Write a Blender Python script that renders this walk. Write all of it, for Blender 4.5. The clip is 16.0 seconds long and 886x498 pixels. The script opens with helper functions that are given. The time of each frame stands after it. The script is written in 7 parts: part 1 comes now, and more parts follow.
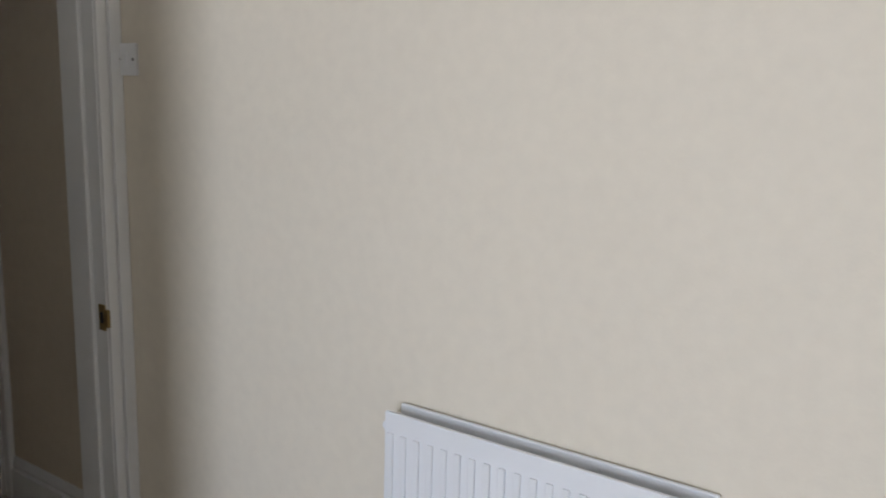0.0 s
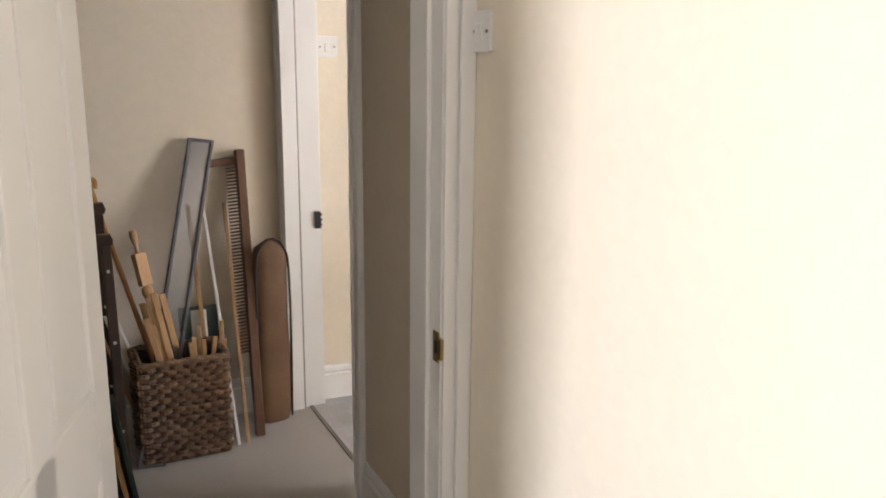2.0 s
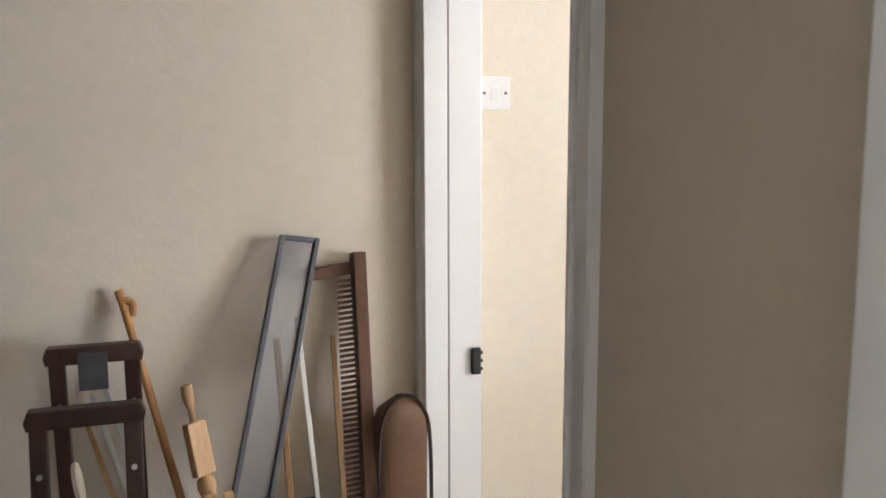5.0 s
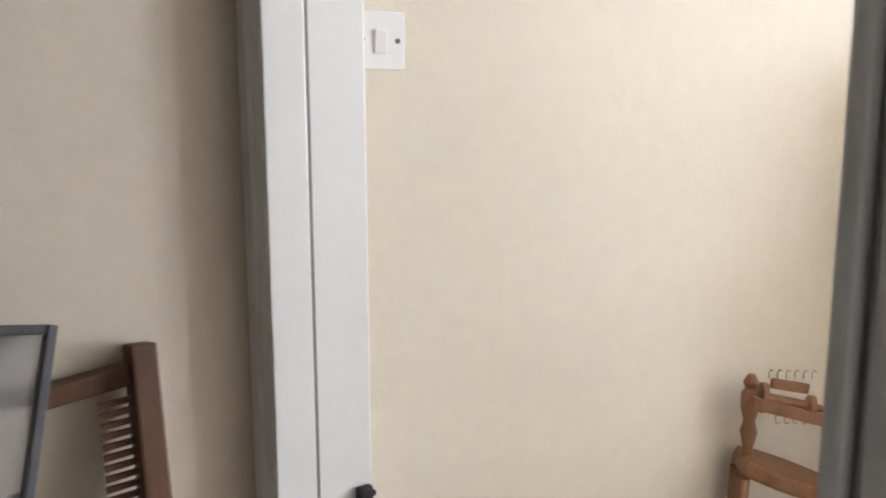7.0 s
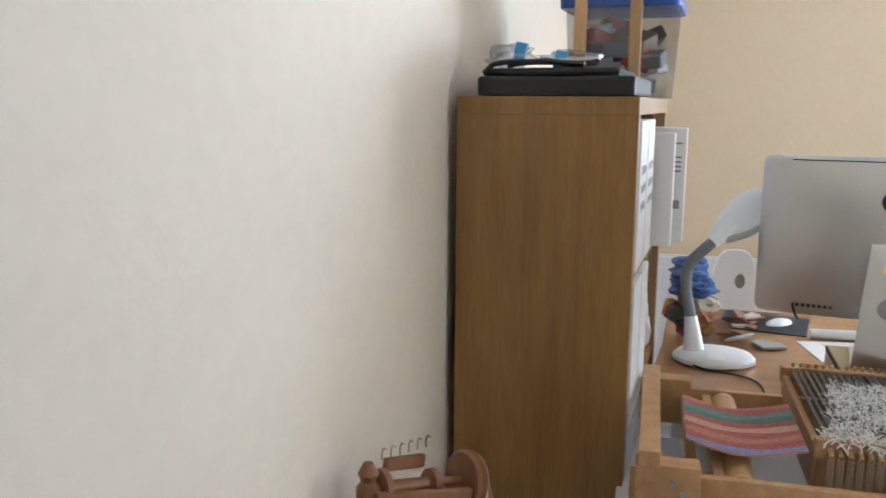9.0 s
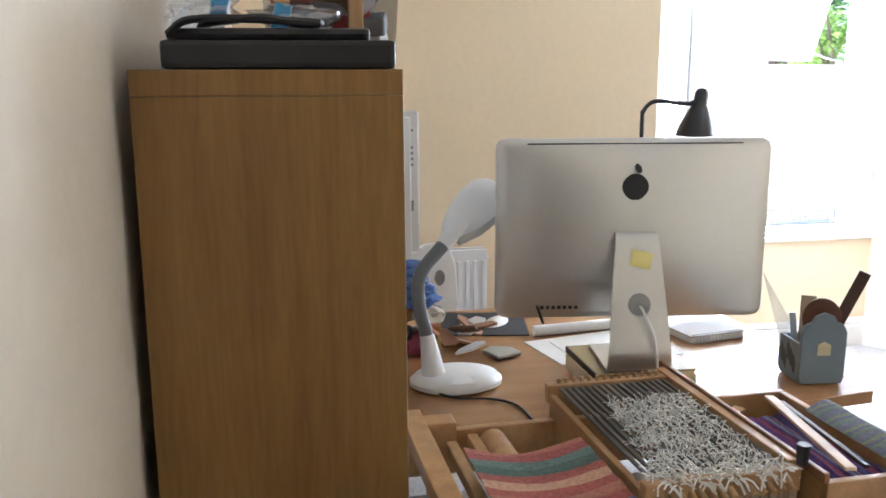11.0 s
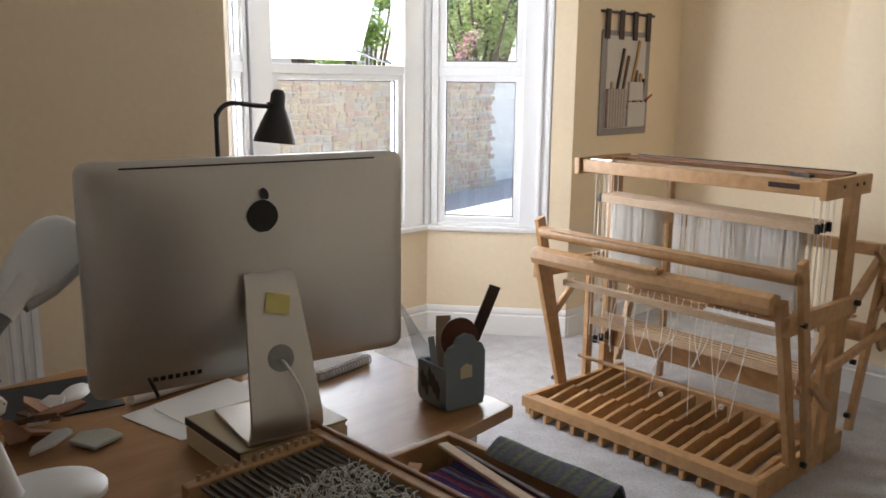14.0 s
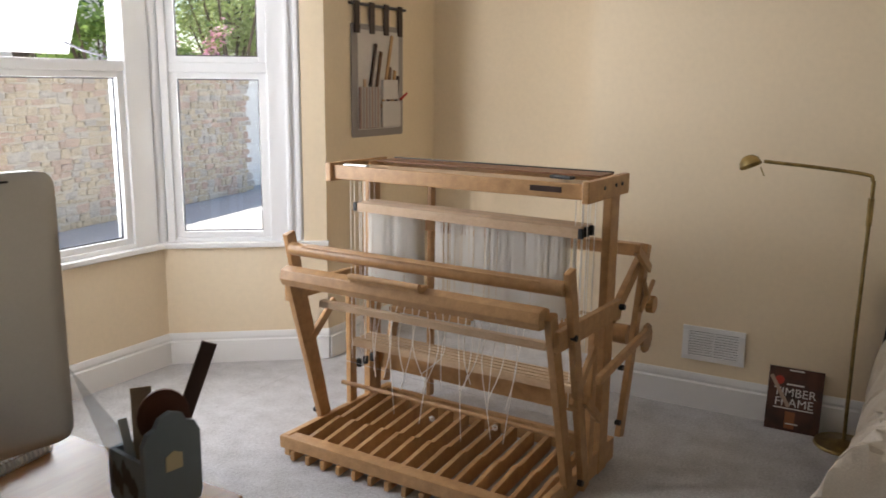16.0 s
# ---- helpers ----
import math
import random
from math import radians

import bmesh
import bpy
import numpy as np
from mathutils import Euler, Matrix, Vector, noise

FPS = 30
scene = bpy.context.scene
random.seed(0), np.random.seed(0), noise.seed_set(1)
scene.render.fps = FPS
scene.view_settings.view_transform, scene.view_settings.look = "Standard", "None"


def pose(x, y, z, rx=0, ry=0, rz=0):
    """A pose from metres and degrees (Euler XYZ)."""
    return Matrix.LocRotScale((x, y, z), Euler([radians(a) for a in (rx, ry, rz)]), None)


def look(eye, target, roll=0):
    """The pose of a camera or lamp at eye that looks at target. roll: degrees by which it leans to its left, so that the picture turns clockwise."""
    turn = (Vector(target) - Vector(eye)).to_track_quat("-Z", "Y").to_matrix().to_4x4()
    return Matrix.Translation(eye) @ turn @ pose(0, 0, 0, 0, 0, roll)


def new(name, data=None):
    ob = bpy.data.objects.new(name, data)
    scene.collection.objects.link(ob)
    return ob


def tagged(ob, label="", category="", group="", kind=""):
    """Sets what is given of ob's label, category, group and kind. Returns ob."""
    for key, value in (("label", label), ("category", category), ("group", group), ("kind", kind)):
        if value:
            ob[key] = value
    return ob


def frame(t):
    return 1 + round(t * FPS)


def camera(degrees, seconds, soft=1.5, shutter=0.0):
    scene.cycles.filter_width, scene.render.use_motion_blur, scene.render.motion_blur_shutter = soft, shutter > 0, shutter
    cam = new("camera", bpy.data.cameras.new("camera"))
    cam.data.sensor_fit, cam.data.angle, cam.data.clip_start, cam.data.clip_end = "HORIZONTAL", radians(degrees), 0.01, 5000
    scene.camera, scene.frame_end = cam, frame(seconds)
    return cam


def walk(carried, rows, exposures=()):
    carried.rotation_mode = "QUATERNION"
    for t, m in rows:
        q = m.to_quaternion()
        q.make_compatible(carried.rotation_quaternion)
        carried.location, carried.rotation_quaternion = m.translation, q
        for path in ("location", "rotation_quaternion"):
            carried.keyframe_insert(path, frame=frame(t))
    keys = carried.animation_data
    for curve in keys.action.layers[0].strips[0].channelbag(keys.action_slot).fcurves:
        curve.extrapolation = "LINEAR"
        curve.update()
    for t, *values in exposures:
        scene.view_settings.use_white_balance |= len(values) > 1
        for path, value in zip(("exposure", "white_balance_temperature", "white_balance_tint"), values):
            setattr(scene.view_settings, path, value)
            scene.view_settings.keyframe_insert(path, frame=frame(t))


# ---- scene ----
cam = camera(56.5, 16.0, 1.55, 0.25)
PATH = [
    (0, (-0.849, -2.149, 1.475), (0.764, -1.023, 1.116), 1.6),
    (0.5, (-0.693, -2.11, 1.505), (0.715, -0.755, 1.08), 1.6),
    (1, (-0.53, -1.979, 1.504), (0.71, -0.471, 1.07), 1.2),
    (1.5, (-0.431, -1.854, 1.507), (0.604, -0.206, 1.048), 0.3),
    (2, (-0.338, -1.726, 1.494), (0.518, 0.025, 1.049), 0.6),
    (2.5, (-0.208, -1.535, 1.498), (0.451, 0.316, 1.12), 0.4),
    (3, (-0.135, -1.329, 1.49), (0.424, 0.564, 1.169), -0.5),
    (3.5, (-0.108, -1.08, 1.502), (0.451, 0.821, 1.236), -0.8),
    (3.7, (-0.098, -1.013, 1.492), (0.449, 0.892, 1.225), -0.3),
    (6, (0.001, 0.077, 1.412), (0.727, 1.92, 1.136), 0.1),
    (6.5, (0.082, 0.309, 1.432), (0.913, 2.104, 1.133), 0.5),
    (7, (0.109, 0.521, 1.435), (1.231, 2.145, 1.111), -0.1),
    (7.2, (0.097, 0.637, 1.456), (1.369, 2.14, 1.104), -0.4),
    (7.5, (0.084, 0.762, 1.474), (1.54, 2.075, 1.082), -0.3),
    (8, (0.14, 0.888, 1.463), (1.781, 1.955, 1.051), 0.8),
    (8.2, (0.199, 0.99, 1.459), (1.917, 1.937, 1.07), 0.2),
    (8.5, (0.301, 1.051, 1.454), (2.116, 1.821, 1.117), 0.2),
    (9, (0.436, 1.112, 1.453), (2.344, 1.6, 1.106), 0.4),
    (11.5, (1.07, 1.372, 1.442), (2.93, 0.747, 1.053), -0.3),
    (12, (1.174, 1.373, 1.444), (2.949, 0.543, 1.045), 0.1),
    (12.5, (1.269, 1.393, 1.455), (2.96, 0.402, 1.056), 0.9),
    (13, (1.314, 1.386, 1.465), (2.903, 0.235, 1.077), 1.3),
    (13.6, (1.379, 1.359, 1.464), (2.832, 0.042, 1.074), 0.7),
    (14, (1.371, 1.351, 1.468), (2.772, -0.02, 1.071), 0.6),
    (14.5, (1.423, 1.336, 1.462), (2.715, -0.133, 1.048), 1.2),
    (15, (1.463, 1.28, 1.451), (2.645, -0.272, 1.009), 1.3),
    (15.2, (1.509, 1.223, 1.448), (2.642, -0.364, 1.003), 1.1),
    (15.5, (1.512, 1.124, 1.462), (2.606, -0.495, 1.037), 1.1),
    (16, (1.565, 0.98, 1.458), (2.532, -0.726, 1.066), 0.6),
]
walk(cam, [(t, look(eye, target, roll)) for t, eye, target, roll in PATH],
     [(0, 2.35, 6000, 15), (0.5, 2.9, 6050, 16), (1.0, 3.2, 6200, 17), (1.5, 3.4, 6450, 18), (2.5, 3.75, 6750, 19), (3.5, 3.85, 6450, 16), (6.0, 3.75, 6150, 16),
      (7.0, 3.5, 6000, 15), (8.0, 3.25, 5600, 14), (9.0, 3.25, 5450, 13), (11.5, 3.0, 5900, 13), (12.0, 2.42, 6200, 15), (12.5, 2.2, 6400, 16),
      (13.5, 1.62, 6450, 16), (14.5, 1.42, 6500, 16), (15.5, 1.45, 6500, 16), (16.0, 1.25, 6650, 17)])

# ---- light ----
world = bpy.data.worlds.new("sky")
scene.world = world
world.use_nodes = True
wn = world.node_tree
sky = wn.nodes.new("ShaderNodeTexSky")
sky.sky_type = "NISHITA"
sky.sun_disc = False
sky.sun_elevation = radians(58)
sky.sun_rotation = radians(49)
wn.nodes["Background"].inputs["Strength"].default_value = 0.15
wn.links.new(sky.outputs["Color"], wn.nodes["Background"].inputs["Color"])
sun = new("sun", bpy.data.lights.new("sun", "SUN"))
sun.data.energy = 5.0
sun.data.angle = radians(0.5)
sun.data.color = (1.0, 0.95, 0.86)
sun.matrix_world = look((3.0, 2.6, 6.4), (0, 0, 0))


def window_lamp(name, eye, target, w, h, power, color=(0.93, 0.97, 1.0)):
    lamp = new(name, bpy.data.lights.new(name, "AREA"))
    lamp.data.shape = "RECTANGLE"
    lamp.data.size, lamp.data.size_y = w, h
    lamp.data.energy = power
    lamp.data.color = color
    lamp.matrix_world = look(eye, target)
    return lamp


# skylight in the openings of the windows
window_lamp("skylight_bay_front", (5.25, -1.34, 1.45), (4.30, -1.34, 1.85), 0.95, 1.4, 16)
window_lamp("skylight_bay_south", (4.82, -2.49, 1.45), (3.90, -1.25, 1.60), 0.6, 1.4, 11.5)
window_lamp("skylight_bay_north", (4.82, -0.23, 1.50), (3.95, -1.40, 1.40), 0.6, 1.4, 24)
window_lamp("skylight_first_room", (-3.97, -2.3, 1.5), (0, -1.6, 1.0), 0.85, 1.5, 16)


# ---- materials ----
def material(name, base, rough=0.6, metal=0.0, tint=None, amount=0.15, scale=6.0, stretch=(1, 1, 1), grain=0.0, grain_scale=120.0,
             bump=0.0, bump_scale=200.0, random_tone=0.0, coat=0.0, sheen=0.0):
    """A painted, woven or metal surface with broad and fine variation."""
    m = bpy.data.materials.new(name)
    m.use_nodes = True
    nt = m.node_tree
    b = nt.nodes["Principled BSDF"]
    b.inputs["Roughness"].default_value = rough
    b.inputs["Metallic"].default_value = metal
    b.inputs["Coat Weight"].default_value = coat
    b.inputs["Sheen Weight"].default_value = sheen
    co = nt.nodes.new("ShaderNodeTexCoord")
    mp = nt.nodes.new("ShaderNodeMapping")
    mp.inputs["Scale"].default_value = stretch
    nt.links.new(co.outputs["Object"], mp.inputs["Vector"])
    n1 = nt.nodes.new("ShaderNodeTexNoise")
    n1.inputs["Scale"].default_value = scale
    n1.inputs["Detail"].default_value = 4
    nt.links.new(mp.outputs["Vector"], n1.inputs["Vector"])
    mix = nt.nodes.new("ShaderNodeMix")
    mix.data_type = "RGBA"
    mix.inputs["A"].default_value = (*base, 1)
    t2 = tint or tuple(c * 0.8 for c in base)
    mix.inputs["B"].default_value = (*t2, 1)
    ramp = nt.nodes.new("ShaderNodeMapRange")
    ramp.inputs["From Min"].default_value, ramp.inputs["From Max"].default_value = 0.35, 0.7
    ramp.inputs["To Max"].default_value = amount if tint is None else 1.0
    nt.links.new(n1.outputs["Fac"], ramp.inputs["Value"])
    nt.links.new(ramp.outputs["Result"], mix.inputs["Factor"])
    out = mix.outputs["Result"]
    if grain > 0:
        n2 = nt.nodes.new("ShaderNodeTexNoise")
        n2.inputs["Scale"].default_value = grain_scale
        n2.inputs["Detail"].default_value = 3
        nt.links.new(mp.outputs["Vector"], n2.inputs["Vector"])
        g = nt.nodes.new("ShaderNodeMapRange")
        g.inputs["From Min"].default_value, g.inputs["From Max"].default_value = 0.3, 0.7
        g.inputs["To Min"].default_value, g.inputs["To Max"].default_value = 1 - grain, 1 + grain
        nt.links.new(n2.outputs["Fac"], g.inputs["Value"])
        hs = nt.nodes.new("ShaderNodeHueSaturation")
        nt.links.new(out, hs.inputs["Color"])
        nt.links.new(g.outputs["Result"], hs.inputs["Value"])
        out = hs.outputs["Color"]
    if random_tone > 0:
        oi = nt.nodes.new("ShaderNodeObjectInfo")
        r = nt.nodes.new("ShaderNodeMapRange")
        r.inputs["To Min"].default_value, r.inputs["To Max"].default_value = 1 - random_tone, 1 + random_tone
        nt.links.new(oi.outputs["Random"], r.inputs["Value"])
        h2 = nt.nodes.new("ShaderNodeHueSaturation")
        nt.links.new(out, h2.inputs["Color"])
        nt.links.new(r.outputs["Result"], h2.inputs["Value"])
        out = h2.outputs["Color"]
    nt.links.new(out, b.inputs["Base Color"])
    if bump > 0:
        n3 = nt.nodes.new("ShaderNodeTexNoise")
        n3.inputs["Scale"].default_value = bump_scale
        n3.inputs["Detail"].default_value = 4
        nt.links.new(mp.outputs["Vector"], n3.inputs["Vector"])
        bp = nt.nodes.new("ShaderNodeBump")
        bp.inputs["Strength"].default_value = bump
        bp.inputs["Distance"].default_value = 0.004
        nt.links.new(n3.outputs["Fac"], bp.inputs["Height"])
        nt.links.new(bp.outputs["Normal"], b.inputs["Normal"])
    return m


def clear(name, color=(1, 1, 1), rough=0.0, see=0.85):
    """Thin clear sheet: mostly see-through, with a glossy surface."""
    m = bpy.data.materials.new(name)
    m.use_nodes = True
    nt = m.node_tree
    nt.nodes.remove(nt.nodes["Principled BSDF"])
    tr = nt.nodes.new("ShaderNodeBsdfTransparent")
    tr.inputs["Color"].default_value = (*color, 1)
    gl = nt.nodes.new("ShaderNodeBsdfGlossy")
    gl.inputs["Roughness"].default_value = rough
    mx = nt.nodes.new("ShaderNodeMixShader")
    mx.inputs["Fac"].default_value = 1 - see
    nt.links.new(tr.outputs["BSDF"], mx.inputs[1])
    nt.links.new(gl.outputs["BSDF"], mx.inputs[2])
    nt.links.new(mx.outputs["Shader"], nt.nodes["Material Output"].inputs["Surface"])
    return m


def let_through(m, fac):
    """Thin leaves and cords pass part of the light on."""
    nt = m.node_tree
    pb = nt.nodes["Principled BSDF"]
    sc = nt.nodes.new("ShaderNodeBsdfTranslucent")
    mx = nt.nodes.new("ShaderNodeMixShader")
    mx.inputs["Fac"].default_value = fac
    nt.links.new(pb.inputs["Base Color"].links[0].from_socket, sc.inputs["Color"])
    nt.links.new(pb.outputs["BSDF"], mx.inputs[1])
    nt.links.new(sc.outputs["BSDF"], mx.inputs[2])
    nt.links.new(mx.outputs["Shader"], nt.nodes["Material Output"].inputs["Surface"])
    return m


CREAM = material("cream_wall_paint", (0.80, 0.67, 0.48), 0.75, amount=0.06, scale=1.3, grain=0.02, grain_scale=40, bump=0.12, bump_scale=90)
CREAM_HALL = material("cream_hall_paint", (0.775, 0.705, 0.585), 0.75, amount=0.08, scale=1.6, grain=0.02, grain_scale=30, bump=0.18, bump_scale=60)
# the same cream darkened: the dimness of the hall is put into its colour
DIM_HALL = material("dimmed_hall_cream", (0.67, 0.59, 0.475), 0.75, amount=0.08, scale=1.6, grain=0.02, grain_scale=30, bump=0.18, bump_scale=60)
# dark colour for walls out of view, chosen to lessen bounced light
BOUNCE_CUT = material("bounce_cut_dark", (0.34, 0.29, 0.22), 0.75, amount=0.08, scale=1.6)
CEIL = material("ceiling_white", (0.82, 0.81, 0.78), 0.85, amount=0.05, scale=2)
GLOSS = material("white_gloss_woodwork", (0.80, 0.80, 0.79), 0.32, amount=0.06, scale=5, bump=0.05, bump_scale=30)
UPVC = material("white_window_frame", (0.82, 0.83, 0.84), 0.3, amount=0.04, scale=8)
CARPET = material("grey_carpet", (0.49, 0.49, 0.50), 0.95, tint=(0.37, 0.365, 0.37), scale=9.0, grain=0.20, grain_scale=95, bump=0.9, bump_scale=320, sheen=0.3)
CARPET_HALL = material("beige_grey_carpet", (0.40, 0.365, 0.33), 0.95, amount=0.3, scale=3, grain=0.25, grain_scale=260, bump=0.9, bump_scale=320, sheen=0.3)
OAK = material("oak_veneer", (0.30, 0.165, 0.047), 0.45, tint=(0.225, 0.115, 0.031), scale=2.2, stretch=(9, 9, 0.8), grain=0.12, grain_scale=14, bump=0.05, bump_scale=40)
BEECH = material("beech_wood", (0.49, 0.285, 0.125), 0.40, tint=(0.39, 0.215, 0.090), scale=5, stretch=(6, 6, 6), grain=0.08, grain_scale=30, random_tone=0.12)
DESKTOP = material("beech_laminate", (0.37, 0.19, 0.080), 0.26, coat=0.15, tint=(0.31, 0.155, 0.063), scale=3, stretch=(10, 1, 1), grain=0.06, grain_scale=25)
DESKTOP.node_tree.nodes["Principled BSDF"].inputs["Specular IOR Level"].default_value = 0.65
PLASTIC_W = material("white_plastic", (0.80, 0.80, 0.79), 0.35, amount=0.03)
ALU = material("brushed_aluminium", (0.60, 0.585, 0.555), 0.36, metal=0.85, amount=0.05, scale=4, grain=0.02, grain_scale=200)
BLACK = material("black_plastic", (0.012, 0.012, 0.013), 0.45, amount=0.3, scale=9)
GLASS = clear("window_glass", (0.97, 0.99, 0.98), 0.0, 0.93)
# glass with the veiling glare mixed in as a white translucent film
GLARE_PANE = clear("glare_window_glass", (0.97, 0.99, 0.98), 0.0, 0.93)
glare_veil = GLARE_PANE.node_tree.nodes.new("ShaderNodeBsdfTranslucent")
glare_veil.inputs["Color"].default_value = (0.9, 0.92, 0.9, 1)
film = GLARE_PANE.node_tree.nodes.new("ShaderNodeMixShader")
film.inputs["Fac"].default_value = 0.35
GLARE_PANE.node_tree.links.new(GLARE_PANE.node_tree.nodes["Mix Shader"].outputs["Shader"], film.inputs[1])
GLARE_PANE.node_tree.links.new(glare_veil.outputs["BSDF"], film.inputs[2])
GLARE_PANE.node_tree.links.new(film.outputs["Shader"], GLARE_PANE.node_tree.nodes["Material Output"].inputs["Surface"])
BRASS = material("aged_brass", (0.42, 0.31, 0.13), 0.35, metal=1.0, tint=(0.25, 0.18, 0.08), scale=25)


# ---- mesh helpers ----
def mesh():
    return bmesh.new()


def box(bm, x0, x1, y0, y1, z0, z1, m=None):
    r = bmesh.ops.create_cube(bm, size=1.0)["verts"]
    for v in r:
        v.co = Vector(((x0 + x1) / 2 + v.co.x * (x1 - x0), (y0 + y1) / 2 + v.co.y * (y1 - y0), (z0 + z1) / 2 + v.co.z * (z1 - z0)))
        if m is not None:
            v.co = m @ v.co
    return r


def bar(bm, a, b, w, h, up=(0, 0, 1)):
    """A straight timber from a to b; w across, h along up."""
    a, b = Vector(a), Vector(b)
    d = (b - a)
    z = d.normalized()
    x = Vector(up).cross(z)
    if x.length < 1e-5:
        x = Vector((1, 0, 0))
    x.normalize()
    y = z.cross(x)
    m = Matrix((x, y, z)).transposed().to_4x4()
    m.translation = (a + b) / 2
    return box(bm, -w / 2, w / 2, -h / 2, h / 2, -d.length / 2, d.length / 2, m)


def rod(bm, a, b, r, r2=None, seg=14):
    a, b = Vector(a), Vector(b)
    d = b - a
    m = d.to_track_quat("Z", "Y").to_matrix().to_4x4()
    m.translation = (a + b) / 2
    return bmesh.ops.create_cone(bm, cap_ends=True, segments=seg, radius1=r, radius2=r if r2 is None else r2, depth=d.length, matrix=m)["verts"]


def lathe(bm, profile, seg=20, m=None):
    """Turned shape: profile of (radius, z)."""
    rings = []
    for r, z in profile:
        ring = []
        for i in range(seg):
            a = 2 * math.pi * i / seg
            p = Vector((r * math.cos(a), r * math.sin(a), z))
            ring.append(bm.verts.new(m @ p if m is not None else p))
        rings.append(ring)
    for p, q in zip(rings, rings[1:]):
        for i in range(seg):
            bm.faces.new((p[i], p[(i + 1) % seg], q[(i + 1) % seg], q[i]))
    bm.faces.new(list(reversed(rings[0])))
    bm.faces.new(rings[-1])


def tube(bm, pts, r, seg=8, r_end=None):
    """A round cable or bent tube through points."""
    pts = [Vector(p) for p in pts]
    rings = []
    n = len(pts)
    side = None
    for i, p in enumerate(pts):
        d = (pts[min(i + 1, n - 1)] - pts[max(i - 1, 0)]).normalized()
        if side is None:
            side = d.orthogonal().normalized()
        side = (side - d * side.dot(d)).normalized()
        up = d.cross(side)
        rr = r if r_end is None else r + (r_end - r) * i / (n - 1)
        rings.append([bm.verts.new(p + (side * math.cos(2 * math.pi * k / seg) + up * math.sin(2 * math.pi * k / seg)) * rr) for k in range(seg)])
    for p, q in zip(rings, rings[1:]):
        for i in range(seg):
            bm.faces.new((p[i], p[(i + 1) % seg], q[(i + 1) % seg], q[i]))
    bm.faces.new(list(reversed(rings[0])))
    bm.faces.new(rings[-1])


def curve(points, n=8):
    """Smooth chain of points (Catmull-Rom) through the given ones."""
    p = [Vector(q) for q in points]
    p = [2 * p[0] - p[1]] + p + [2 * p[-1] - p[-2]]
    out = []
    for i in range(1, len(p) - 2):
        for k in range(n):
            t = k / n
            out.append(0.5 * ((2 * p[i]) + (p[i + 1] - p[i - 1]) * t + (2 * p[i - 1] - 5 * p[i] + 4 * p[i + 1] - p[i + 2]) * t * t + (3 * p[i] - p[i - 1] - 3 * p[i + 1] + p[i + 2]) * t ** 3))
    out.append(p[-2])
    return out


def slab(bm, outline, z0, z1, m=None):
    """A plate with the given outline in x and y."""
    lo = [bm.verts.new((m or Matrix()) @ Vector((x, y, z0))) for x, y in outline]
    hi = [bm.verts.new((m or Matrix()) @ Vector((x, y, z1))) for x, y in outline]
    n = len(outline)
    bm.faces.new(list(reversed(lo)))
    bm.faces.new(hi)
    for i in range(n):
        bm.faces.new((lo[i], lo[(i + 1) % n], hi[(i + 1) % n], hi[i]))


def rounded(w, h, r, n=5, cx=0.0, cy=0.0):
    """Outline of a rounded rectangle."""
    out = []
    for ax, ay, a0 in ((1, 1, 0), (-1, 1, 90), (-1, -1, 180), (1, -1, 270)):
        for k in range(n + 1):
            a = radians(a0 + 90 * k / n)
            out.append((cx + ax * (w / 2 - r) + r * math.cos(a), cy + ay * (h / 2 - r) + r * math.sin(a)))
    return out


def link(name, bm, mat, bevel=0.0, smooth=False):
    bmesh.ops.recalc_face_normals(bm, faces=bm.faces[:])
    if bevel > 0:
        es = [e for e in bm.edges if len(e.link_faces) == 2 and e.calc_face_angle(0) > 0.6]
        bmesh.ops.bevel(bm, geom=es, offset=bevel, segments=2, profile=0.6, affect="EDGES", clamp_overlap=True)
    me = bpy.data.meshes.new(name)
    bm.to_mesh(me)
    bm.free()
    me.materials.append(mat)
    if smooth:
        for p in me.polygons:
            p.use_smooth = True
        me.set_sharp_from_angle(angle=radians(40))
    return new(name, me)


def part(name, bm, mat, parent, label="", bevel=0.0, smooth=False):
    ob = link(name, bm, mat, bevel, smooth)
    ob.parent = parent
    return tagged(ob, label)


def thing(name, label, category, m, group=""):
    ob = new(name)
    ob.empty_display_size = 0.1
    ob.matrix_world = m
    return tagged(ob, label, category, group)


def piece(name, bm, mat, label, category, bevel=0.0, kind="structure", smooth=False):
    return tagged(link(name, bm, mat, bevel, smooth), label, category, "", kind)


# ---- the rooms ----
H = 2.6          # ceilings
XA = 0.54        # first room, wall with the switch
XB0, XB1 = 0.56, 0.70   # wall between hall and workroom
YN = 1.645       # long wall of hall and workroom
XF = 4.20        # front wall of the workroom
YC, YA = -2.75, -3.53    # chimney breast, alcove
DB0, DB1 = 0.755, 1.575  # doorway into the workroom
DA0, DA1 = -0.31, 0.465  # doorway of the first room
DH = 2.03


def north(x):
    """The workroom's long wall runs slightly out of square."""
    return YN - (x - XB1) * 0.0563


P1, P2, P3, P4 = (XF, -0.27), (4.85, -0.76), (4.85, -1.92), (XF, -2.43)

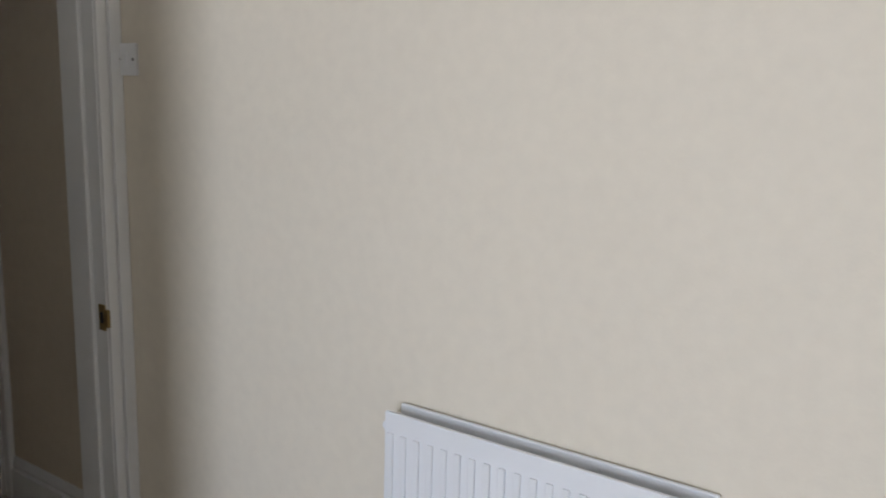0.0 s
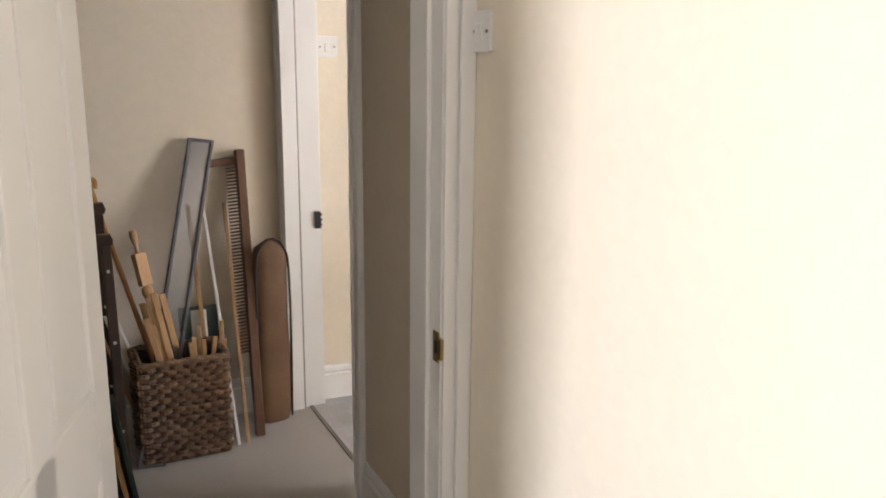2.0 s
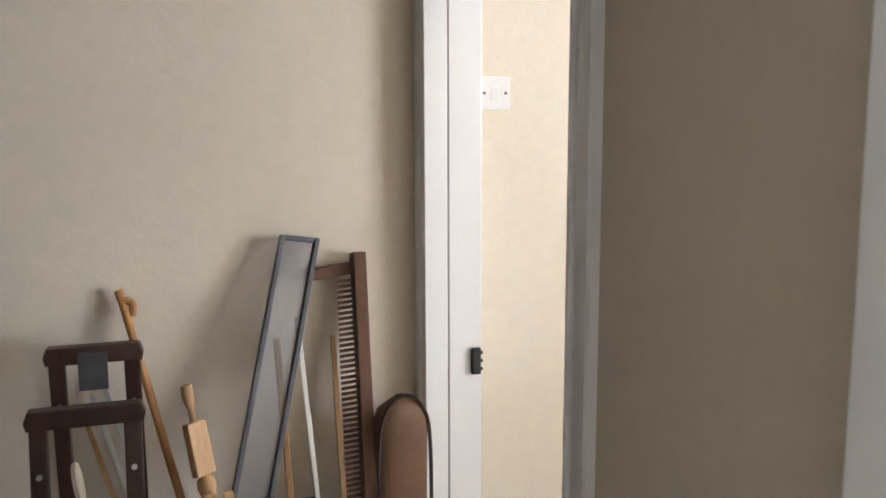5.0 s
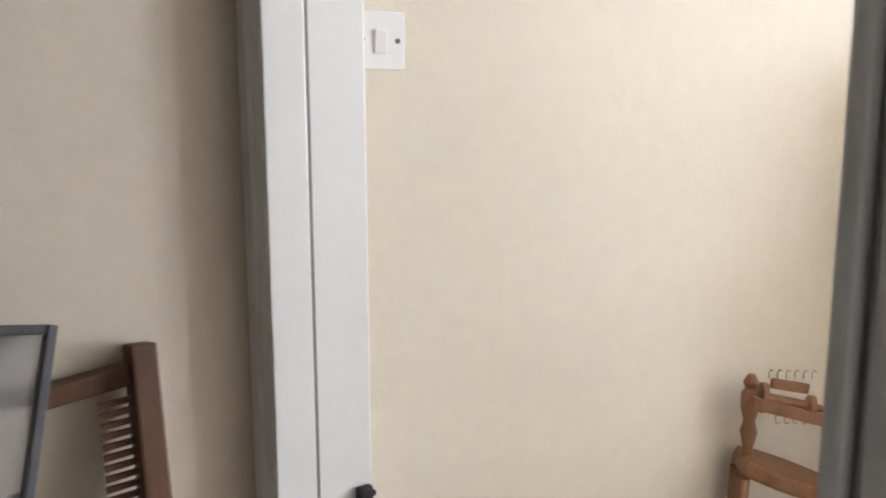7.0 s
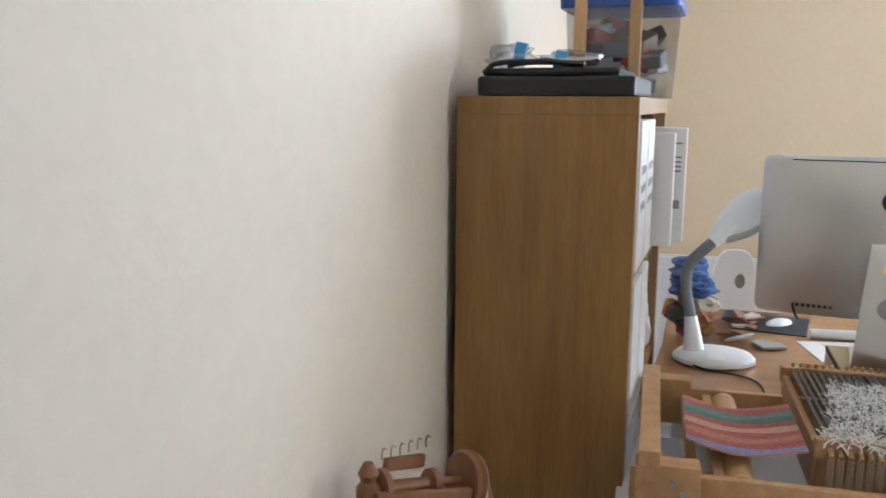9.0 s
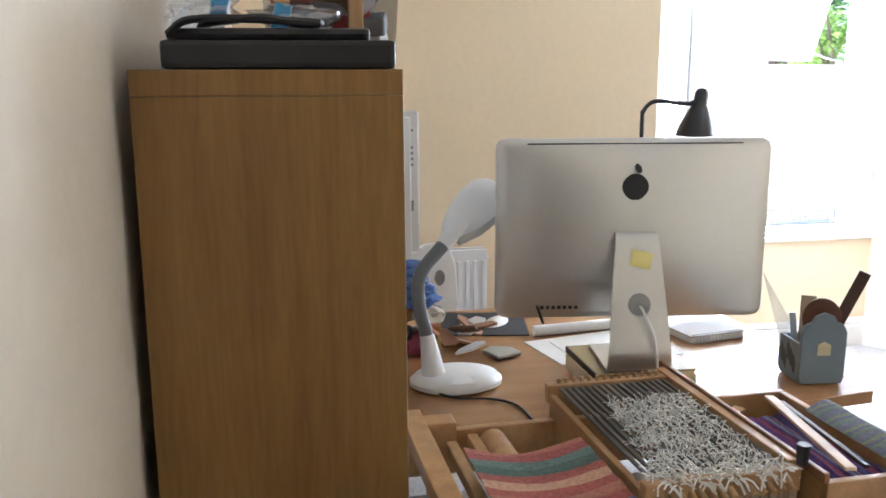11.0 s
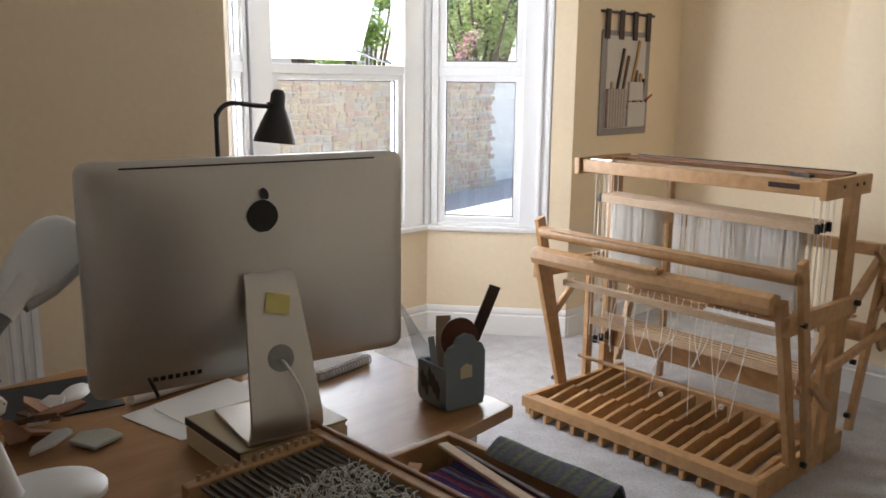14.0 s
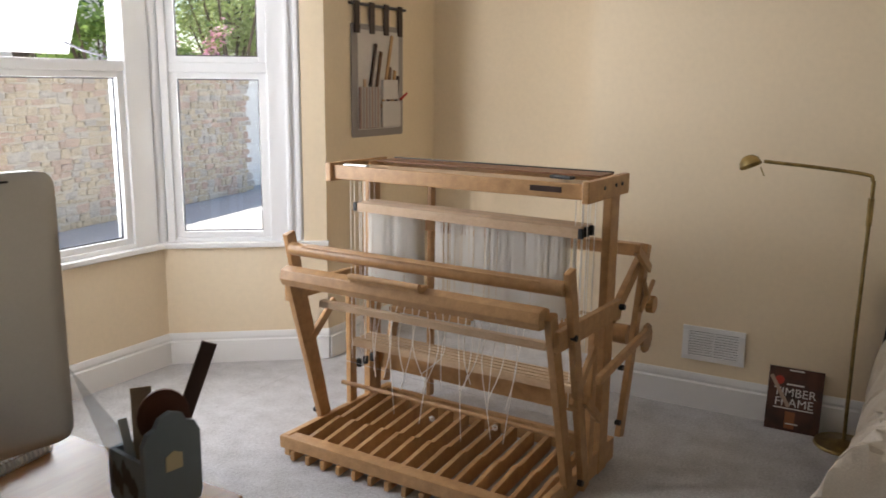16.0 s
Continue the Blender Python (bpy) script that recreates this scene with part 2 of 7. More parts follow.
b = mesh()
box(b, -4.2, 0.57, -4.2, -0.0, -0.2, 0.0)
box(b, -2.4, 0.64, 0.0, 1.8, -0.2, 0.0)
piece("floor_first_room", b, CARPET_HALL, "beige-grey carpet through first room and hall", "carpet")
b = mesh()
box(b, 0.64, XF + 0.02, -3.7, 1.8, -0.2, 0.0)
slab(b, [(XF, -0.1), (5.0, -0.6), (5.0, -2.1), (XF, -2.6)], -0.19, 0.001)
piece("floor_workroom", b, CARPET, "soft grey cut-pile carpet of the workroom", "carpet")
b = mesh()
box(b, 0.628, 0.646, DB0, DB1, 0.0, 0.005)
piece("threshold", b, material("dull_carpet_bar", (0.16, 0.14, 0.12), 0.6, metal=0.3, amount=0.2, scale=20), "thin metal carpet bar in the doorway", "threshold", 0.002)

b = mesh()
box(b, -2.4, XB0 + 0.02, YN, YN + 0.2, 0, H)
piece("wall_hall_north", b, DIM_HALL, "plain hall wall in cream darkened for the hall shade", "wall")
b = mesh()
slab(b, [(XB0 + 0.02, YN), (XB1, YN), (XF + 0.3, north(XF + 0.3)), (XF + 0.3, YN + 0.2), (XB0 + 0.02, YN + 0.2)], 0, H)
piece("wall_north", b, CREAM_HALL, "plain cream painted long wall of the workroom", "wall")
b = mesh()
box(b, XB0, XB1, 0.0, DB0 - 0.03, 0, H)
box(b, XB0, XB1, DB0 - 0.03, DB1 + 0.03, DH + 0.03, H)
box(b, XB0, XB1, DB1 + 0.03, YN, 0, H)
piece("wall_hall_east", b, DIM_HALL, "wall with the workroom doorway in cream darkened for the hall shade", "wall")
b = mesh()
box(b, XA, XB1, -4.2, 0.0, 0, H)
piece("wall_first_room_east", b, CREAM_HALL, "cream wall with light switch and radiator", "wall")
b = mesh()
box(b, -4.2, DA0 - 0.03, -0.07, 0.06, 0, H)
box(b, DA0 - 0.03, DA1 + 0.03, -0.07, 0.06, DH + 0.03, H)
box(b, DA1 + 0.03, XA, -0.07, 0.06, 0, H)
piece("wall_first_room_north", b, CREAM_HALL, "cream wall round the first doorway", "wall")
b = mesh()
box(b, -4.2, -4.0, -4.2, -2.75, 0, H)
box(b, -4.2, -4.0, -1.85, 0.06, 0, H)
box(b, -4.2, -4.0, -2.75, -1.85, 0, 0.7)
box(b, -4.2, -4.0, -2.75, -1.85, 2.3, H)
piece("wall_first_room_west", b, BOUNCE_CUT, "unseen wall, darkened to cut bounce, with the first room's window opening", "wall")
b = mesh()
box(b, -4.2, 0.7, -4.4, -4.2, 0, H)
piece("wall_first_room_south", b, BOUNCE_CUT, "plain unseen wall, darkened to cut bounce, closing the first room", "wall")
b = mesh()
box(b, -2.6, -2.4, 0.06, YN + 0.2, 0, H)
piece("wall_hall_west", b, BOUNCE_CUT, "plain unseen wall, darkened to cut bounce, closing the hall", "wall")
b = mesh()
box(b, XB1, 2.90, YC - 0.95, YC, 0, H)
piece("wall_chimney_breast", b, CREAM, "cream painted chimney breast with an air vent", "wall")
b = mesh()
box(b, 2.90, XF + 0.3, YA - 0.17, YA, 0, H)
piece("wall_alcove", b, CREAM, "cream painted alcove wall beside the chimney breast", "wall")
b = mesh()
box(b, XF, XF + 0.3, P1[1], YN, 0, H)
piece("wall_front_north", b, CREAM, "cream front wall with a radiator", "wall")
b = mesh()
box(b, XF, XF + 0.3, YA, P4[1], 0, H)
piece("wall_front_south", b, CREAM, "cream front wall with a fabric wall organiser", "wall")


def facet(a, c, z0, z1, t=0.2):
    """An upright wall from a to c, its inner face on the line, t thick outwards (to the right of the way)."""
    bm = mesh()
    d = (Vector((*c, 0)) - Vector((*a, 0)))
    n = Vector((-d.y, d.x, 0)).normalized() * t
    slab(bm, [a, c, (c[0] + n.x, c[1] + n.y), (a[0] + n.x, a[1] + n.y)], z0, z1)
    return bm


SILL, HEAD = 0.62, 2.35
for nm, a, c in (("wall_bay_north", P1, P2), ("wall_bay_front", P2, P3), ("wall_bay_south", P3, P4)):
    bm = facet(a, c, 0, SILL)
    d2 = (Vector((*c, 0)) - Vector((*a, 0)))
    n2 = Vector((d2.y, -d2.x, 0)).normalized() * 0.2
    slab(bm, [a, c, (c[0] - n2.x, c[1] - n2.y), (a[0] - n2.x, a[1] - n2.y)], HEAD, H)
    piece(nm, bm, CREAM, "low cream wall under the bay window", "wall")

b = mesh()
box(b, -4.4, 5.4, -4.4, 1.85, H, H + 0.15)
piece("ceiling", b, CEIL, "plain white ceiling", "ceiling")


# ---- joinery ----
def frame_piece(name, boxes, label, category, bevel=0.003, mat=None):
    bm = mesh()
    for q in boxes:
        box(bm, *q)
    return piece(name, bm, mat or GLOSS, label, category, bevel)


frame_piece("door_lining_workroom", [
    (XB0 - 0.003, XB1 + 0.003, DB1, DB1 + 0.027, 0.0, DH + 0.027), (XB0 - 0.003, XB1 + 0.003, DB0 - 0.027, DB0, 0.0, DH + 0.027),
    (XB0 - 0.003, XB1 + 0.003, DB0, DB1, DH, DH + 0.027),
    (XB0 - 0.018, 0.604, DB1 - 0.013, DB1 - 0.0005, 0.0, DH), (XB0 - 0.018, 0.604, DB0 + 0.0005, DB0 + 0.013, 0.0, DH), (XB0 - 0.018, 0.604, DB0 + 0.013, DB1 - 0.013, DH - 0.013, DH - 0.0005)],
    "white gloss door lining with a planted stop", "door frame")


# grey strip in place of the shadow line that the stop casts
STOP_SHADE = material("stop_shade_grey", (0.22, 0.21, 0.20), 0.7, amount=0.2, scale=20)
frame_piece("stop_shade_strip", [(0.6045, 0.611, DB1 - 0.008, DB1 - 0.0006, 0.0, DH)], "dark grey strip painted as the shadow beside the door stop", "door frame", 0.001, STOP_SHADE)


def architrave(name, wall_x, side, y_in, y_out, z_top):
    """Moulded upright on a wall of constant x; side is the way it faces along x."""
    s = 1 if y_out > y_in else -1
    w = abs(y_out - y_in)
    prof = [(0.0, 0.004), (0.10, 0.013), (0.42, 0.014), (0.5, 0.010), (0.58, 0.019), (0.92, 0.021), (1.0, 0.016), (1.0, 0.0), (0.0, 0.0)]
    bm = mesh()
    lo = [bm.verts.new((wall_x + side * d, y_in + s * w * u, 0.0)) for u, d in prof]
    hi = [bm.verts.new((wall_x + side * d, y_in + s * w * u, z_top)) for u, d in prof]
    n = len(prof)
    for i in range(n):
        bm.faces.new((lo[i], lo[(i + 1) % n], hi[(i + 1) % n], hi[i]))
    bm.faces.new(lo)
    bm.faces.new(hi)
    return piece(name, bm, GLOSS, "white gloss moulded architrave beside the doorway", "architrave")


architrave("architrave_hall_north", XB0 - 0.0005, -1, DB1 + 0.004, YN - 0.001, DH + 0.07)
architrave("architrave_hall_south", XB0 - 0.0005, -1, DB0 - 0.004, DB0 - 0.07, DH + 0.07)

frame_piece("door_lining_first_room", [
    (DA1, DA1 + 0.027, -0.073, 0.063, 0.0, DH + 0.027), (DA0 - 0.027, DA0, -0.073, 0.063, 0.0, DH + 0.027), (DA0, DA1, -0.073, 0.063, DH, DH + 0.027),
    (DA1 - 0.013, DA1 - 0.0005, -0.02, 0.075, 0.0, DH), (DA0 + 0.0005, DA0 + 0.013, -0.02, 0.063, 0.0, DH)],
    "white gloss door lining of the first room", "door frame")
bm = mesh()
for x0, x1, d in ((DA1 + 0.003, DA1 + 0.03, 0.014), (DA1 + 0.03, DA1 + 0.038, 0.009), (DA1 + 0.038, XA - 0.001, 0.02)):
    box(bm, x0, x1, -0.07 - d, -0.0705, 0.0, DH + 0.07)
piece("architrave_first_room", bm, GLOSS, "white gloss moulded architrave beside the light switch", "architrave", 0.003)
bm = mesh()
box(bm, DA0 - 0.075, DA0 - 0.004, -0.088, -0.0705, 0.0, DH + 0.07)
piece("architrave_first_room_hinge_side", bm, GLOSS, "white gloss architrave behind the open door", "architrave", 0.003)


def skirting(name, a, c, h=0.17, t=0.018):
    """Moulded board along a wall; the room lies to the left of the way from a to c."""
    a, c = Vector((*a, 0)), Vector((*c, 0))
    d = c - a
    n = Vector((-d.y, d.x, 0)).normalized()
    prof = [(0.0006, 0), (t, 0), (t, h * 0.72), (t * 0.55, h * 0.76), (t * 0.75, h * 0.84), (t * 0.6, h * 0.93), (0.006, h), (0.0006, h)]
    bm = mesh()
    ends = []
    for p in (a, c):
        ends.append([bm.verts.new(p + n * u + Vector((0, 0, z))) for u, z in prof])
    k = len(prof)
    for i in range(k):
        bm.faces.new((ends[0][i], ends[0][(i + 1) % k], ends[1][(i + 1) % k], ends[1][i]))
    bm.faces.new(ends[0])
    bm.faces.new(ends[1])
    return piece(name, bm, GLOSS, "white gloss moulded skirting board", "skirting board")


skirting("baseboard_hall_east", (XB0, 0.064), (XB0, DB0 - 0.072))
skirting("baseboard_north", (XF, north(XF)), (XB1 + 0.01, north(XB1 + 0.01)), 0.155)
skirting("baseboard_hall_north", (XB0 - 0.02, YN), (-2.4, YN), 0.155)
skirting("baseboard_chimney", (XB1, YC), (2.90, YC), 0.165)
skirting("baseboard_chimney_return", (2.90, YC), (2.90, YA), 0.165)
skirting("baseboard_alcove", (2.92, YA), (XF, YA), 0.165)
skirting("baseboard_front_south", (XF, YA), P4, 0.165)
skirting("baseboard_bay_south", P4, P3, 0.165)
skirting("baseboard_bay_front", P3, P2, 0.165)
skirting("baseboard_bay_north", P2, P1, 0.165)
skirting("baseboard_front_north", P1, (XF, YN), 0.165)
skirting("baseboard_first_room", (XA, -4.2), (XA, -0.09), 0.165)


# ---- switches, latch plates ----
SCREW = material("dull_screw", (0.16, 0.15, 0.14), 0.5, metal=0.5, amount=0.2, scale=40)
def wall_switch(m):
    """Single rocker switch; the wall is the local xz plane, the room lies at -y."""
    t = thing("light_switch", "square white plastic rocker light switch on the wall", "light switch", m, "light switches")
    bm = mesh()
    slab(bm, rounded(0.086, 0.086, 0.005), 0.0006, 0.009, pose(0, 0, 0, 90))
    part("plate", bm, PLASTIC_W, t, "", 0.0015)
    bm = mesh()
    box(bm, -0.011, 0.011, -0.014, -0.009, -0.018, 0.018, pose(0, 0, 0, 8))
    part("rocker", bm, PLASTIC_W, t, "", 0.002)
    for s in (-1, 1):
        bm = mesh()
        rod(bm, (s * 0.030, -0.0105, 0), (s * 0.030, -0.0085, 0), 0.0042, seg=10)
        part("screw", bm, SCREW, t, "small dull screw head")
    return t


wall_switch(pose(XA, -0.118, 1.556, 0, 0, -90))
wall_switch(pose(0.762, north(0.762), 1.545, 0, 0, -3.2))

t = thing("strike_plate", "worn brass strike plate let into the door lining", "strike plate", pose(DA1, -0.055, 0.834))
bm = mesh()
box(bm, -0.0035, 0.0, -0.016, 0.016, -0.038, 0.038)
box(bm, -0.006, 0.003, -0.032, -0.012, -0.026, 0.026)
part("plate", bm, BRASS, t, "", 0.0015)
# black patch on the plate in place of the shaded recess
bm = mesh()
box(bm, -0.0048, -0.0036, -0.007, 0.007, -0.016, 0.016)
part("latch_hole", bm, BLACK, t, "black patch painted as the shade of the latch recess")
t = thing("door_keep", "black iron latch keep on the white door lining", "strike plate", pose(0.684, DB1, 0.836))
bm = mesh()
box(bm, -0.012, 0.013, -0.016, -0.0004, -0.036, 0.036)
part("body", bm, BLACK, t, "", 0.004)
for z in (-0.022, 0.0, 0.022):
    bm = mesh()
    rod(bm, (0.013, -0.009, z), (0.018, -0.009, z), 0.005, seg=8)
    part("screw", bm, BLACK, t)

# ---- the open panelled door of the first room ----
t = tagged(new("door_1"), "white gloss panelled door standing wide open", "door", "", "structure")
t.matrix_world = pose(-0.258, -0.085, 0, 0, 0, -18)
W = 0.755


def leaf_box(bm, u0, u1, v0, v1, z0, z1):
    box(bm, -v1, -v0, -u1, -u0, z0, z1)


bm = mesh()
leaf_box(bm, 0, W, 0.008, 0.032, 0.008, 1.985)
part("core", bm, GLOSS, t)
for nm, q in (("stile", (0, 0.1, 0.008, 1.985)), ("stile", (W - 0.1, W, 0.008, 1.985)), ("muntin", (W / 2 - 0.05, W / 2 + 0.05, 0.2, 1.88)),
              ("rail", (0.1, W - 0.1, 0.008, 0.2)), ("rail", (0.1, W - 0.1, 0.72, 0.9)), ("rail", (0.1, W - 0.1, 1.88, 1.985))):
    bm = mesh()
    leaf_box(bm, q[0], q[1], 0.0, 0.04, q[2], q[3])
    part(nm, bm, GLOSS, t, "", 0.006)
for u0, u1 in ((0.13, W / 2 - 0.08), (W / 2 + 0.08, W - 0.13)):
    for z0, z1 in ((0.23, 0.69), (0.93, 1.85)):
        bm = mesh()
        leaf_box(bm, u0, u1, 0.003, 0.037, z0, z1)
        part("panel", bm, GLOSS, t, "", 0.004)

# ---- radiators ----
RADW = material("radiator_enamel", (0.80, 0.81, 0.83), 0.3, amount=0.04, scale=7)
SHADE_IN = material("radiator_inside_shade", (0.10, 0.10, 0.11), 0.6, amount=0.2, scale=12)


def radiator(m, length, z0, z1, label):
    """Double panel radiator; wall at local y = 0, room at -y, from x = 0 to length."""
    t = thing("radiator", label, "radiator", m, "radiators")
    for nm, y0 in (("front_panel", -0.074), ("back_panel", -0.018)):
        bm = mesh()
        box(bm, 0, length, y0, y0 + 0.010, z0, z1)
        panel = part(nm, bm, RADW, t, "", 0.003)
        if nm == "front_panel":
            n = int(length / 0.0335)
            for i in range(n):
                x = (i + 0.5) * length / n
                bm = mesh()
                box(bm, x - 0.0085, x + 0.0085, y0 - 0.006, y0 + 0.001, z0 + 0.045, z1 - 0.045)
                part("rib", bm, RADW, panel, "", 0.003)
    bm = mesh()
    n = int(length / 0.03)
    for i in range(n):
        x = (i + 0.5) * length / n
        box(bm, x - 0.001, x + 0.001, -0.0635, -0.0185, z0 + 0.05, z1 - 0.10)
    # solid dark block fills the slot as the shade between the panels
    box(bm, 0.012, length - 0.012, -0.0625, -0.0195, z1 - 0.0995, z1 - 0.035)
    part("fins_and_shade_block", bm, SHADE_IN, t, "dark convector fins and a block painted as the shade between the panels")
    for x in (0.004, length - 0.004):
        bm = mesh()
        rod(bm, (x, -0.069, z1 - 0.035), (x, -0.013, z1 - 0.035), 0.013)
        part("header", bm, RADW, t)
        bm = mesh()
        rod(bm, (x, -0.069, z0 + 0.035), (x, -0.013, z0 + 0.035), 0.013)
        part("header", bm, RADW, t)
    for x in (0.12, length - 0.12):
        bm = mesh()
        box(bm, x - 0.015, x + 0.015, -0.012, -0.0005, z0 + 0.03, z1 - 0.08)
        part("bracket", bm, RADW, t)
    return t


radiator(pose(XA, -1.09, 0, 0, 0, -90), 0.70, 0.2, 0.81, "white double panel radiator with ribbed face on the wall")
radiator(pose(XF, 1.36, 0, 0, 0, -90), 0.875, 0.2, 0.80, "white ribbed radiator under the cream front wall")

# ---- bay window ----
DARK_SEAL = material("grey_glazing_seal", (0.10, 0.10, 0.11), 0.6, amount=0.2)


def bay_window(name, a, c, g0, g1, j0, j1, reveals=(), open_top=False):
    """Window between a and c (the room lies to the right of the way); glass from g0 to g1, frame from j0 to j1 along it."""
    a3, c3 = Vector((*a, 0)), Vector((*c, 0))
    d = (c3 - a3).normalized()
    out = Vector((-d.y, d.x, 0))
    m = Matrix((d, out, Vector((0, 0, 1)))).transposed().to_4x4()
    m.translation = a3
    t = tagged(new(name), "white painted two-light window with clear panes", "window", "", "structure")
    t.matrix_world = m
    zs = 0.645
    for nm, q in (("frame_post", (j0, g0 - 0.04, 0.012, 0.13, zs, HEAD)), ("frame_post", (g1 + 0.04, j1, 0.012, 0.13, zs, HEAD)),
                  ("frame_head", (g0 - 0.04, g1 + 0.04, 0.012, 0.13, 2.27, HEAD)), ("window_sill", (g0 - 0.04, g1 + 0.04, 0.014, 0.13, zs, 0.668)),
                  ("transom", (g0 - 0.04, g1 + 0.04, 0.016, 0.13, 1.502, 1.552))):
        bm = mesh()
        box(bm, *q)
        part(nm, bm, UPVC, t, "", 0.005)
    for s0, s1 in reveals:
        bm = mesh()
        box(bm, s0, s1, -0.004, 0.0125, zs, HEAD)
        part("moulding", bm, UPVC, t, "", 0.004)
    for z0, z1 in ((0.668, 1.502), (1.552, 2.27)):
        sash = mesh()
        box(sash, g0 - 0.04, g0, 0.026, 0.085, z0, z1)
        box(sash, g1, g1 + 0.04, 0.026, 0.085, z0, z1)
        box(sash, g0, g1, 0.026, 0.085, z0, z0 + 0.03)
        box(sash, g0, g1, 0.026, 0.085, z1 - 0.03, z1)
        if z0 > 1.5 and open_top:
            sash.free()
            lf = mesh()
            w = g1 - g0
            hm = Matrix.Translation((g0, 0.10, z1 - 0.005)) @ pose(0, 0, 0, 23)
            box(lf, -0.02, 0.03, 0, 0.05, -0.74, 0, hm)
            box(lf, w - 0.03, w + 0.02, 0, 0.05, -0.74, 0, hm)
            box(lf, 0.03, w - 0.03, 0, 0.05, -0.74, -0.69, hm)
            box(lf, 0.03, w - 0.03, 0, 0.05, -0.05, 0, hm)
            sp = part("sash", lf, UPVC, t, "top-hung sash pushed open", 0.003)
            gp = mesh()
            box(gp, 0.03, w - 0.03, 0.022, 0.026, -0.69, -0.05, hm)
            pane = part("pane", gp, GLARE_PANE, sp)
            pane.visible_shadow = False
            st = mesh()
            tube(st, [(g1 - 0.01, 0.07, 1.565), (g1 - 0.03, 0.22, 1.60), (g1 - 0.02, 0.36, 1.64)], 0.006)
            part("stay", st, DARK_SEAL, t, "grey metal window stay")
            continue
        sp = part("sash", sash, UPVC, t, "", 0.003)
        gp = mesh()
        box(gp, g0, g1, 0.055, 0.059, z0 + 0.03, z1 - 0.03)
        pane = part("pane", gp, GLASS, sp)
        pane.visible_shadow = False
        sl = mesh()
        for q in ((g0, g0 + 0.007, z0 + 0.03, z1 - 0.03), (g1 - 0.007, g1, z0 + 0.03, z1 - 0.03), (g0, g1, z0 + 0.03, z0 + 0.036), (g0, g1, z1 - 0.036, z1 - 0.03)):
            box(sl, q[0], q[1], 0.048, 0.0548, q[2], q[3])
        part("seal", sl, DARK_SEAL, sp, "thin dark glazing seal")
    return t


L1 = math.dist(P1, P2)
bay_window("window_1", P1, P2, L1 - 0.515, L1 - 0.115, L1 - 0.705, L1 - 0.02, ((L1 - 0.698, L1 - 0.675), (L1 - 0.650, L1 - 0.630)))
bay_window("window_2", P2, P3, 0.18, 0.955, 0.02, 1.14, (), True)
bay_window("window_3", P3, P4, 0.098, 0.498, 0.02, 0.705, ((0.675, 0.698), (0.630, 0.650)))
for nm, a, c in (("bay_reveal_north", P1, (P1[0] + (P2[0] - P1[0]) * 0.145, P1[1] + (P2[1] - P1[1]) * 0.145)),
                 ("bay_reveal_south", (P3[0] + (P4[0] - P3[0]) * 0.855, P3[1] + (P4[1] - P3[1]) * 0.855), P4)):
    piece(nm, facet(a, c, SILL, HEAD), CREAM, "cream plastered reveal beside the bay window", "wall")
for i, p in enumerate((P2, P3)):
    bm = mesh()
    oy = 0.02 if i == 0 else -0.02
    rod(bm, (p[0] + 0.038, p[1] + oy, 0.645), (p[0] + 0.038, p[1] + oy, HEAD), 0.034, seg=20)
    rod(bm, (p[0] + 0.095, p[1] + 2 * oy, 0.645), (p[0] + 0.095, p[1] + 2 * oy, HEAD), 0.07, seg=12)
    piece("window_corner_post_%d" % (i + 1), bm, UPVC, "white corner post of the bay window", "window frame")
bm = mesh()
slab(bm, [(XF - 0.02, P1[1] + 0.01), (4.83, -0.775), (4.83, -1.905), (XF - 0.02, -2.42), (XF + 0.02, -2.47), (4.98, -2.02), (4.98, -0.66), (XF + 0.02, -0.23)], 0.618, 0.645)
piece("window_board", bm, GLOSS, "white gloss window board round the bay", "window sill", 0.006)

# ---- window of the first room, behind the walker ----
t = tagged(new("window_4"), "white framed window with clear panes", "window", "", "structure")
t.matrix_world = pose(-4.1, -2.3, 0)
for nm, q in (("frame_post", (-0.45, -0.4)), ("frame_post", (0.4, 0.45))):
    bm = mesh()
    box(bm, -0.03, 0.03, q[0], q[1], 0.7, 2.3)
    part(nm, bm, UPVC, t, "", 0.004)
for z in (0.7, 2.24):
    bm = mesh()
    box(bm, -0.03, 0.03, -0.4, 0.4, z, z + 0.06)
    part("frame_rail", bm, UPVC, t, "", 0.004)
bm = mesh()
box(bm, -0.003, 0.003, -0.4, 0.4, 0.76, 2.24)
pn = part("pane", bm, GLASS, t)
pn.visible_shadow = False

# ---- air vent on the chimney breast ----
t = thing("air_vent", "white plastic louvred air vent set above the skirting board", "air vent", pose(2.262, YC, 0.308, 0, 0, 180))
# dark sheet on the wall stands for the shaded vent opening
VENT_SHADE = material("vent_shade", (0.10, 0.09, 0.08), 0.9, amount=0.2)
bm = mesh()
box(bm, -0.11, 0.11, -0.002, -0.0004, -0.058, 0.058)
part("backing", bm, VENT_SHADE, t, "dark sheet painted as the shade behind the slats")
bm = mesh()
for q in ((-0.138, 0.138, 0.056, 0.080), (-0.138, 0.138, -0.080, -0.056), (-0.138, -0.108, -0.056, 0.056), (0.108, 0.138, -0.056, 0.056), (-0.004, 0.004, -0.056, 0.056)):
    box(bm, q[0], q[1], -0.010, -0.0006, q[2], q[3])
part("frame", bm, PLASTIC_W, t, "", 0.002)
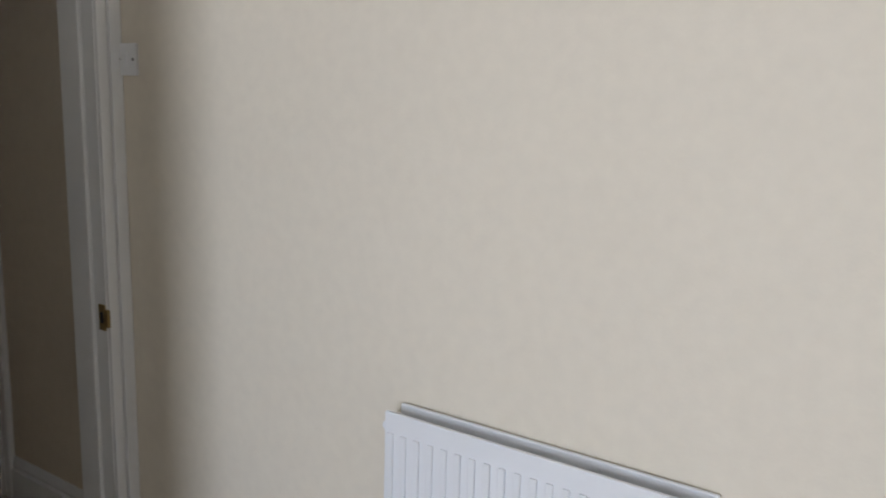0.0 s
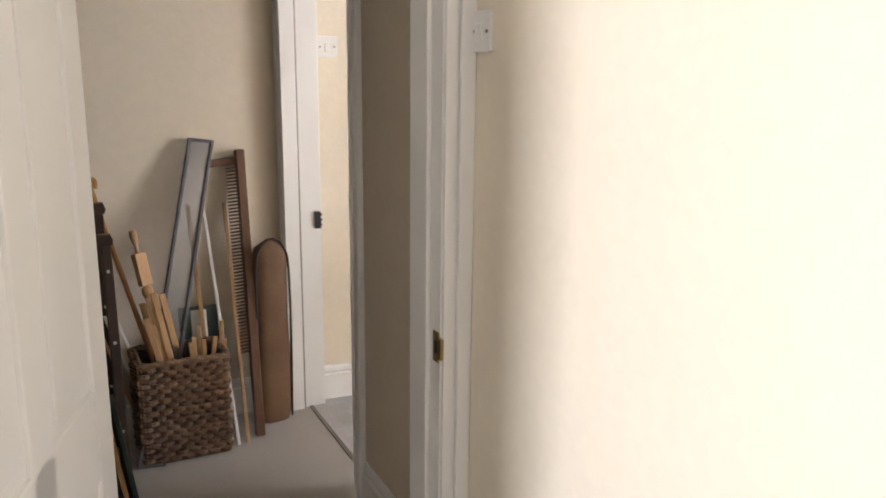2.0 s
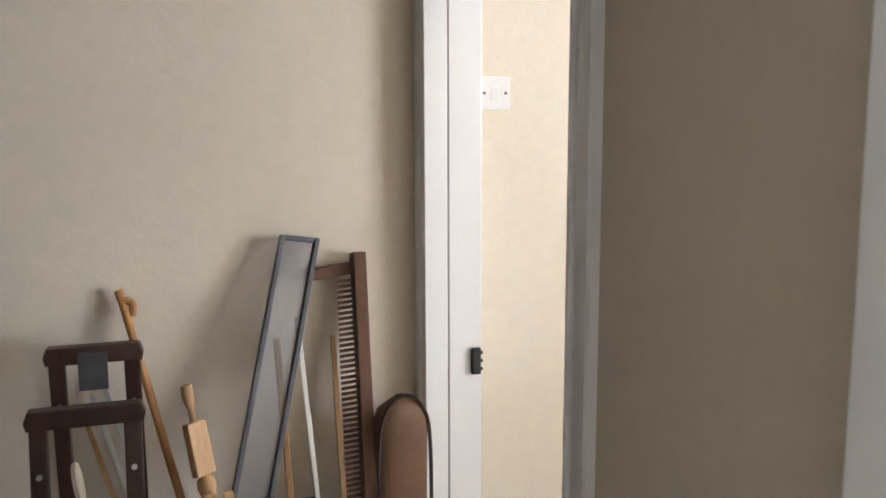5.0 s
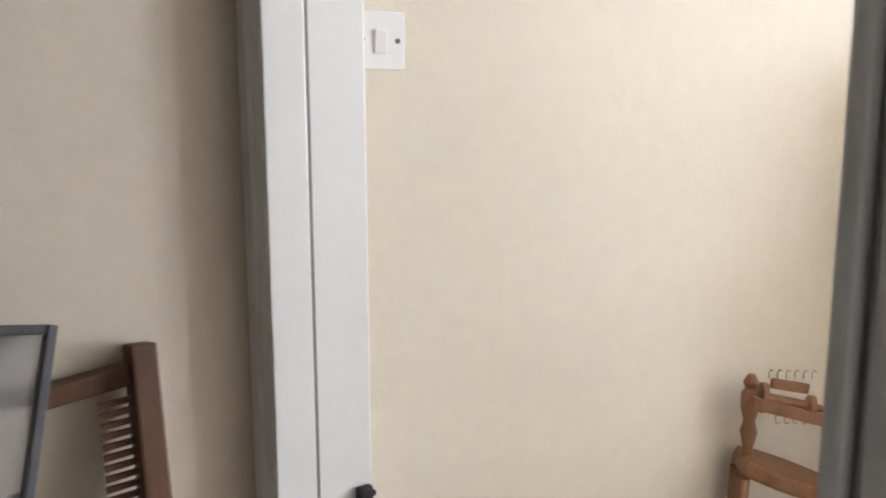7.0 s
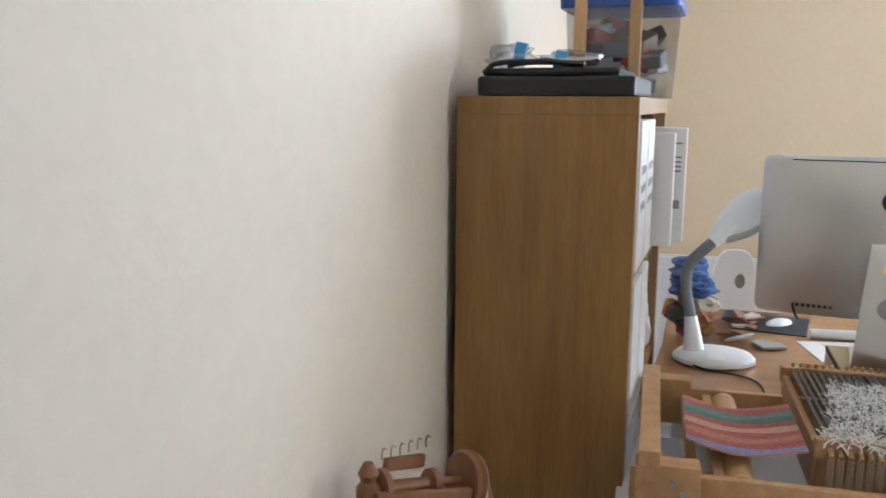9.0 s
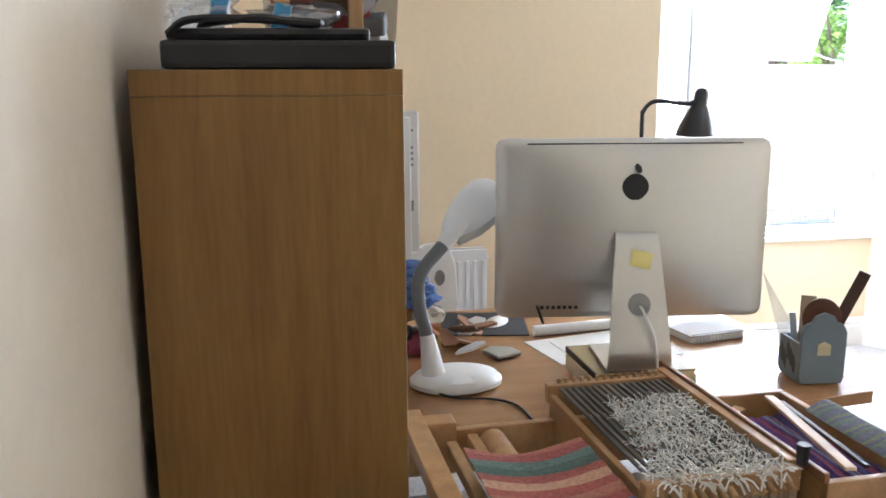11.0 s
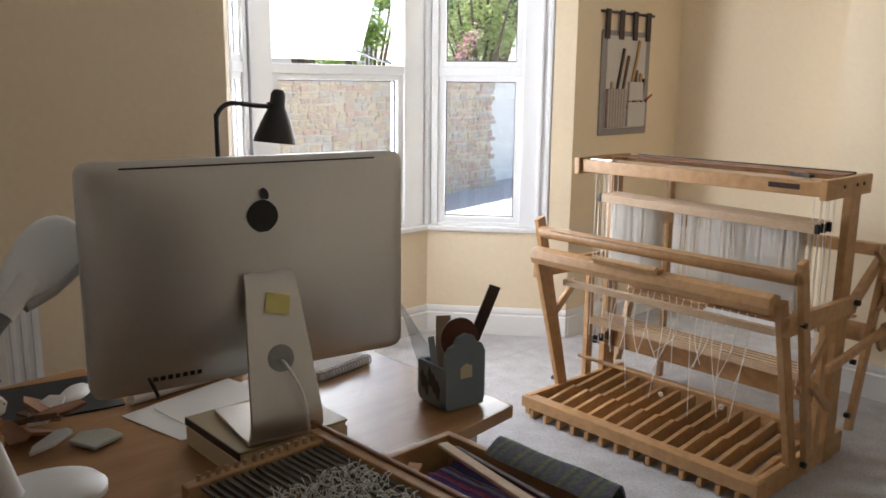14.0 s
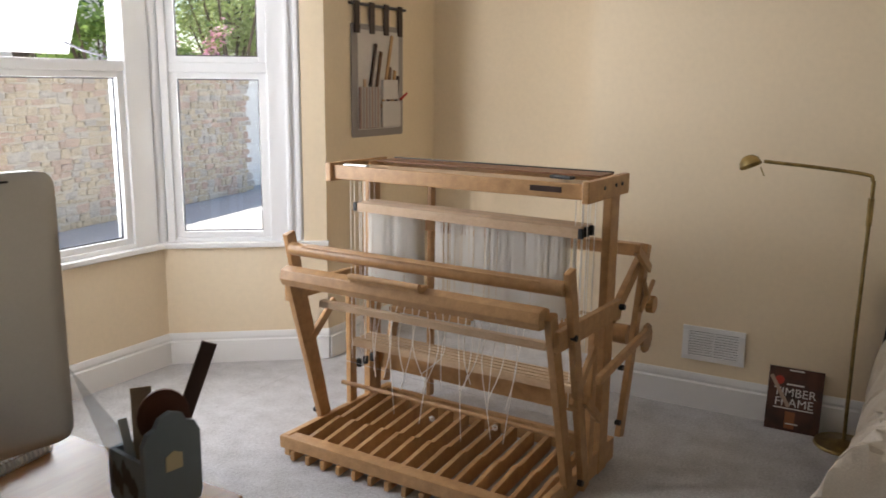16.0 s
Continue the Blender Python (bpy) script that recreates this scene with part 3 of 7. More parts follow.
for i in range(9):
    for x in (-0.056, 0.056):
        z = -0.048 + i * 0.012
        bm = mesh()
        box(bm, x - 0.051, x + 0.051, -0.0075, -0.0022, z - 0.0043, z + 0.0043, pose(0, 0, 0))
        part("slat", bm, PLASTIC_W, t)


# ---- things in the hall ----
DARKWOOD = material("dark_stained_wood", (0.045, 0.018, 0.010), 0.45, tint=(0.025, 0.010, 0.006), scale=6, stretch=(6, 6, 1), random_tone=0.15)
REDWOOD = material("reddish_hardwood", (0.135, 0.060, 0.028), 0.5, tint=(0.085, 0.036, 0.017), scale=5, stretch=(7, 7, 1), grain=0.1, grain_scale=30)
PINE = material("pale_pine", (0.52, 0.32, 0.15), 0.55, tint=(0.42, 0.24, 0.10), scale=5, stretch=(8, 8, 1), grain=0.1, grain_scale=30, random_tone=0.2)
GREYMETAL = material("dull_grey_metal", (0.10, 0.10, 0.105), 0.5, metal=0.25, tint=(0.07, 0.07, 0.075), scale=20)
STEEL = material("bright_steel", (0.55, 0.56, 0.58), 0.3, metal=0.9, amount=0.2, scale=12)
WICKER = material("brown_wicker", (0.17, 0.10, 0.055), 0.6, tint=(0.09, 0.05, 0.028), scale=25, grain=0.25, grain_scale=90, random_tone=0.35)
LEATHER = material("brown_canvas", (0.16, 0.085, 0.040), 0.65, tint=(0.11, 0.055, 0.026), scale=7, grain=0.1, grain_scale=160, bump=0.2, bump_scale=220)
PIPING = material("dark_piping", (0.03, 0.016, 0.010), 0.5, amount=0.2)
PAPER = material("white_paper", (0.78, 0.77, 0.74), 0.7, amount=0.05, scale=4)
NAVY = material("dark_green_card", (0.025, 0.045, 0.04), 0.5, amount=0.3, scale=6)
GAUZE = clear("fine_wire_mesh", (0.72, 0.72, 0.73), 0.5, 0.9)


def leaning_frame(a, c, width_dir, w, label):
    """Narrow metal-edged screen standing on the floor and leaning on the wall; a at the foot, c at the top."""
    t = thing("leaning_screen", label, "screen", Matrix.Translation(Vector(a)))
    a, c = Vector((0, 0, 0)), Vector(c) - Vector(a)
    wd = Vector(width_dir).normalized() * w
    n = wd.cross(c).normalized()
    for p in (a, a + wd):
        bm = mesh()
        bar(bm, p, p + c, 0.012, 0.022, n)
        part("side_bar", bm, GREYMETAL, t, "", 0.002)
    for f in (0.004, 0.996):
        bm = mesh()
        bar(bm, a + c * f, a + wd + c * f, 0.012, 0.016, n)
        part("end_bar", bm, GREYMETAL, t, "", 0.002)
    bm = mesh()
    q = [a, a + wd, a + wd + c, a + c]
    vs = [bm.verts.new(p + n * 0.001) for p in q] + [bm.verts.new(p - n * 0.001) for p in q]
    for f in ((0, 1, 2, 3), (7, 6, 5, 4), (0, 4, 5, 1), (1, 5, 6, 2), (2, 6, 7, 3), (3, 7, 4, 0)):
        bm.faces.new([vs[i] for i in f])
    part("mesh_panel", bm, GAUZE, t, "fine grey wire mesh")
    return t


leaning_frame((-0.115, 1.27, 0.012), (0.187, 1.605, 1.19), (1, 0.1, -0.15), 0.088, "tall narrow metal-edged mesh screen leaning on the hall wall")

# comb-like raddle with a reddish wooden back
t = thing("raddle", "tall reddish-brown wooden comb with many short slats leaning on the wall", "weaving tool", pose(0.365, 1.39, 0.0))
top = Vector((0.012, 0.222, 1.138))
bm = mesh()
bar(bm, (0, 0, 0), top, 0.034, 0.05, (0, -1, 0.2))
part("upright", bm, REDWOOD, t, "", 0.004)
for i in range(56):
    p = top * (0.30 + 0.64 * i / 55)
    bm = mesh()
    bar(bm, p + Vector((-0.014, 0, 0)), p + Vector((-0.058, 0.002, -0.004)), 0.0045, 0.008)
    part("tooth", bm, REDWOOD, t)
bm = mesh()
bar(bm, top + Vector((-0.01, 0.01, -0.04)), top + Vector((-0.125, 0.012, -0.055)), 0.03, 0.028)
part("head_peg", bm, REDWOOD, t, "", 0.004)

# stuffed bolster standing on end
t = thing("bolster_bag", "tall brown canvas bolster bag with dark piping standing upright", "bag", pose(0.455, 1.50, 0.0, 0, 0, 8))
bm = mesh()
rings = []
for i in range(25):
    f = i / 24
    z = 0.008 + f * 0.78
    w = 0.072 * (1 + 0.05 * math.sin(f * 7))
    if f > 0.90:
        w *= math.sqrt(max(0.02, 1 - ((f - 0.90) / 0.10) ** 2))
    if f < 0.05:
        w *= 0.85 + 3 * f
    rings.append([bm.verts.new((w * math.copysign(abs(math.cos(a)) ** 0.8, math.cos(a)), 0.6 * w * math.copysign(abs(math.sin(a)) ** 0.8, math.sin(a)), z)) for a in (2 * math.pi * k / 24 for k in range(24))])
for p, q in zip(rings, rings[1:]):
    for k in range(24):
        bm.faces.new((p[k], p[(k + 1) % 24], q[(k + 1) % 24], q[k]))
bm.faces.new(list(reversed(rings[0])))
bm.faces.new(rings[-1])
part("body", bm, LEATHER, t, "", 0.0, True)
bm = mesh()
tube(bm, curve([(0.066, -0.03, 0.02), (0.071, -0.03, 0.3), (0.07, -0.03, 0.65), (0.05, -0.028, 0.755), (0.0, -0.026, 0.792), (-0.05, -0.028, 0.755), (-0.07, -0.03, 0.65), (-0.071, -0.03, 0.3), (-0.066, -0.03, 0.02)], 6), 0.005, 6)
part("piping", bm, PIPING, t, "dark piped seam", 0.0, True)

# square willow basket
BX, BY, BZ = 0.158, 0.105, 0.40
t = thing("wicker_basket", "square brown woven willow basket full of wooden sticks", "basket", pose(0.066, 1.385, 0.0, 0, 0, 1))
# dark sheets behind the weave stand for the shade inside
core = mesh()
for q in ((-BX + 0.012, BX - 0.012, -BY + 0.012, -BY + 0.018), (-BX + 0.012, BX - 0.012, BY - 0.018, BY - 0.012), (-BX + 0.012, -BX + 0.018, -BY + 0.012, BY - 0.012), (BX - 0.018, BX - 0.012, -BY + 0.012, BY - 0.012)):
    box(core, *q, 0.01, BZ - 0.01)
box(core, -BX + 0.012, BX - 0.012, -BY + 0.012, BY - 0.012, 0.002, 0.014)
part("lining", core, PIPING, t, "dark sheets painted as the shade inside the basket")
rows, row_h = 18, (BZ - 0.02) / 18


def perimeter(f):
    """A point on the basket's rim line and its outward way."""
    L = 4 * (BX + BY)
    s = (f % 1.0) * L
    for ln, p, d in ((2 * BX, (-BX, -BY), (1, 0)), (2 * BY, (BX, -BY), (0, 1)), (2 * BX, (BX, BY), (-1, 0)), (2 * BY, (-BX, BY), (0, -1))):
        if s <= ln:
            return Vector((p[0] + d[0] * s, p[1] + d[1] * s, 0)), Vector((d[1], -d[0], 0))
        s -= ln
    return Vector((-BX, -BY, 0)), Vector((0, -1, 0))


for j in range(rows):
    bm = mesh()
    pts = []
    n = 132
    for i in range(n + 1):
        p, o = perimeter(i / n)
        wob = 0.0065 * math.sin(2 * math.pi * (i / n) * 22 + (math.pi if j % 2 else 0))
        pts.append(p + o * wob + Vector((0, 0, 0.014 + (j + 0.5) * row_h + 0.002 * math.sin(i * 0.3 + j))))
    tube(bm, pts, row_h * 0.55, 5)
    part("willow_weave", bm, WICKER, t)
for f in (-1, 1):
    bm = mesh()
    pts = []
    for i in range(61):
        p, o = perimeter(i / 60)
        pts.append(p + o * 0.006 * f + Vector((0, 0, BZ + 0.004 * math.sin(i * 2.2 + f))))
    tube(bm, pts, 0.011, 6)
    part("rim", bm, WICKER, t)


def stick(name, label, a, c, w, h, mat, category="stick", group="sticks in the basket", bevel=0.002, end=None):
    bm = mesh()
    bar(bm, (0, 0, 0), Vector(c) - Vector(a), w, h, (0, -1, 0.3))
    if end:
        bmesh.ops.translate(bm, verts=bm.verts, vec=(0, 0, 0))
    ob = link(name, bm, mat, bevel)
    ob.matrix_world = Matrix.Translation(Vector(a))
    return tagged(ob, label, category, group)


random.seed(4)
for i in range(11):
    a = (0.09 + random.uniform(-0.03, 0.05), 1.36 + random.uniform(-0.04, 0.05), 0.016)
    k = random.uniform(0.50, 0.665)
    c = (a[0] - 0.12 + random.uniform(-0.012, 0.012), a[1] + 0.02 + random.uniform(-0.02, 0.02), k)
    stick("shed_stick", "flat pale wooden weaving stick standing in the basket", a, c, 0.022, 0.007, PINE)
for i in range(9):
    a = (0.165 + random.uniform(-0.03, 0.03), 1.36 + random.uniform(-0.04, 0.05), 0.016)
    c = (a[0] + random.uniform(-0.05, 0.07), a[1] + random.uniform(-0.02, 0.03), random.uniform(0.42, 0.50))
    stick("short_stick", "short pale wooden peg standing in the basket", a, c, 0.016, 0.009, PINE)
stick("white_stick", "thin white painted stick leaning among the tools", (0.268, 1.335, 0.0), (0.213, 1.58, 0.985), 0.012, 0.012, material("chalky_white_paint", (0.72, 0.70, 0.66), 0.6, amount=0.1), "stick", "")
stick("pine_batten", "thin pine batten leaning against the hall wall", (0.305, 1.34, 0.0), (0.305, 1.60, 0.93), 0.013, 0.013, PINE, "batten", "")
stick("pine_batten", "pale pine batten standing in the basket", (0.20, 1.43, 0.016), (0.165, 1.61, 0.93), 0.016, 0.012, PINE, "batten", "")

# beater with a turned handle
t = thing("batten_beater", "pale wooden beater with turned handle standing in the basket", "weaving tool", look((-0.058, 1.5, 0.865), (0.045, 1.36, 0.2)))
bm = mesh()
lathe(bm, [(0.004, 0), (0.013, -0.004), (0.015, -0.025), (0.011, -0.05), (0.007, -0.06), (0.007, -0.085), (0.012, -0.09)], 14)
part("handle", bm, PINE, t, "", 0, True)
bm = mesh()
box(bm, -0.026, 0.026, -0.012, 0.012, -0.215, -0.09)
part("block", bm, PINE, t, "", 0.004)
bm = mesh()
lathe(bm, [(0.010, -0.215), (0.02, -0.225), (0.022, -0.245), (0.014, -0.265), (0.014, -0.69)], 14)
part("shaft", bm, PINE, t, "", 0, True)
# crook-ended cane
t = thing("walking_cane", "golden bamboo cane with a small hooked top leaning on the wall", "cane", pose(0.06, 1.32, 0.03))
bm = mesh()
p0, p1 = Vector((0, 0, 0)), Vector((-0.247, 0.285, 1.0))
tube(bm, curve([p0, p0.lerp(p1, 0.5), p1, p1 + Vector((-0.005, 0.005, 0.018)), p1 + Vector((0.018, 0.0, 0.012)), p1 + Vector((0.018, -0.002, -0.018))], 6), 0.0095, 10)
part("cane", bm, material("golden_cane", (0.45, 0.22, 0.07), 0.4, tint=(0.33, 0.14, 0.04), scale=12), t, "", 0, True)
for i in range(3):
    o = (-0.04 * i, 0.01 * i)
    stick("metal_rod", "thin bright steel rod leaning behind the basket" if i < 2 else "dull metal rod leaning behind the basket", (0.03 + o[0], 1.40, 0.0), (-0.245 + o[0] * 0.6, 1.60, 0.86 - 0.03 * i), 0.012, 0.008, STEEL if i < 2 else PINE, "rod", "rods")
t = thing("document_folder", "dark green folder holding a white printed sheet", "folder", pose(0.172, 1.475, 0.016, -8))
bm = mesh()
box(bm, -0.075, 0.075, 0.0, 0.01, 0.0, 0.515)
part("cover", bm, NAVY, t, "", 0.002)
bm = mesh()
box(bm, -0.03, 0.03, -0.004, -0.0005, 0.2, 0.5)
part("sheet", bm, PAPER, t, "white sheet with a pale blue picture")

# folding trestle of dark wood
t = thing("folding_trestle", "dark stained wooden folding trestle with pale metal plate", "trestle", pose(-0.25, 1.3, 0.0))


def trestle_half(y_foot, y_top, z_top, x0, x1, nm):
    for x in (x0, x1):
        bm = mesh()
        bar(bm, (x, y_foot, 0.0), (x, y_top, z_top), 0.034, 0.026, (0, -1, 0))
        part("leg", bm, DARKWOOD, t, "", 0.004)
    bm = mesh()
    slab(bm, [(x0 - 0.022, -0.018), (x1 + 0.022, -0.018), (x1 + 0.026, 0.0), (x1 + 0.018, 0.022), (x0 - 0.018, 0.022), (x0 - 0.026, 0.0)], -0.017, 0.017, Matrix.Translation((0, y_top, z_top)) @ pose(0, 0, 0, 90))
    part("top_rail", bm, DARKWOOD, t, "", 0.004)
    bm = mesh()
    bar(bm, (x0, y_foot * 0.8 + y_top * 0.2, z_top * 0.2), (x1, y_foot * 0.8 + y_top * 0.2, z_top * 0.2), 0.03, 0.018)
    part("stretcher", bm, DARKWOOD, t, "", 0.003)
    for x in (x0, x1):
        for f in (0.25, 0.6, 0.88):
            bm = mesh()
            y = y_foot + (y_top - y_foot) * f
            rod(bm, (x, y - 0.016, z_top * f), (x, y - 0.010, z_top * f), 0.006, seg=8)
            part("bolt", bm, STEEL, t, "small bright bolt head")


trestle_half(-0.17, 0.0, 0.875, -0.09, 0.085, "front")
trestle_half(0.3, 0.19, 0.955, -0.075, 0.08, "back")
bm = mesh()
box(bm, -0.03, 0.03, 0.165, 0.172, 0.88, 0.965)
part("plate", bm, GREYMETAL, t, "pale worn metal plate")
bm = mesh()
lathe(bm, [(0.001, -0.004), (0.045, -0.004), (0.045, 0.004), (0.001, 0.004)], 20, Matrix.Translation((-0.035, 0.09, 0.70)) @ pose(0, 0, 0, 0, 80))
part("disc", bm, material("cream_disc", (0.62, 0.55, 0.42), 0.6, amount=0.1), t, "cream coloured disc")
for i, (x, h, m) in enumerate(((-0.19, 0.36, DARKWOOD), (-0.155, 0.33, PINE), (-0.125, 0.34, NAVY))):
    bm = mesh()
    box(bm, -0.008, 0.008, -0.11, 0.11, 0.0, h)
    ob = link("leaning_board", bm, m, 0.002)
    ob.matrix_world = pose(x - 0.02, 1.115, 0.0, 0, -8, 0)
    tagged(ob, ("dark wooden board", "pale wooden board", "dark green board")[i] + " leaning at the foot of the trestle", "board")


# ---- bookcase ----
WHITE_CARD = material("white_box_card", (0.74, 0.74, 0.73), 0.5, amount=0.06, scale=5)
GREY_PRINT = material("grey_print", (0.25, 0.25, 0.27), 0.6, amount=0.1)
BCASE = pose(2.18, 1.148, 0, 0, 0, -4.5)
t = thing("bookcase", "tall oak-veneer cube bookcase standing against the cream wall", "bookcase", BCASE)
bw, bd, bh = 0.77, 0.39, 1.47
for nm, q in (("side_panel", (0, 0.038, 0, bd, 0.0, bh - 0.038)), ("side_panel", (bw - 0.038, bw, 0, bd, 0.0, bh - 0.038)), ("top_board", (0, bw, 0, bd, bh - 0.0375, bh)),
              ("base_board", (0.038, bw - 0.038, 0, bd, 0, 0.038)), ("divider", (bw / 2 - 0.008, bw / 2 + 0.008, 0.002, bd - 0.01, 0.038, bh - 0.038))):
    bm = mesh()
    box(bm, *q)
    part(nm, bm, OAK, t, "", 0.0015)
cell = (bh - 0.076 - 3 * 0.016) / 4
for k in range(3):
    for x0, x1 in ((0.038, bw / 2 - 0.008), (bw / 2 + 0.008, bw - 0.038)):
        bm = mesh()
        z = 0.038 + (k + 1) * cell + k * 0.016
        box(bm, x0, x1, 0.002, bd - 0.01, z, z + 0.016)
        part("shelf", bm, OAK, t)
bm = mesh()
box(bm, 0.038, bw - 0.038, bd - 0.006, bd - 0.001, 0.038, bh - 0.038)
part("back_panel", bm, OAK, t)


def file_box(x, z, w, h, label, dots=True):
    b0 = thing("magazine_file", label, "file box", BCASE @ Matrix.Translation((x, 0, z)), "boxes in the bookcase")
    bm = mesh()
    box(bm, -w / 2, w / 2, -0.004, 0.30, 0.001, h)
    part("body", bm, WHITE_CARD, b0, "", 0.003)
    if dots:
        for i in range(3):
            for j in range(3):
                bm = mesh()
                box(bm, -w * 0.25 + j * w * 0.25 - 0.006, -w * 0.25 + j * w * 0.25 + 0.006, -0.0052, -0.0042, h * 0.4 + i * 0.04, h * 0.4 + i * 0.04 + 0.018)
                part("printed_mark", bm, GREY_PRINT, b0)
    return b0


for k in (3, 2, 1):
    z = 0.038 + k * (cell + 0.016)
    for x in (0.118, 0.285):
        file_box(x, z, 0.155, cell - 0.012, "white cardboard file box with grey printed squares", k == 3)
z3 = 0.038 + 3 * (cell + 0.016)
for i, (x, w, h, dpt, m) in enumerate(((0.43, 0.03, 0.29, 0.05, PAPER), (0.47, 0.035, 0.27, 0.02, material("orange_cover", (0.55, 0.22, 0.06), 0.5, amount=0.1)), (0.515, 0.03, 0.3, 0.075, WHITE_CARD), (0.56, 0.04, 0.28, 0.04, material("grey_cover", (0.35, 0.36, 0.38), 0.5, amount=0.1)), (0.61, 0.04, 0.3, 0.03, PAPER))):
    bm = mesh()
    box(bm, x - w / 2, x + w / 2, -dpt, 0.2, 0.001, h)
    ob = link("binder", bm, m, 0.003)
    ob.matrix_world = BCASE @ Matrix.Translation((0, 0, z3))
    tagged(ob, ("white", "orange", "white printed", "grey", "white")[i] + " ring binder jutting from the bookcase shelf", "binder", "binders")
    if i == 2:
        for k, (f, n) in enumerate(((0.86, 0.02), (0.74, 0.045), (0.70, 0.04), (0.66, 0.045), (0.62, 0.03), (0.30, 0.035))):
            bm = mesh()
            box(bm, x - w / 2 - 0.0014, x - w / 2 - 0.0004, -dpt + 0.012, -dpt + 0.012 + n, h * f, h * f + (0.022 if k == 5 else 0.005))
            part("printed_line", bm, GREY_PRINT, ob)
z2 = 0.038 + 2 * (cell + 0.016)
BLUEFAB = material("blue_denim", (0.06, 0.11, 0.28), 0.9, tint=(0.10, 0.18, 0.4), scale=16, grain=0.2, grain_scale=160, bump=0.4, bump_scale=120)
REDFAB = material("red_brown_cloth", (0.25, 0.05, 0.04), 0.9, tint=(0.4, 0.22, 0.06), scale=22, grain=0.2, grain_scale=140, bump=0.4, bump_scale=120)


def soft_lump(bm, centre, size, seed, rough=0.25, sub=3):
    vs = bmesh.ops.create_icosphere(bm, subdivisions=sub, radius=1.0)["verts"]
    for v in vs:
        d = v.co.normalized()
        k = 1 + rough * noise.noise(d * 1.8 + Vector((seed, 0, 0))) + rough * 0.5 * noise.noise(d * 5 + Vector((0, seed, 0)))
        v.co = Vector(centre) + Vector((d.x * size[0], d.y * size[1], d.z * size[2])) * k


t = thing("folded_cloth", "crumpled white paper bag on the bookcase shelf", "bag", BCASE @ Matrix.Translation((0.54, 0.0, z2)))
bm = mesh()
soft_lump(bm, (0, 0.09, 0.13), (0.06, 0.09, 0.12), 3)
part("bag", bm, PAPER, t, "", 0, True)

# things on the bookcase
t = thing("black_case", "flat black equipment case with loose cable on the bookcase", "case", BCASE @ Matrix.Translation((0, 0, 1.47)))
bm = mesh()
box(bm, 0.0, 0.36, 0.010, 0.345, 0.001, 0.042)
part("body", bm, BLACK, t, "", 0.008)
bm = mesh()
box(bm, 0.02, 0.34, 0.045, 0.34, 0.042, 0.060)
part("lid", bm, BLACK, t, "", 0.01)
bm = mesh()
tube(bm, curve([(0.02, 0.335, 0.05), (0.01, 0.30, 0.07), (0.03, 0.2, 0.072), (0.01, 0.12, 0.066), (0.05, 0.15, 0.067), (0.02, 0.2, 0.074), (0.05, 0.27, 0.07), (0.1, 0.3, 0.066)], 6), 0.006, 7)
part("cable", bm, BLACK, t, "", 0, True)
t = thing("plastic_bag", "crumpled clear plastic bag with blue tabs lying on the case", "plastic bag", BCASE @ Matrix.Translation((0.06, 0.23, 1.531)))
bm = mesh()
soft_lump(bm, (0.02, 0.06, 0.025), (0.05, 0.05, 0.026), 7, 0.5)
soft_lump(bm, (0.03, -0.07, 0.02), (0.05, 0.06, 0.018), 9, 0.6)
part("film", bm, clear("clear_film", (0.85, 0.87, 0.9), 0.15, 0.72), t, "crinkled clear film", 0, True)
for y in (0.04, -0.05):
    bm = mesh()
    box(bm, -0.012, 0.006, y - 0.012, y + 0.012, 0.002, 0.046, pose(0, 0, 0, 12))
    part("tab", bm, material("sky_blue_tab", (0.08, 0.35, 0.65), 0.4, amount=0.1), t, "bright blue tab")
t = thing("storage_box", "clear plastic storage box with blue lid full of oddments", "storage box", BCASE @ Matrix.Translation((0.535, 0.10, 1.47)))
bm = mesh()
a0, a1 = 0.125, 0.14
lo = [(-a0, -0.12), (a0, -0.12), (a0, 0.12), (-a0, 0.12)]
vs0 = [bm.verts.new((x, y, 0.001)) for x, y in lo]
vs1 = [bm.verts.new((x * 1.1, y * 1.1, 0.226)) for x, y in lo]
bm.faces.new(list(reversed(vs0)))
for i in range(4):
    bm.faces.new((vs0[i], vs0[(i + 1) % 4], vs1[(i + 1) % 4], vs1[i]))
part("tub", bm, clear("clear_plastic", (0.74, 0.75, 0.76), 0.15, 0.86), t, "clear plastic tub")
bm = mesh()
slab(bm, rounded(0.305, 0.295, 0.02), 0.220, 0.250)
part("lid", bm, material("blue_plastic", (0.03, 0.09, 0.35), 0.35, amount=0.1), t, "blue plastic lid", 0.004)
random.seed(11)
JUNK = [material("red_oddment", (0.45, 0.04, 0.03), 0.5, amount=0.2), material("grey_oddment", (0.3, 0.3, 0.3), 0.5, amount=0.2), PAPER, material("brown_oddment", (0.25, 0.15, 0.08), 0.6, amount=0.2), BLACK]
for i in range(30):
    bm = mesh()
    box(bm, -0.048, 0.048, -0.034, 0.034, -0.018, 0.018)
    ob = part("oddment", bm, JUNK[i % 5], t, "", 0.006)
    ob.matrix_local = pose(random.uniform(-0.07, 0.07), random.uniform(-0.07, 0.07), 0.035 + 0.027 * (i // 5) + random.uniform(0, 0.01), random.uniform(-25, 25), random.uniform(-25, 25), random.uniform(0, 180))
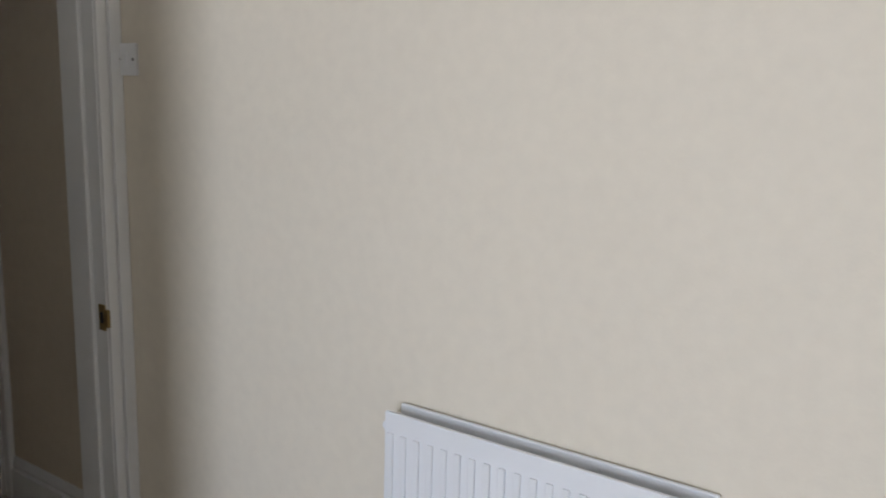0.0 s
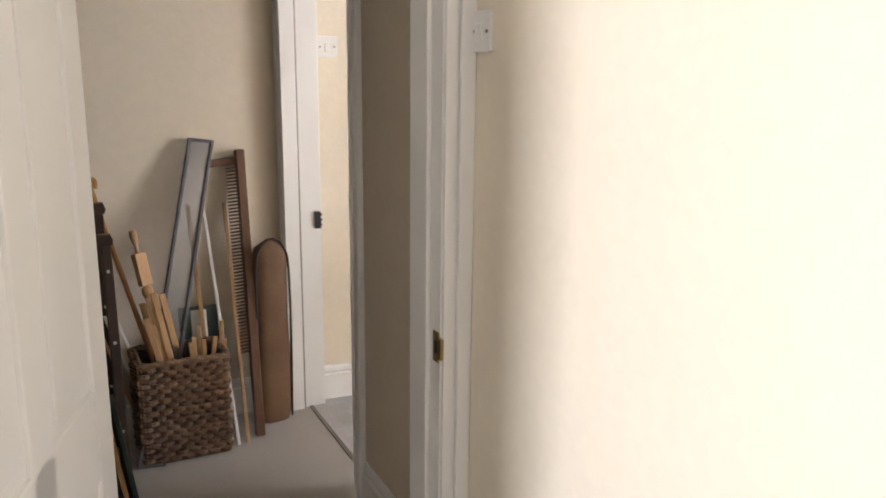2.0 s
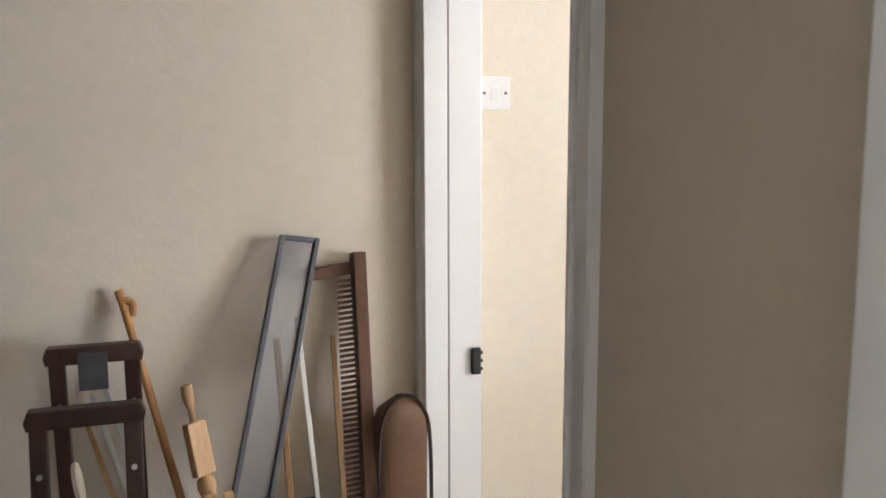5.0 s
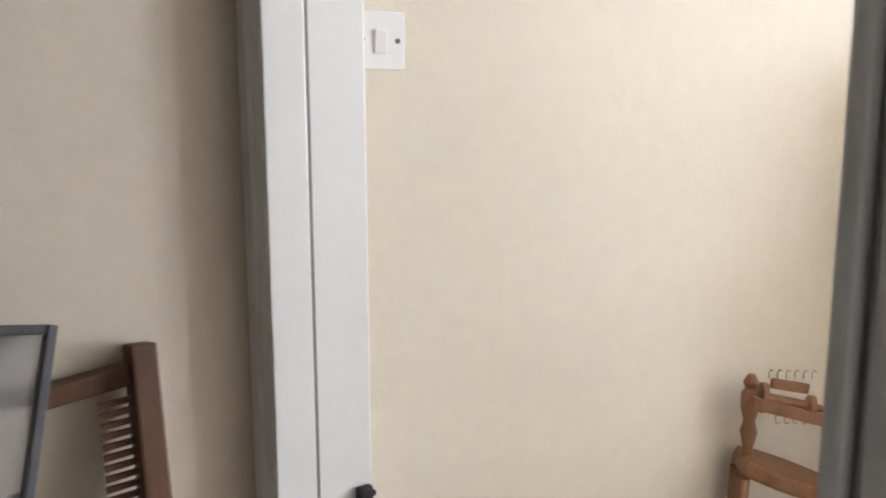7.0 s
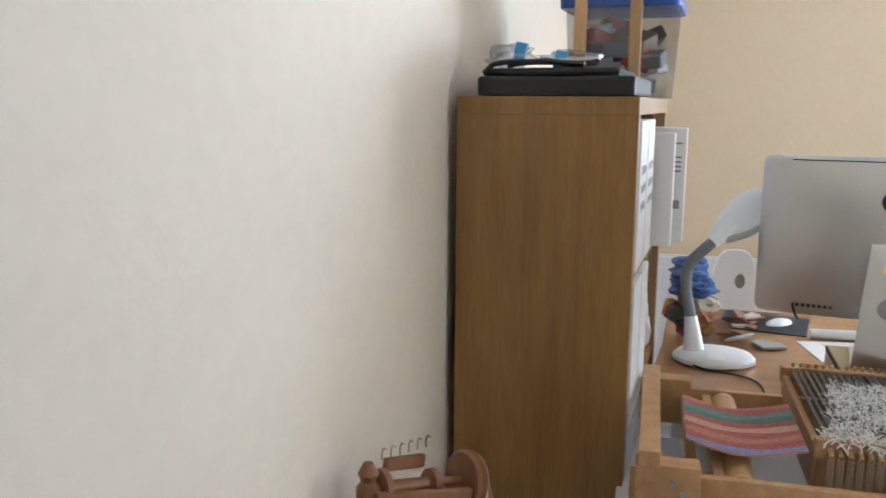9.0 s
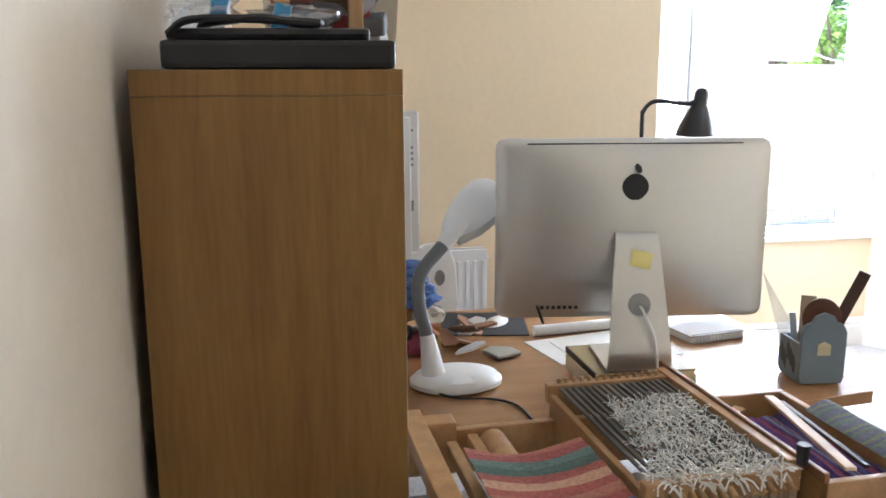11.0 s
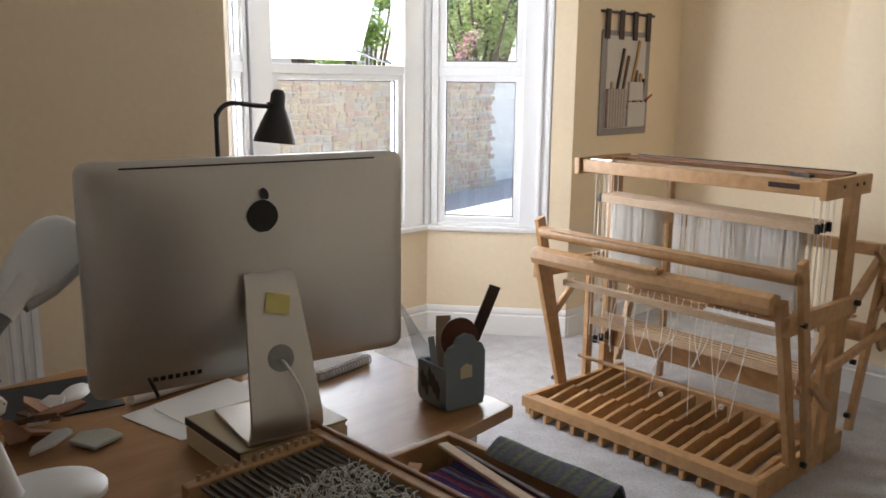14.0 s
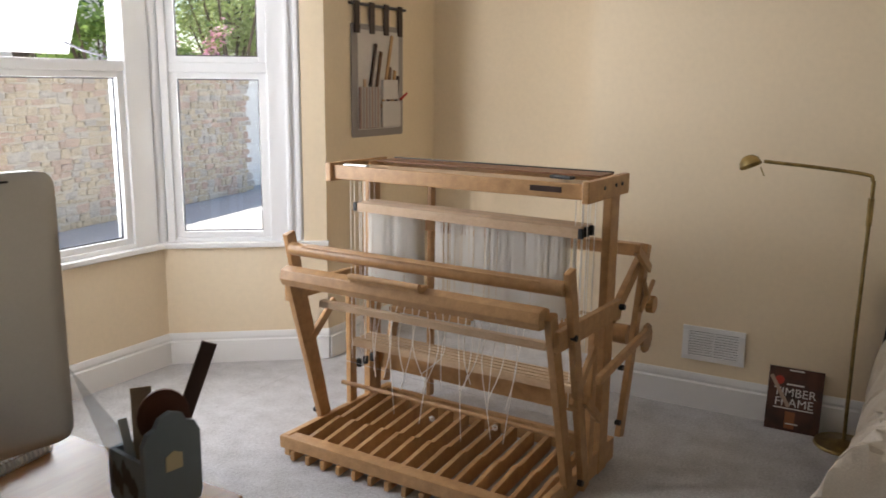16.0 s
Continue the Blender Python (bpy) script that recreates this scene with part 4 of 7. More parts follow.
for i, y in enumerate((0.055, 0.19)):
    bm = mesh()
    box(bm, -0.012, 0.012, -0.014, 0.014, 0.0, 0.62)
    ob = link("wooden_post", bm, PINE, 0.003)
    ob.matrix_world = BCASE @ Matrix.Translation((0.374, y, 1.47))
    tagged(ob, "slim pine upright standing on top of the bookcase", "post", "posts on the bookcase")

# ---- spinning wheel ----
WALNUT = material("mid_brown_turned_wood", (0.27, 0.125, 0.055), 0.45, tint=(0.2, 0.085, 0.035), scale=6, stretch=(5, 5, 2), grain=0.08, grain_scale=30)
THREAD = material("cream_thread", (0.70, 0.63, 0.50), 0.9, amount=0.1)
ang = math.degrees(math.atan2(1.39 - 1.53, 1.775 - 1.60))
t = thing("spinning_wheel", "mid-brown turned wooden spinning wheel standing by the wall", "spinning wheel", pose(1.60, 1.53, 0, 0, 0, ang))
# local x runs along the flyer
for nm, x, prof in (("maiden", 0.0, [(0.017, 0.675), (0.019, 0.70), (0.011, 0.74), (0.018, 0.775), (0.012, 0.80), (0.02, 0.83), (0.02, 0.86), (0.012, 0.872), (0.017, 0.885), (0.008, 0.902)]),
                    ("maiden", 0.235, [(0.017, 0.615), (0.022, 0.68), (0.02, 0.74), (0.024, 0.765), (0.018, 0.79), (0.014, 0.81), (0.006, 0.822)])):
    bm = mesh()
    lathe(bm, prof, 16, pose(x, 0, -0.012))
    part(nm, bm, WALNUT, t, "", 0, True)
bm = mesh()
sad = []
for i in range(13):
    f = i / 12
    sad.append((-0.025 + 0.41 * f, 0.045 + 0.018 * math.sin(f * 6.5)))
out = [(x, -w) for x, w in sad] + [(x, w) for x, w in reversed(sad)]
slab(bm, out, 0.0, 0.04, Matrix.Translation((0, 0, 0.672)) @ pose(0, 0, 0, 0, 19))
part("table", bm, WALNUT, t, "", 0.01)
bm = mesh()
bar(bm, (-0.006, -0.028, 0.838), (0.185, -0.028, 0.792), 0.014, 0.026)
part("mother_of_all", bm, WALNUT, t, "", 0.003)
bm = mesh()
bar(bm, (0.05, 0.03, 0.862), (0.13, 0.03, 0.85), 0.012, 0.022)
part("flyer_arm", bm, WALNUT, t, "", 0.003)
for k in range(6):
    for y, z in ((0.03, 0.886), (-0.028, 0.798)):
        bm = mesh()
        x = 0.045 + k * 0.018
        up = 1 if z > 0.85 else -1
        tube(bm, [(x, y, z - 0.014 * up), (x, y, z), (x + 0.004, y, z + 0.006 * up), (x + 0.009, y, z + 0.002 * up)], 0.0013, 5)
        part("flyer_hook", bm, BRASS, t)
fm = pose(-0.004, 0, 0.845, 0, 100.5)
bm = mesh()
lathe(bm, [(0.003, 0.02), (0.031, 0.022), (0.033, 0.032), (0.012, 0.036), (0.011, 0.12), (0.024, 0.125), (0.025, 0.135), (0.008, 0.14), (0.006, 0.20)], 20, fm)
part("bobbin", bm, WALNUT, t, "", 0, True)
bm = mesh()
lathe(bm, [(0.006, 0.195), (0.046, 0.196), (0.05, 0.203), (0.042, 0.208), (0.05, 0.214), (0.046, 0.222), (0.006, 0.223)], 24, fm)
part("whorl", bm, WALNUT, t, "", 0, True)
wm = pose(0.335, 0.06, 0.28, 90, 0, 18)
bm = mesh()
lathe(bm, [(0.215, -0.016), (0.255, -0.02), (0.262, -0.006), (0.256, 0.0), (0.262, 0.006), (0.255, 0.02), (0.215, 0.016), (0.21, 0.0)], 48, wm)
for f in [f for f in bm.faces if len(f.verts) > 10]:
    bm.faces.remove(f)
bmesh.ops.bridge_loops(bm, edges=[e for e in bm.edges if e.is_boundary])
part("drive_wheel", bm, PINE, t, "pale wooden drive wheel", 0, True)
bm = mesh()
lathe(bm, [(0.02, -0.03), (0.035, -0.02), (0.035, 0.02), (0.02, 0.03)], 20, wm)
part("hub", bm, WALNUT, t, "", 0, True)
for k in range(8):
    a = k * math.pi / 4
    bm = mesh()
    rod(bm, wm @ Vector((0.03 * math.cos(a), 0.03 * math.sin(a), 0)), wm @ Vector((0.215 * math.cos(a), 0.215 * math.sin(a), 0)), 0.009, 0.007)
    part("spoke", bm, WALNUT, t, "", 0, True)
for x, y, dx, dy in ((-0.01, 0.03, -0.02, -0.02), (-0.02, -0.04, -0.06, -0.12), (0.28, -0.05, 0.10, -0.1), (0.28, 0.06, 0.1, 0.05)):
    bm = mesh()
    rod(bm, (x, y, 0.668 - x * 0.345), (x + dx, y + dy, 0.0), 0.016, 0.012)
    part("leg", bm, WALNUT, t, "", 0, True)
bm = mesh()
tube(bm, [(0.215, 0.05, 0.805), (0.36, 0.09, 0.50)], 0.0025, 6)
tube(bm, [(0.21, -0.045, 0.80), (0.2, -0.06, 0.3)], 0.0022, 6)
part("drive_band", bm, THREAD, t, "cream drive cord")
bm = mesh()
lathe(bm, [(0.011, -0.016), (0.030, -0.018), (0.041, -0.010), (0.043, 0.0), (0.041, 0.010), (0.030, 0.018), (0.011, 0.016)], 28, pose(0.315, 0.055, 0.640, 74, 0, 120))
part("tension_knob", bm, PINE, t, "pale turned wooden knob", 0, True)
# dark disc through the knob, coloured as the shade of its hole
bm = mesh()
lathe(bm, [(0.001, -0.0172), (0.0115, -0.0172), (0.0115, 0.0172), (0.001, 0.0172)], 16, pose(0.315, 0.055, 0.640, 74, 0, 120))
part("knob_hole", bm, WALNUT, t, "dark disc painted as the shade in the hole of the knob")
bm = mesh()
tube(bm, curve([(0.235, -0.03, 0.74), (0.25, -0.035, 0.72), (0.225, -0.035, 0.70), (0.25, -0.035, 0.69), (0.25, -0.035, 0.45)], 5), 0.0035, 6)
part("thread", bm, THREAD, t, "knotted cream thread")

# ---- desk ----
t = thing("desk", "beech-laminate desk with straight edges, cluttered with papers", "desk", pose(2.50, -0.02, 0))
bm = mesh()
slab(bm, [(0.035, 0.0), (0.95, -0.02), (0.95, 1.06), (0.44, 1.085), (0.02, 1.13), (0.0, 0.7), (0.0, 0.36)], 0.71, 0.74)
part("desktop", bm, DESKTOP, t, "", 0.003)
PALE = material("pale_grey_metal", (0.55, 0.54, 0.52), 0.4, amount=0.05)
for x, y in ((0.10, 0.10), (0.86, 0.10), (0.10, 1.03), (0.86, 1.0)):
    bm = mesh()
    box(bm, x - 0.025, x + 0.025, y - 0.025, y + 0.025, 0.0, 0.71)
    part("leg", bm, PALE, t, "pale metal leg", 0.004)
bm = mesh()
box(bm, 0.83, 0.845, 0.13, 1.02, 0.3, 0.71)
part("modesty_panel", bm, DESKTOP, t)

# ---- computer ----
MACX, MACY = 2.747, 0.512
mang = math.degrees(math.atan2(0.824 - 0.196, 2.803 - 2.686)) - 90
# local x: across, towards the walker's left; local y: towards the walker (the back)
mm = pose(MACX, MACY, 0, 0, 0, 0) @ pose(0, 0, 0, 0, 0, 90 + mang)
t = thing("box_stack", "cream cardboard box under a thin book, used as a monitor riser", "box", pose(2.742, 0.505, 0.74, 0, 0, 88))
bm = mesh()
box(bm, -0.125, 0.125, -0.105, 0.105, 0.0005, 0.040)
part("box", bm, material("cream_card", (0.60, 0.50, 0.34), 0.6, amount=0.1, scale=5), t, "", 0.002)
bm = mesh()
box(bm, -0.118, 0.118, -0.108, 0.108, 0.0405, 0.0505)
part("page_block", bm, material("aged_pages", (0.62, 0.55, 0.42), 0.8, amount=0.15, scale=30, stretch=(1, 1, 20)), t)
bm = mesh()
box(bm, -0.121, 0.121, -0.111, 0.111, 0.051, 0.0565)
part("cover", bm, material("olive_cover", (0.33, 0.26, 0.12), 0.4, amount=0.2, scale=8), t, "olive brown cover", 0.0015)
bm = mesh()
box(bm, 0.1215, 0.1235, -0.111, 0.111, 0.0408, 0.0563)
part("spine", bm, PIPING, t, "dark book spine")

t = thing("desktop_computer", "silver aluminium all-in-one desktop computer seen from behind", "computer", mm @ Matrix.Translation((0, 0, 0.797)))
bm = mesh()
hw, z0, z1, nn, rr = 0.320, 0.104, 0.530, 20, 0.025
grid = []
for j in range(nn + 1):
    row = []
    for i in range(nn + 1):
        u, v = -1 + 2 * i / nn, -1 + 2 * j / nn
        su = math.copysign(1 - (1 - abs(u)) ** 1.5, u)
        sv = math.copysign(1 - (1 - abs(v)) ** 1.5, v)
        x, zz = su * hw, (z0 + z1) / 2 + sv * (z1 - z0) / 2
        ex, ez = hw - abs(x), (z1 - z0) / 2 - abs(sv) * (z1 - z0) / 2
        if ex < rr and ez < rr:
            dx, dz = rr - ex, rr - ez
            k = max(dx, dz) / max(1e-6, math.hypot(dx, dz))
            x = math.copysign(hw - rr + dx * k, x)
            zz = (z0 + z1) / 2 + math.copysign((z1 - z0) / 2 - rr + dz * k, sv)
        bul = 0.036 * (1 - abs(su) ** 2.6) * (1 - abs(sv) ** 2.6)
        row.append(bm.verts.new((x, 0.012 + bul + 0.004 * min(1, min(ex, ez) / 0.006), zz)))
    grid.append(row)
for j in range(nn):
    for i in range(nn):
        bm.faces.new((grid[j][i], grid[j][i + 1], grid[j + 1][i + 1], grid[j + 1][i]))
bo = [e for e in bm.edges if e.is_boundary]
ret = bmesh.ops.extrude_edge_only(bm, edges=bo)
ev = [g for g in ret["geom"] if isinstance(g, bmesh.types.BMVert)]
bmesh.ops.translate(bm, verts=ev, vec=(0, -0.022, 0))
bmesh.ops.contextual_create(bm, geom=[e for e in bm.edges if e.is_boundary])
part("housing", bm, ALU, t, "", 0, True)
bm = mesh()
slab(bm, rounded(2 * hw - 0.012, z1 - z0 - 0.012, 0.022), 0, 0.003, Matrix.Translation((0, -0.0105, (z0 + z1) / 2)) @ pose(0, 0, 0, 90))
part("screen", bm, BLACK, t, "dark glass screen")
bm = mesh()
box(bm, -0.25, 0.25, 0.0165, 0.0215, 0.5165, 0.5195)
part("vent_slot", bm, BLACK, t, "thin dark vent slot")
bm = mesh()
slab(bm, [(0.029 * math.cos(a) * (1 + 0.06 * math.cos(2 * a)), 0.031 * math.sin(a)) for a in (2 * math.pi * k / 28 for k in range(28))], 0, 0.002, Matrix.Translation((0.004, 0.0495, 0.421)) @ pose(0, 0, 0, 90))
part("badge", bm, BLACK, t, "plain dark round badge")
bm = mesh()
slab(bm, [(0.007 * math.cos(a), 0.012 * math.sin(a)) for a in (2 * math.pi * k / 12 for k in range(12))], 0, 0.002, Matrix.Translation((-0.002, 0.0475, 0.463)) @ pose(0, 0, 0, 90, 0, 0) @ pose(0, 0, 0, 0, 0, -25))
part("badge_leaf", bm, BLACK, t)
for k in range(7):
    bm = mesh()
    x = 0.13 + k * 0.0135
    box(bm, x - 0.004, x + 0.004, 0.020, 0.028, 0.128, 0.136)
    part("port", bm, BLACK, t, "small dark port")
bm = mesh()
tube(bm, curve([(0.222, 0.024, 0.134), (0.222, 0.040, 0.132), (0.218, 0.046, 0.120), (0.212, 0.040, 0.105), (0.206, 0.020, 0.092)], 5), 0.0035, 8)
part("data_cable", bm, BLACK, t, "short black cable in a port", 0, True)
# bent stand
bm = mesh()
prof = [(0.035, 0.316, 0.047), (0.064, 0.298, 0.050), (0.094, 0.19, 0.060), (0.124, 0.075, 0.069), (0.130, 0.035, 0.072), (0.122, 0.012, 0.073), (0.10, 0.004, 0.0735), (-0.075, 0.004, 0.0735)]
pf = curve([(0, y, z) for y, z, _ in prof], 6)
wl = curve([(w, 0, 0) for _, _, w in prof], 6)
prev = None
for i, (p, w) in enumerate(zip(pf, wl)):
    d = (pf[min(i + 1, len(pf) - 1)] - pf[max(i - 1, 0)]).normalized()
    nrm = Vector((0, -d.z, d.y))
    ring = [bm.verts.new((sx * w.x, p.y + nrm.y * k, p.z + nrm.z * k)) for sx, k in ((-1, 0.004), (1, 0.004), (1, -0.004), (-1, -0.004))]
    if prev:
        for k in range(4):
            bm.faces.new((prev[k], prev[(k + 1) % 4], ring[(k + 1) % 4], ring[k]))
    else:
        bm.faces.new(ring)
    prev = ring
bm.faces.new(list(reversed(prev)))
st = part("stand", bm, ALU, t, "bent aluminium stand", 0.0, True)
bm = mesh()
lathe(bm, [(0.001, 0), (0.026, 0), (0.026, 0.002), (0.001, 0.002)], 28, Matrix.Translation((0, 0.1065, 0.158)) @ pose(0, 0, 0, -76))
part("cable_hole", bm, material("grey_grommet", (0.30, 0.30, 0.29), 0.5, amount=0.05), st, "round grey cable opening")
bm = mesh()
tube(bm, curve([(0.0, 0.10, 0.155), (-0.006, 0.125, 0.145), (-0.028, 0.142, 0.09), (-0.036, 0.150, 0.02), (-0.037, 0.16, -0.02)], 6), 0.003, 8)
part("power_cable", bm, PLASTIC_W, t, "white power cable", 0, True)
bm = mesh()
note = Matrix.Translation((-0.006, 0.0835, 0.258)) @ pose(0, 0, 0, -75) @ pose(0, 0, 0, 0, 0, -14)
rows = []
for k in range(9):
    v = -0.019 + 0.038 * k / 8
    lift = 0.0012 + 0.010 * max(0.0, (0.35 - k / 8)) ** 1.5
    rows.append([bm.verts.new(note @ Vector((u, v, lift + d))) for d in (0.0, 0.0006) for u in (-0.024, 0.024)])
for p, r in zip(rows, rows[1:]):
    for i0, i1 in ((0, 1), (1, 3), (3, 2), (2, 0)):
        bm.faces.new((p[i0], p[i1], r[i1], r[i0]))
bm.faces.new([rows[0][k] for k in (0, 1, 3, 2)])
bm.faces.new([rows[-1][k] for k in (0, 1, 3, 2)])
ob = link("sticky_note", bm, material("yellow_note", (0.80, 0.71, 0.26), 0.7, amount=0.1, scale=14))
ob.matrix_world = mm @ Matrix.Translation((0, 0, 0.797))
tagged(ob, "small yellow sticky note on the computer stand", "sticky note")

# ---- lamps on the desk ----
t = thing("task_lamp", "white daylight task lamp with grey flexible neck on the desk", "desk lamp", pose(2.80, 0.925, 0.74))
bm = mesh()
lathe(bm, [(0.10, 0.0005), (0.112, 0.006), (0.112, 0.016), (0.10, 0.028), (0.05, 0.036), (0.001, 0.038)], 32)
for v in bm.verts:
    v.co.x *= 0.78
part("base", bm, PLASTIC_W, t, "", 0, True)
bm = mesh()
tube(bm, [(0.0, 0.055, 0.03), (0.005, 0.06, 0.07), (0.012, 0.068, 0.125)], 0.03, 14, 0.018)
part("neck_socket", bm, PLASTIC_W, t, "", 0, True)
bm = mesh()
np_ = curve([(0.012, 0.068, 0.122), (0.02, 0.085, 0.20), (0.03, 0.078, 0.27), (0.05, 0.018, 0.335)], 10)
tube(bm, np_, 0.0165, 12)
part("flexible_neck", bm, material("grey_rubber", (0.16, 0.17, 0.18), 0.55, amount=0.1), t, "grey ribbed flexible neck", 0, True)
bm = mesh()
vs = bmesh.ops.create_uvsphere(bm, u_segments=24, v_segments=12, radius=1.0)["verts"]
along = Vector((0.33, -0.76, 0.55)).normalized()
across = Vector((0.14, 0.52, 0.65))
across = (across - along * across.dot(along)).normalized()
across = (across * math.cos(math.radians(32)) + along.cross(across) * math.sin(math.radians(32))).normalized()
if across.x < 0:
    across = (across - 2 * across.x * Vector((1, 0, 0))).normalized()
across = (across - along * across.dot(along)).normalized()
facing = along.cross(across)
root = Vector((0.055, 0.011, 0.345))
for v in vs:
    w = 0.054 * (1 + 0.28 * v.co.y)
    v.co = root + along * (0.104 + 0.104 * v.co.y) + across * (v.co.x * w + 0.008) + facing * v.co.z * 0.019
part("head", bm, PLASTIC_W, t, "", 0, True)
bm = mesh()
tube(bm, [Vector((0.05, 0.020, 0.331)), root + along * 0.025, root + along * 0.06 + across * 0.006], 0.019, 12, 0.025)
part("head_joint", bm, PLASTIC_W, t, "", 0, True)
bm = mesh()
tube(bm, [root + along * 0.02 - across * 0.022, root + along * 0.075 - across * 0.040, root + along * 0.14 - across * 0.046], 0.011, 12)
part("light_cover", bm, material("lamp_grey_plastic", (0.42, 0.41, 0.38), 0.4, amount=0.06), t, "grey light cover under the head", 0, True)
bm = mesh()
tube(bm, curve([(-0.07, 0.06, 0.008), (-0.10, 0.02, 0.004), (-0.12, -0.05, 0.004), (-0.17, -0.10, 0.004), (-0.27, -0.11, 0.003)], 6), 0.003, 6)
part("cable", bm, BLACK, t, "thin black cable", 0, True)

t = thing("reading_lamp", "black metal standing reading lamp with bell shade and bent arm", "floor lamp", pose(3.98, -0.10, 0))
bm = mesh()
lathe(bm, [(0.115, 0.0005), (0.12, 0.008), (0.115, 0.02), (0.025, 0.028), (0.001, 0.03)], 32)
part("base", bm, BLACK, t, "", 0, True)
bm = mesh()
tube(bm, curve([(0, 0, 0.02), (0, 0, 0.6), (0, 0, 1.28), (0, -0.003, 1.345), (-0.005, -0.03, 1.38), (-0.012, -0.07, 1.388), (-0.022, -0.14, 1.380), (-0.03, -0.20, 1.376)], 8), 0.0085, 12)
part("arm", bm, BLACK, t, "", 0, True)
bm = mesh()
rod(bm, (-0.03, -0.19, 1.376), (-0.032, -0.215, 1.376), 0.016, seg=14)
part("joint", bm, BLACK, t, "", 0.002, True)
bm = mesh()
lathe(bm, [(0.004, 0.066), (0.018, 0.062), (0.027, 0.046), (0.028, 0.0), (0.036, -0.012), (0.056, -0.06), (0.074, -0.112), (0.076, -0.128), (0.073, -0.128), (0.053, -0.06), (0.03, -0.012), (0.001, -0.006)], 32, Matrix.Translation((-0.035, -0.225, 1.372)) @ pose(0, 0, 0, 7))
part("shade", bm, BLACK, t, "", 0, True)

# ---- small things on the desk ----
bm = mesh()
slab(bm, rounded(0.24, 0.27, 0.008), 0.0005, 0.004)
ob = link("mouse_mat", bm, material("black_rubber_mat", (0.014, 0.014, 0.016), 0.8, amount=0.2))
ob.matrix_world = pose(3.28, 0.735, 0.74, 0, 0, -12)
tagged(ob, "plain black mouse mat on the desk", "mouse mat")
bm = mesh()
vs = bmesh.ops.create_uvsphere(bm, u_segments=20, v_segments=10, radius=1.0)["verts"]
for v in vs:
    v.co = Vector((v.co.x * 0.030, v.co.y * 0.057, max(0.0, v.co.z) * 0.017))
ob = link("computer_mouse", bm, PLASTIC_W, 0, True)
ob.matrix_world = pose(3.27, 0.69, 0.745, 0, 0, 48)
tagged(ob, "smooth white computer mouse on a black mat", "mouse")
for i, (x, y, r) in enumerate(((3.0, 0.50, 10), (2.97, 0.44, 4))):
    bm = mesh()
    slab(bm, [(-0.105, -0.148), (0.105, -0.148), (0.105, 0.148), (-0.105, 0.148)], 0.0006 + 0.002 * i, 0.0022 + 0.002 * i)
    ob = link("sheet_of_paper", bm, PAPER)
    ob.matrix_world = pose(x, y, 0.74, 0, 0, r)
    tagged(ob, "loose white sheet of paper under the computer", "paper", "papers")
bm = mesh()
rod(bm, (-0.15, 0, 0.016), (0.15, 0, 0.016), 0.0155, seg=18)
ob = link("paper_roll", bm, PAPER, 0.001, True)
ob.matrix_world = pose(3.14, 0.47, 0.74, 0, 0, 95)
tagged(ob, "rolled white sheet of drawing paper on the desk", "paper roll")
t = thing("spiral_notebook", "thick spiral-bound notebook with grey cover on the desk", "notebook", pose(3.032, 0.135, 0.74, 0, 0, 8))
bm = mesh()
box(bm, -0.06, 0.06, -0.09, 0.09, 0.0005, 0.018)
part("page_block", bm, PAPER, t, "", 0.002)
bm = mesh()
box(bm, -0.062, 0.062, -0.092, 0.092, 0.0185, 0.021)
part("cover", bm, material("tan_cover", (0.24, 0.18, 0.13), 0.6, amount=0.2, scale=30), t, "patterned brown cover")
for k in range(16):
    bm = mesh()
    tube(bm, [(-0.062 + 0.0125 * math.cos(a), -0.08 + k * 0.0107, 0.0135 + 0.0125 * math.sin(a)) for a in (0.4 * q for q in range(15))], 0.0014, 5)
    part("wire_ring", bm, STEEL, t)
# pen holder
t = thing("pen_holder", "grey-blue painted wooden caddy holding tools and rulers", "pen holder", pose(2.652, 0.068, 0.74, 0, 0, -9))
GB = material("grey_blue_paint", (0.15, 0.19, 0.22), 0.55, amount=0.25, scale=14)
bm = mesh()
slab(bm, [(-0.05, 0.004), (0.05, 0.004), (0.055, 0.02), (0.055, 0.13), (0.045, 0.15), (0.03, 0.155), (0.022, 0.17), (0.0, 0.178), (-0.022, 0.17), (-0.03, 0.155), (-0.045, 0.15), (-0.055, 0.13), (-0.055, 0.02)], -0.006, 0.006, Matrix.Translation((-0.052, 0, 0)) @ pose(0, 0, 0, 90, 0, 90))
part("back_board", bm, GB, t, "", 0.002)
bm = mesh()
slab(bm, [(-0.05, 0.004), (0.05, 0.004), (0.055, 0.02), (0.055, 0.10), (-0.055, 0.10), (-0.055, 0.02)], -0.005, 0.005, Matrix.Translation((0.05, 0, 0)) @ pose(0, 0, 0, 90, 0, 90))
part("front_board", bm, GB, t, "", 0.002)
for y in (-0.05, 0.05):
    bm = mesh()
    slab(bm, [(-0.045, 0.004), (0.044, 0.004), (0.044, 0.10), (-0.045, 0.10)], -0.004, 0.004, Matrix.Translation((0, y, 0)) @ pose(0, 0, 0, 90))
    part("side_board", bm, GB, t, "", 0.001)
bm = mesh()
box(bm, -0.045, 0.044, -0.046, 0.046, 0.0005, 0.008)
part("floor_board", bm, GB, t)
random.seed(5)
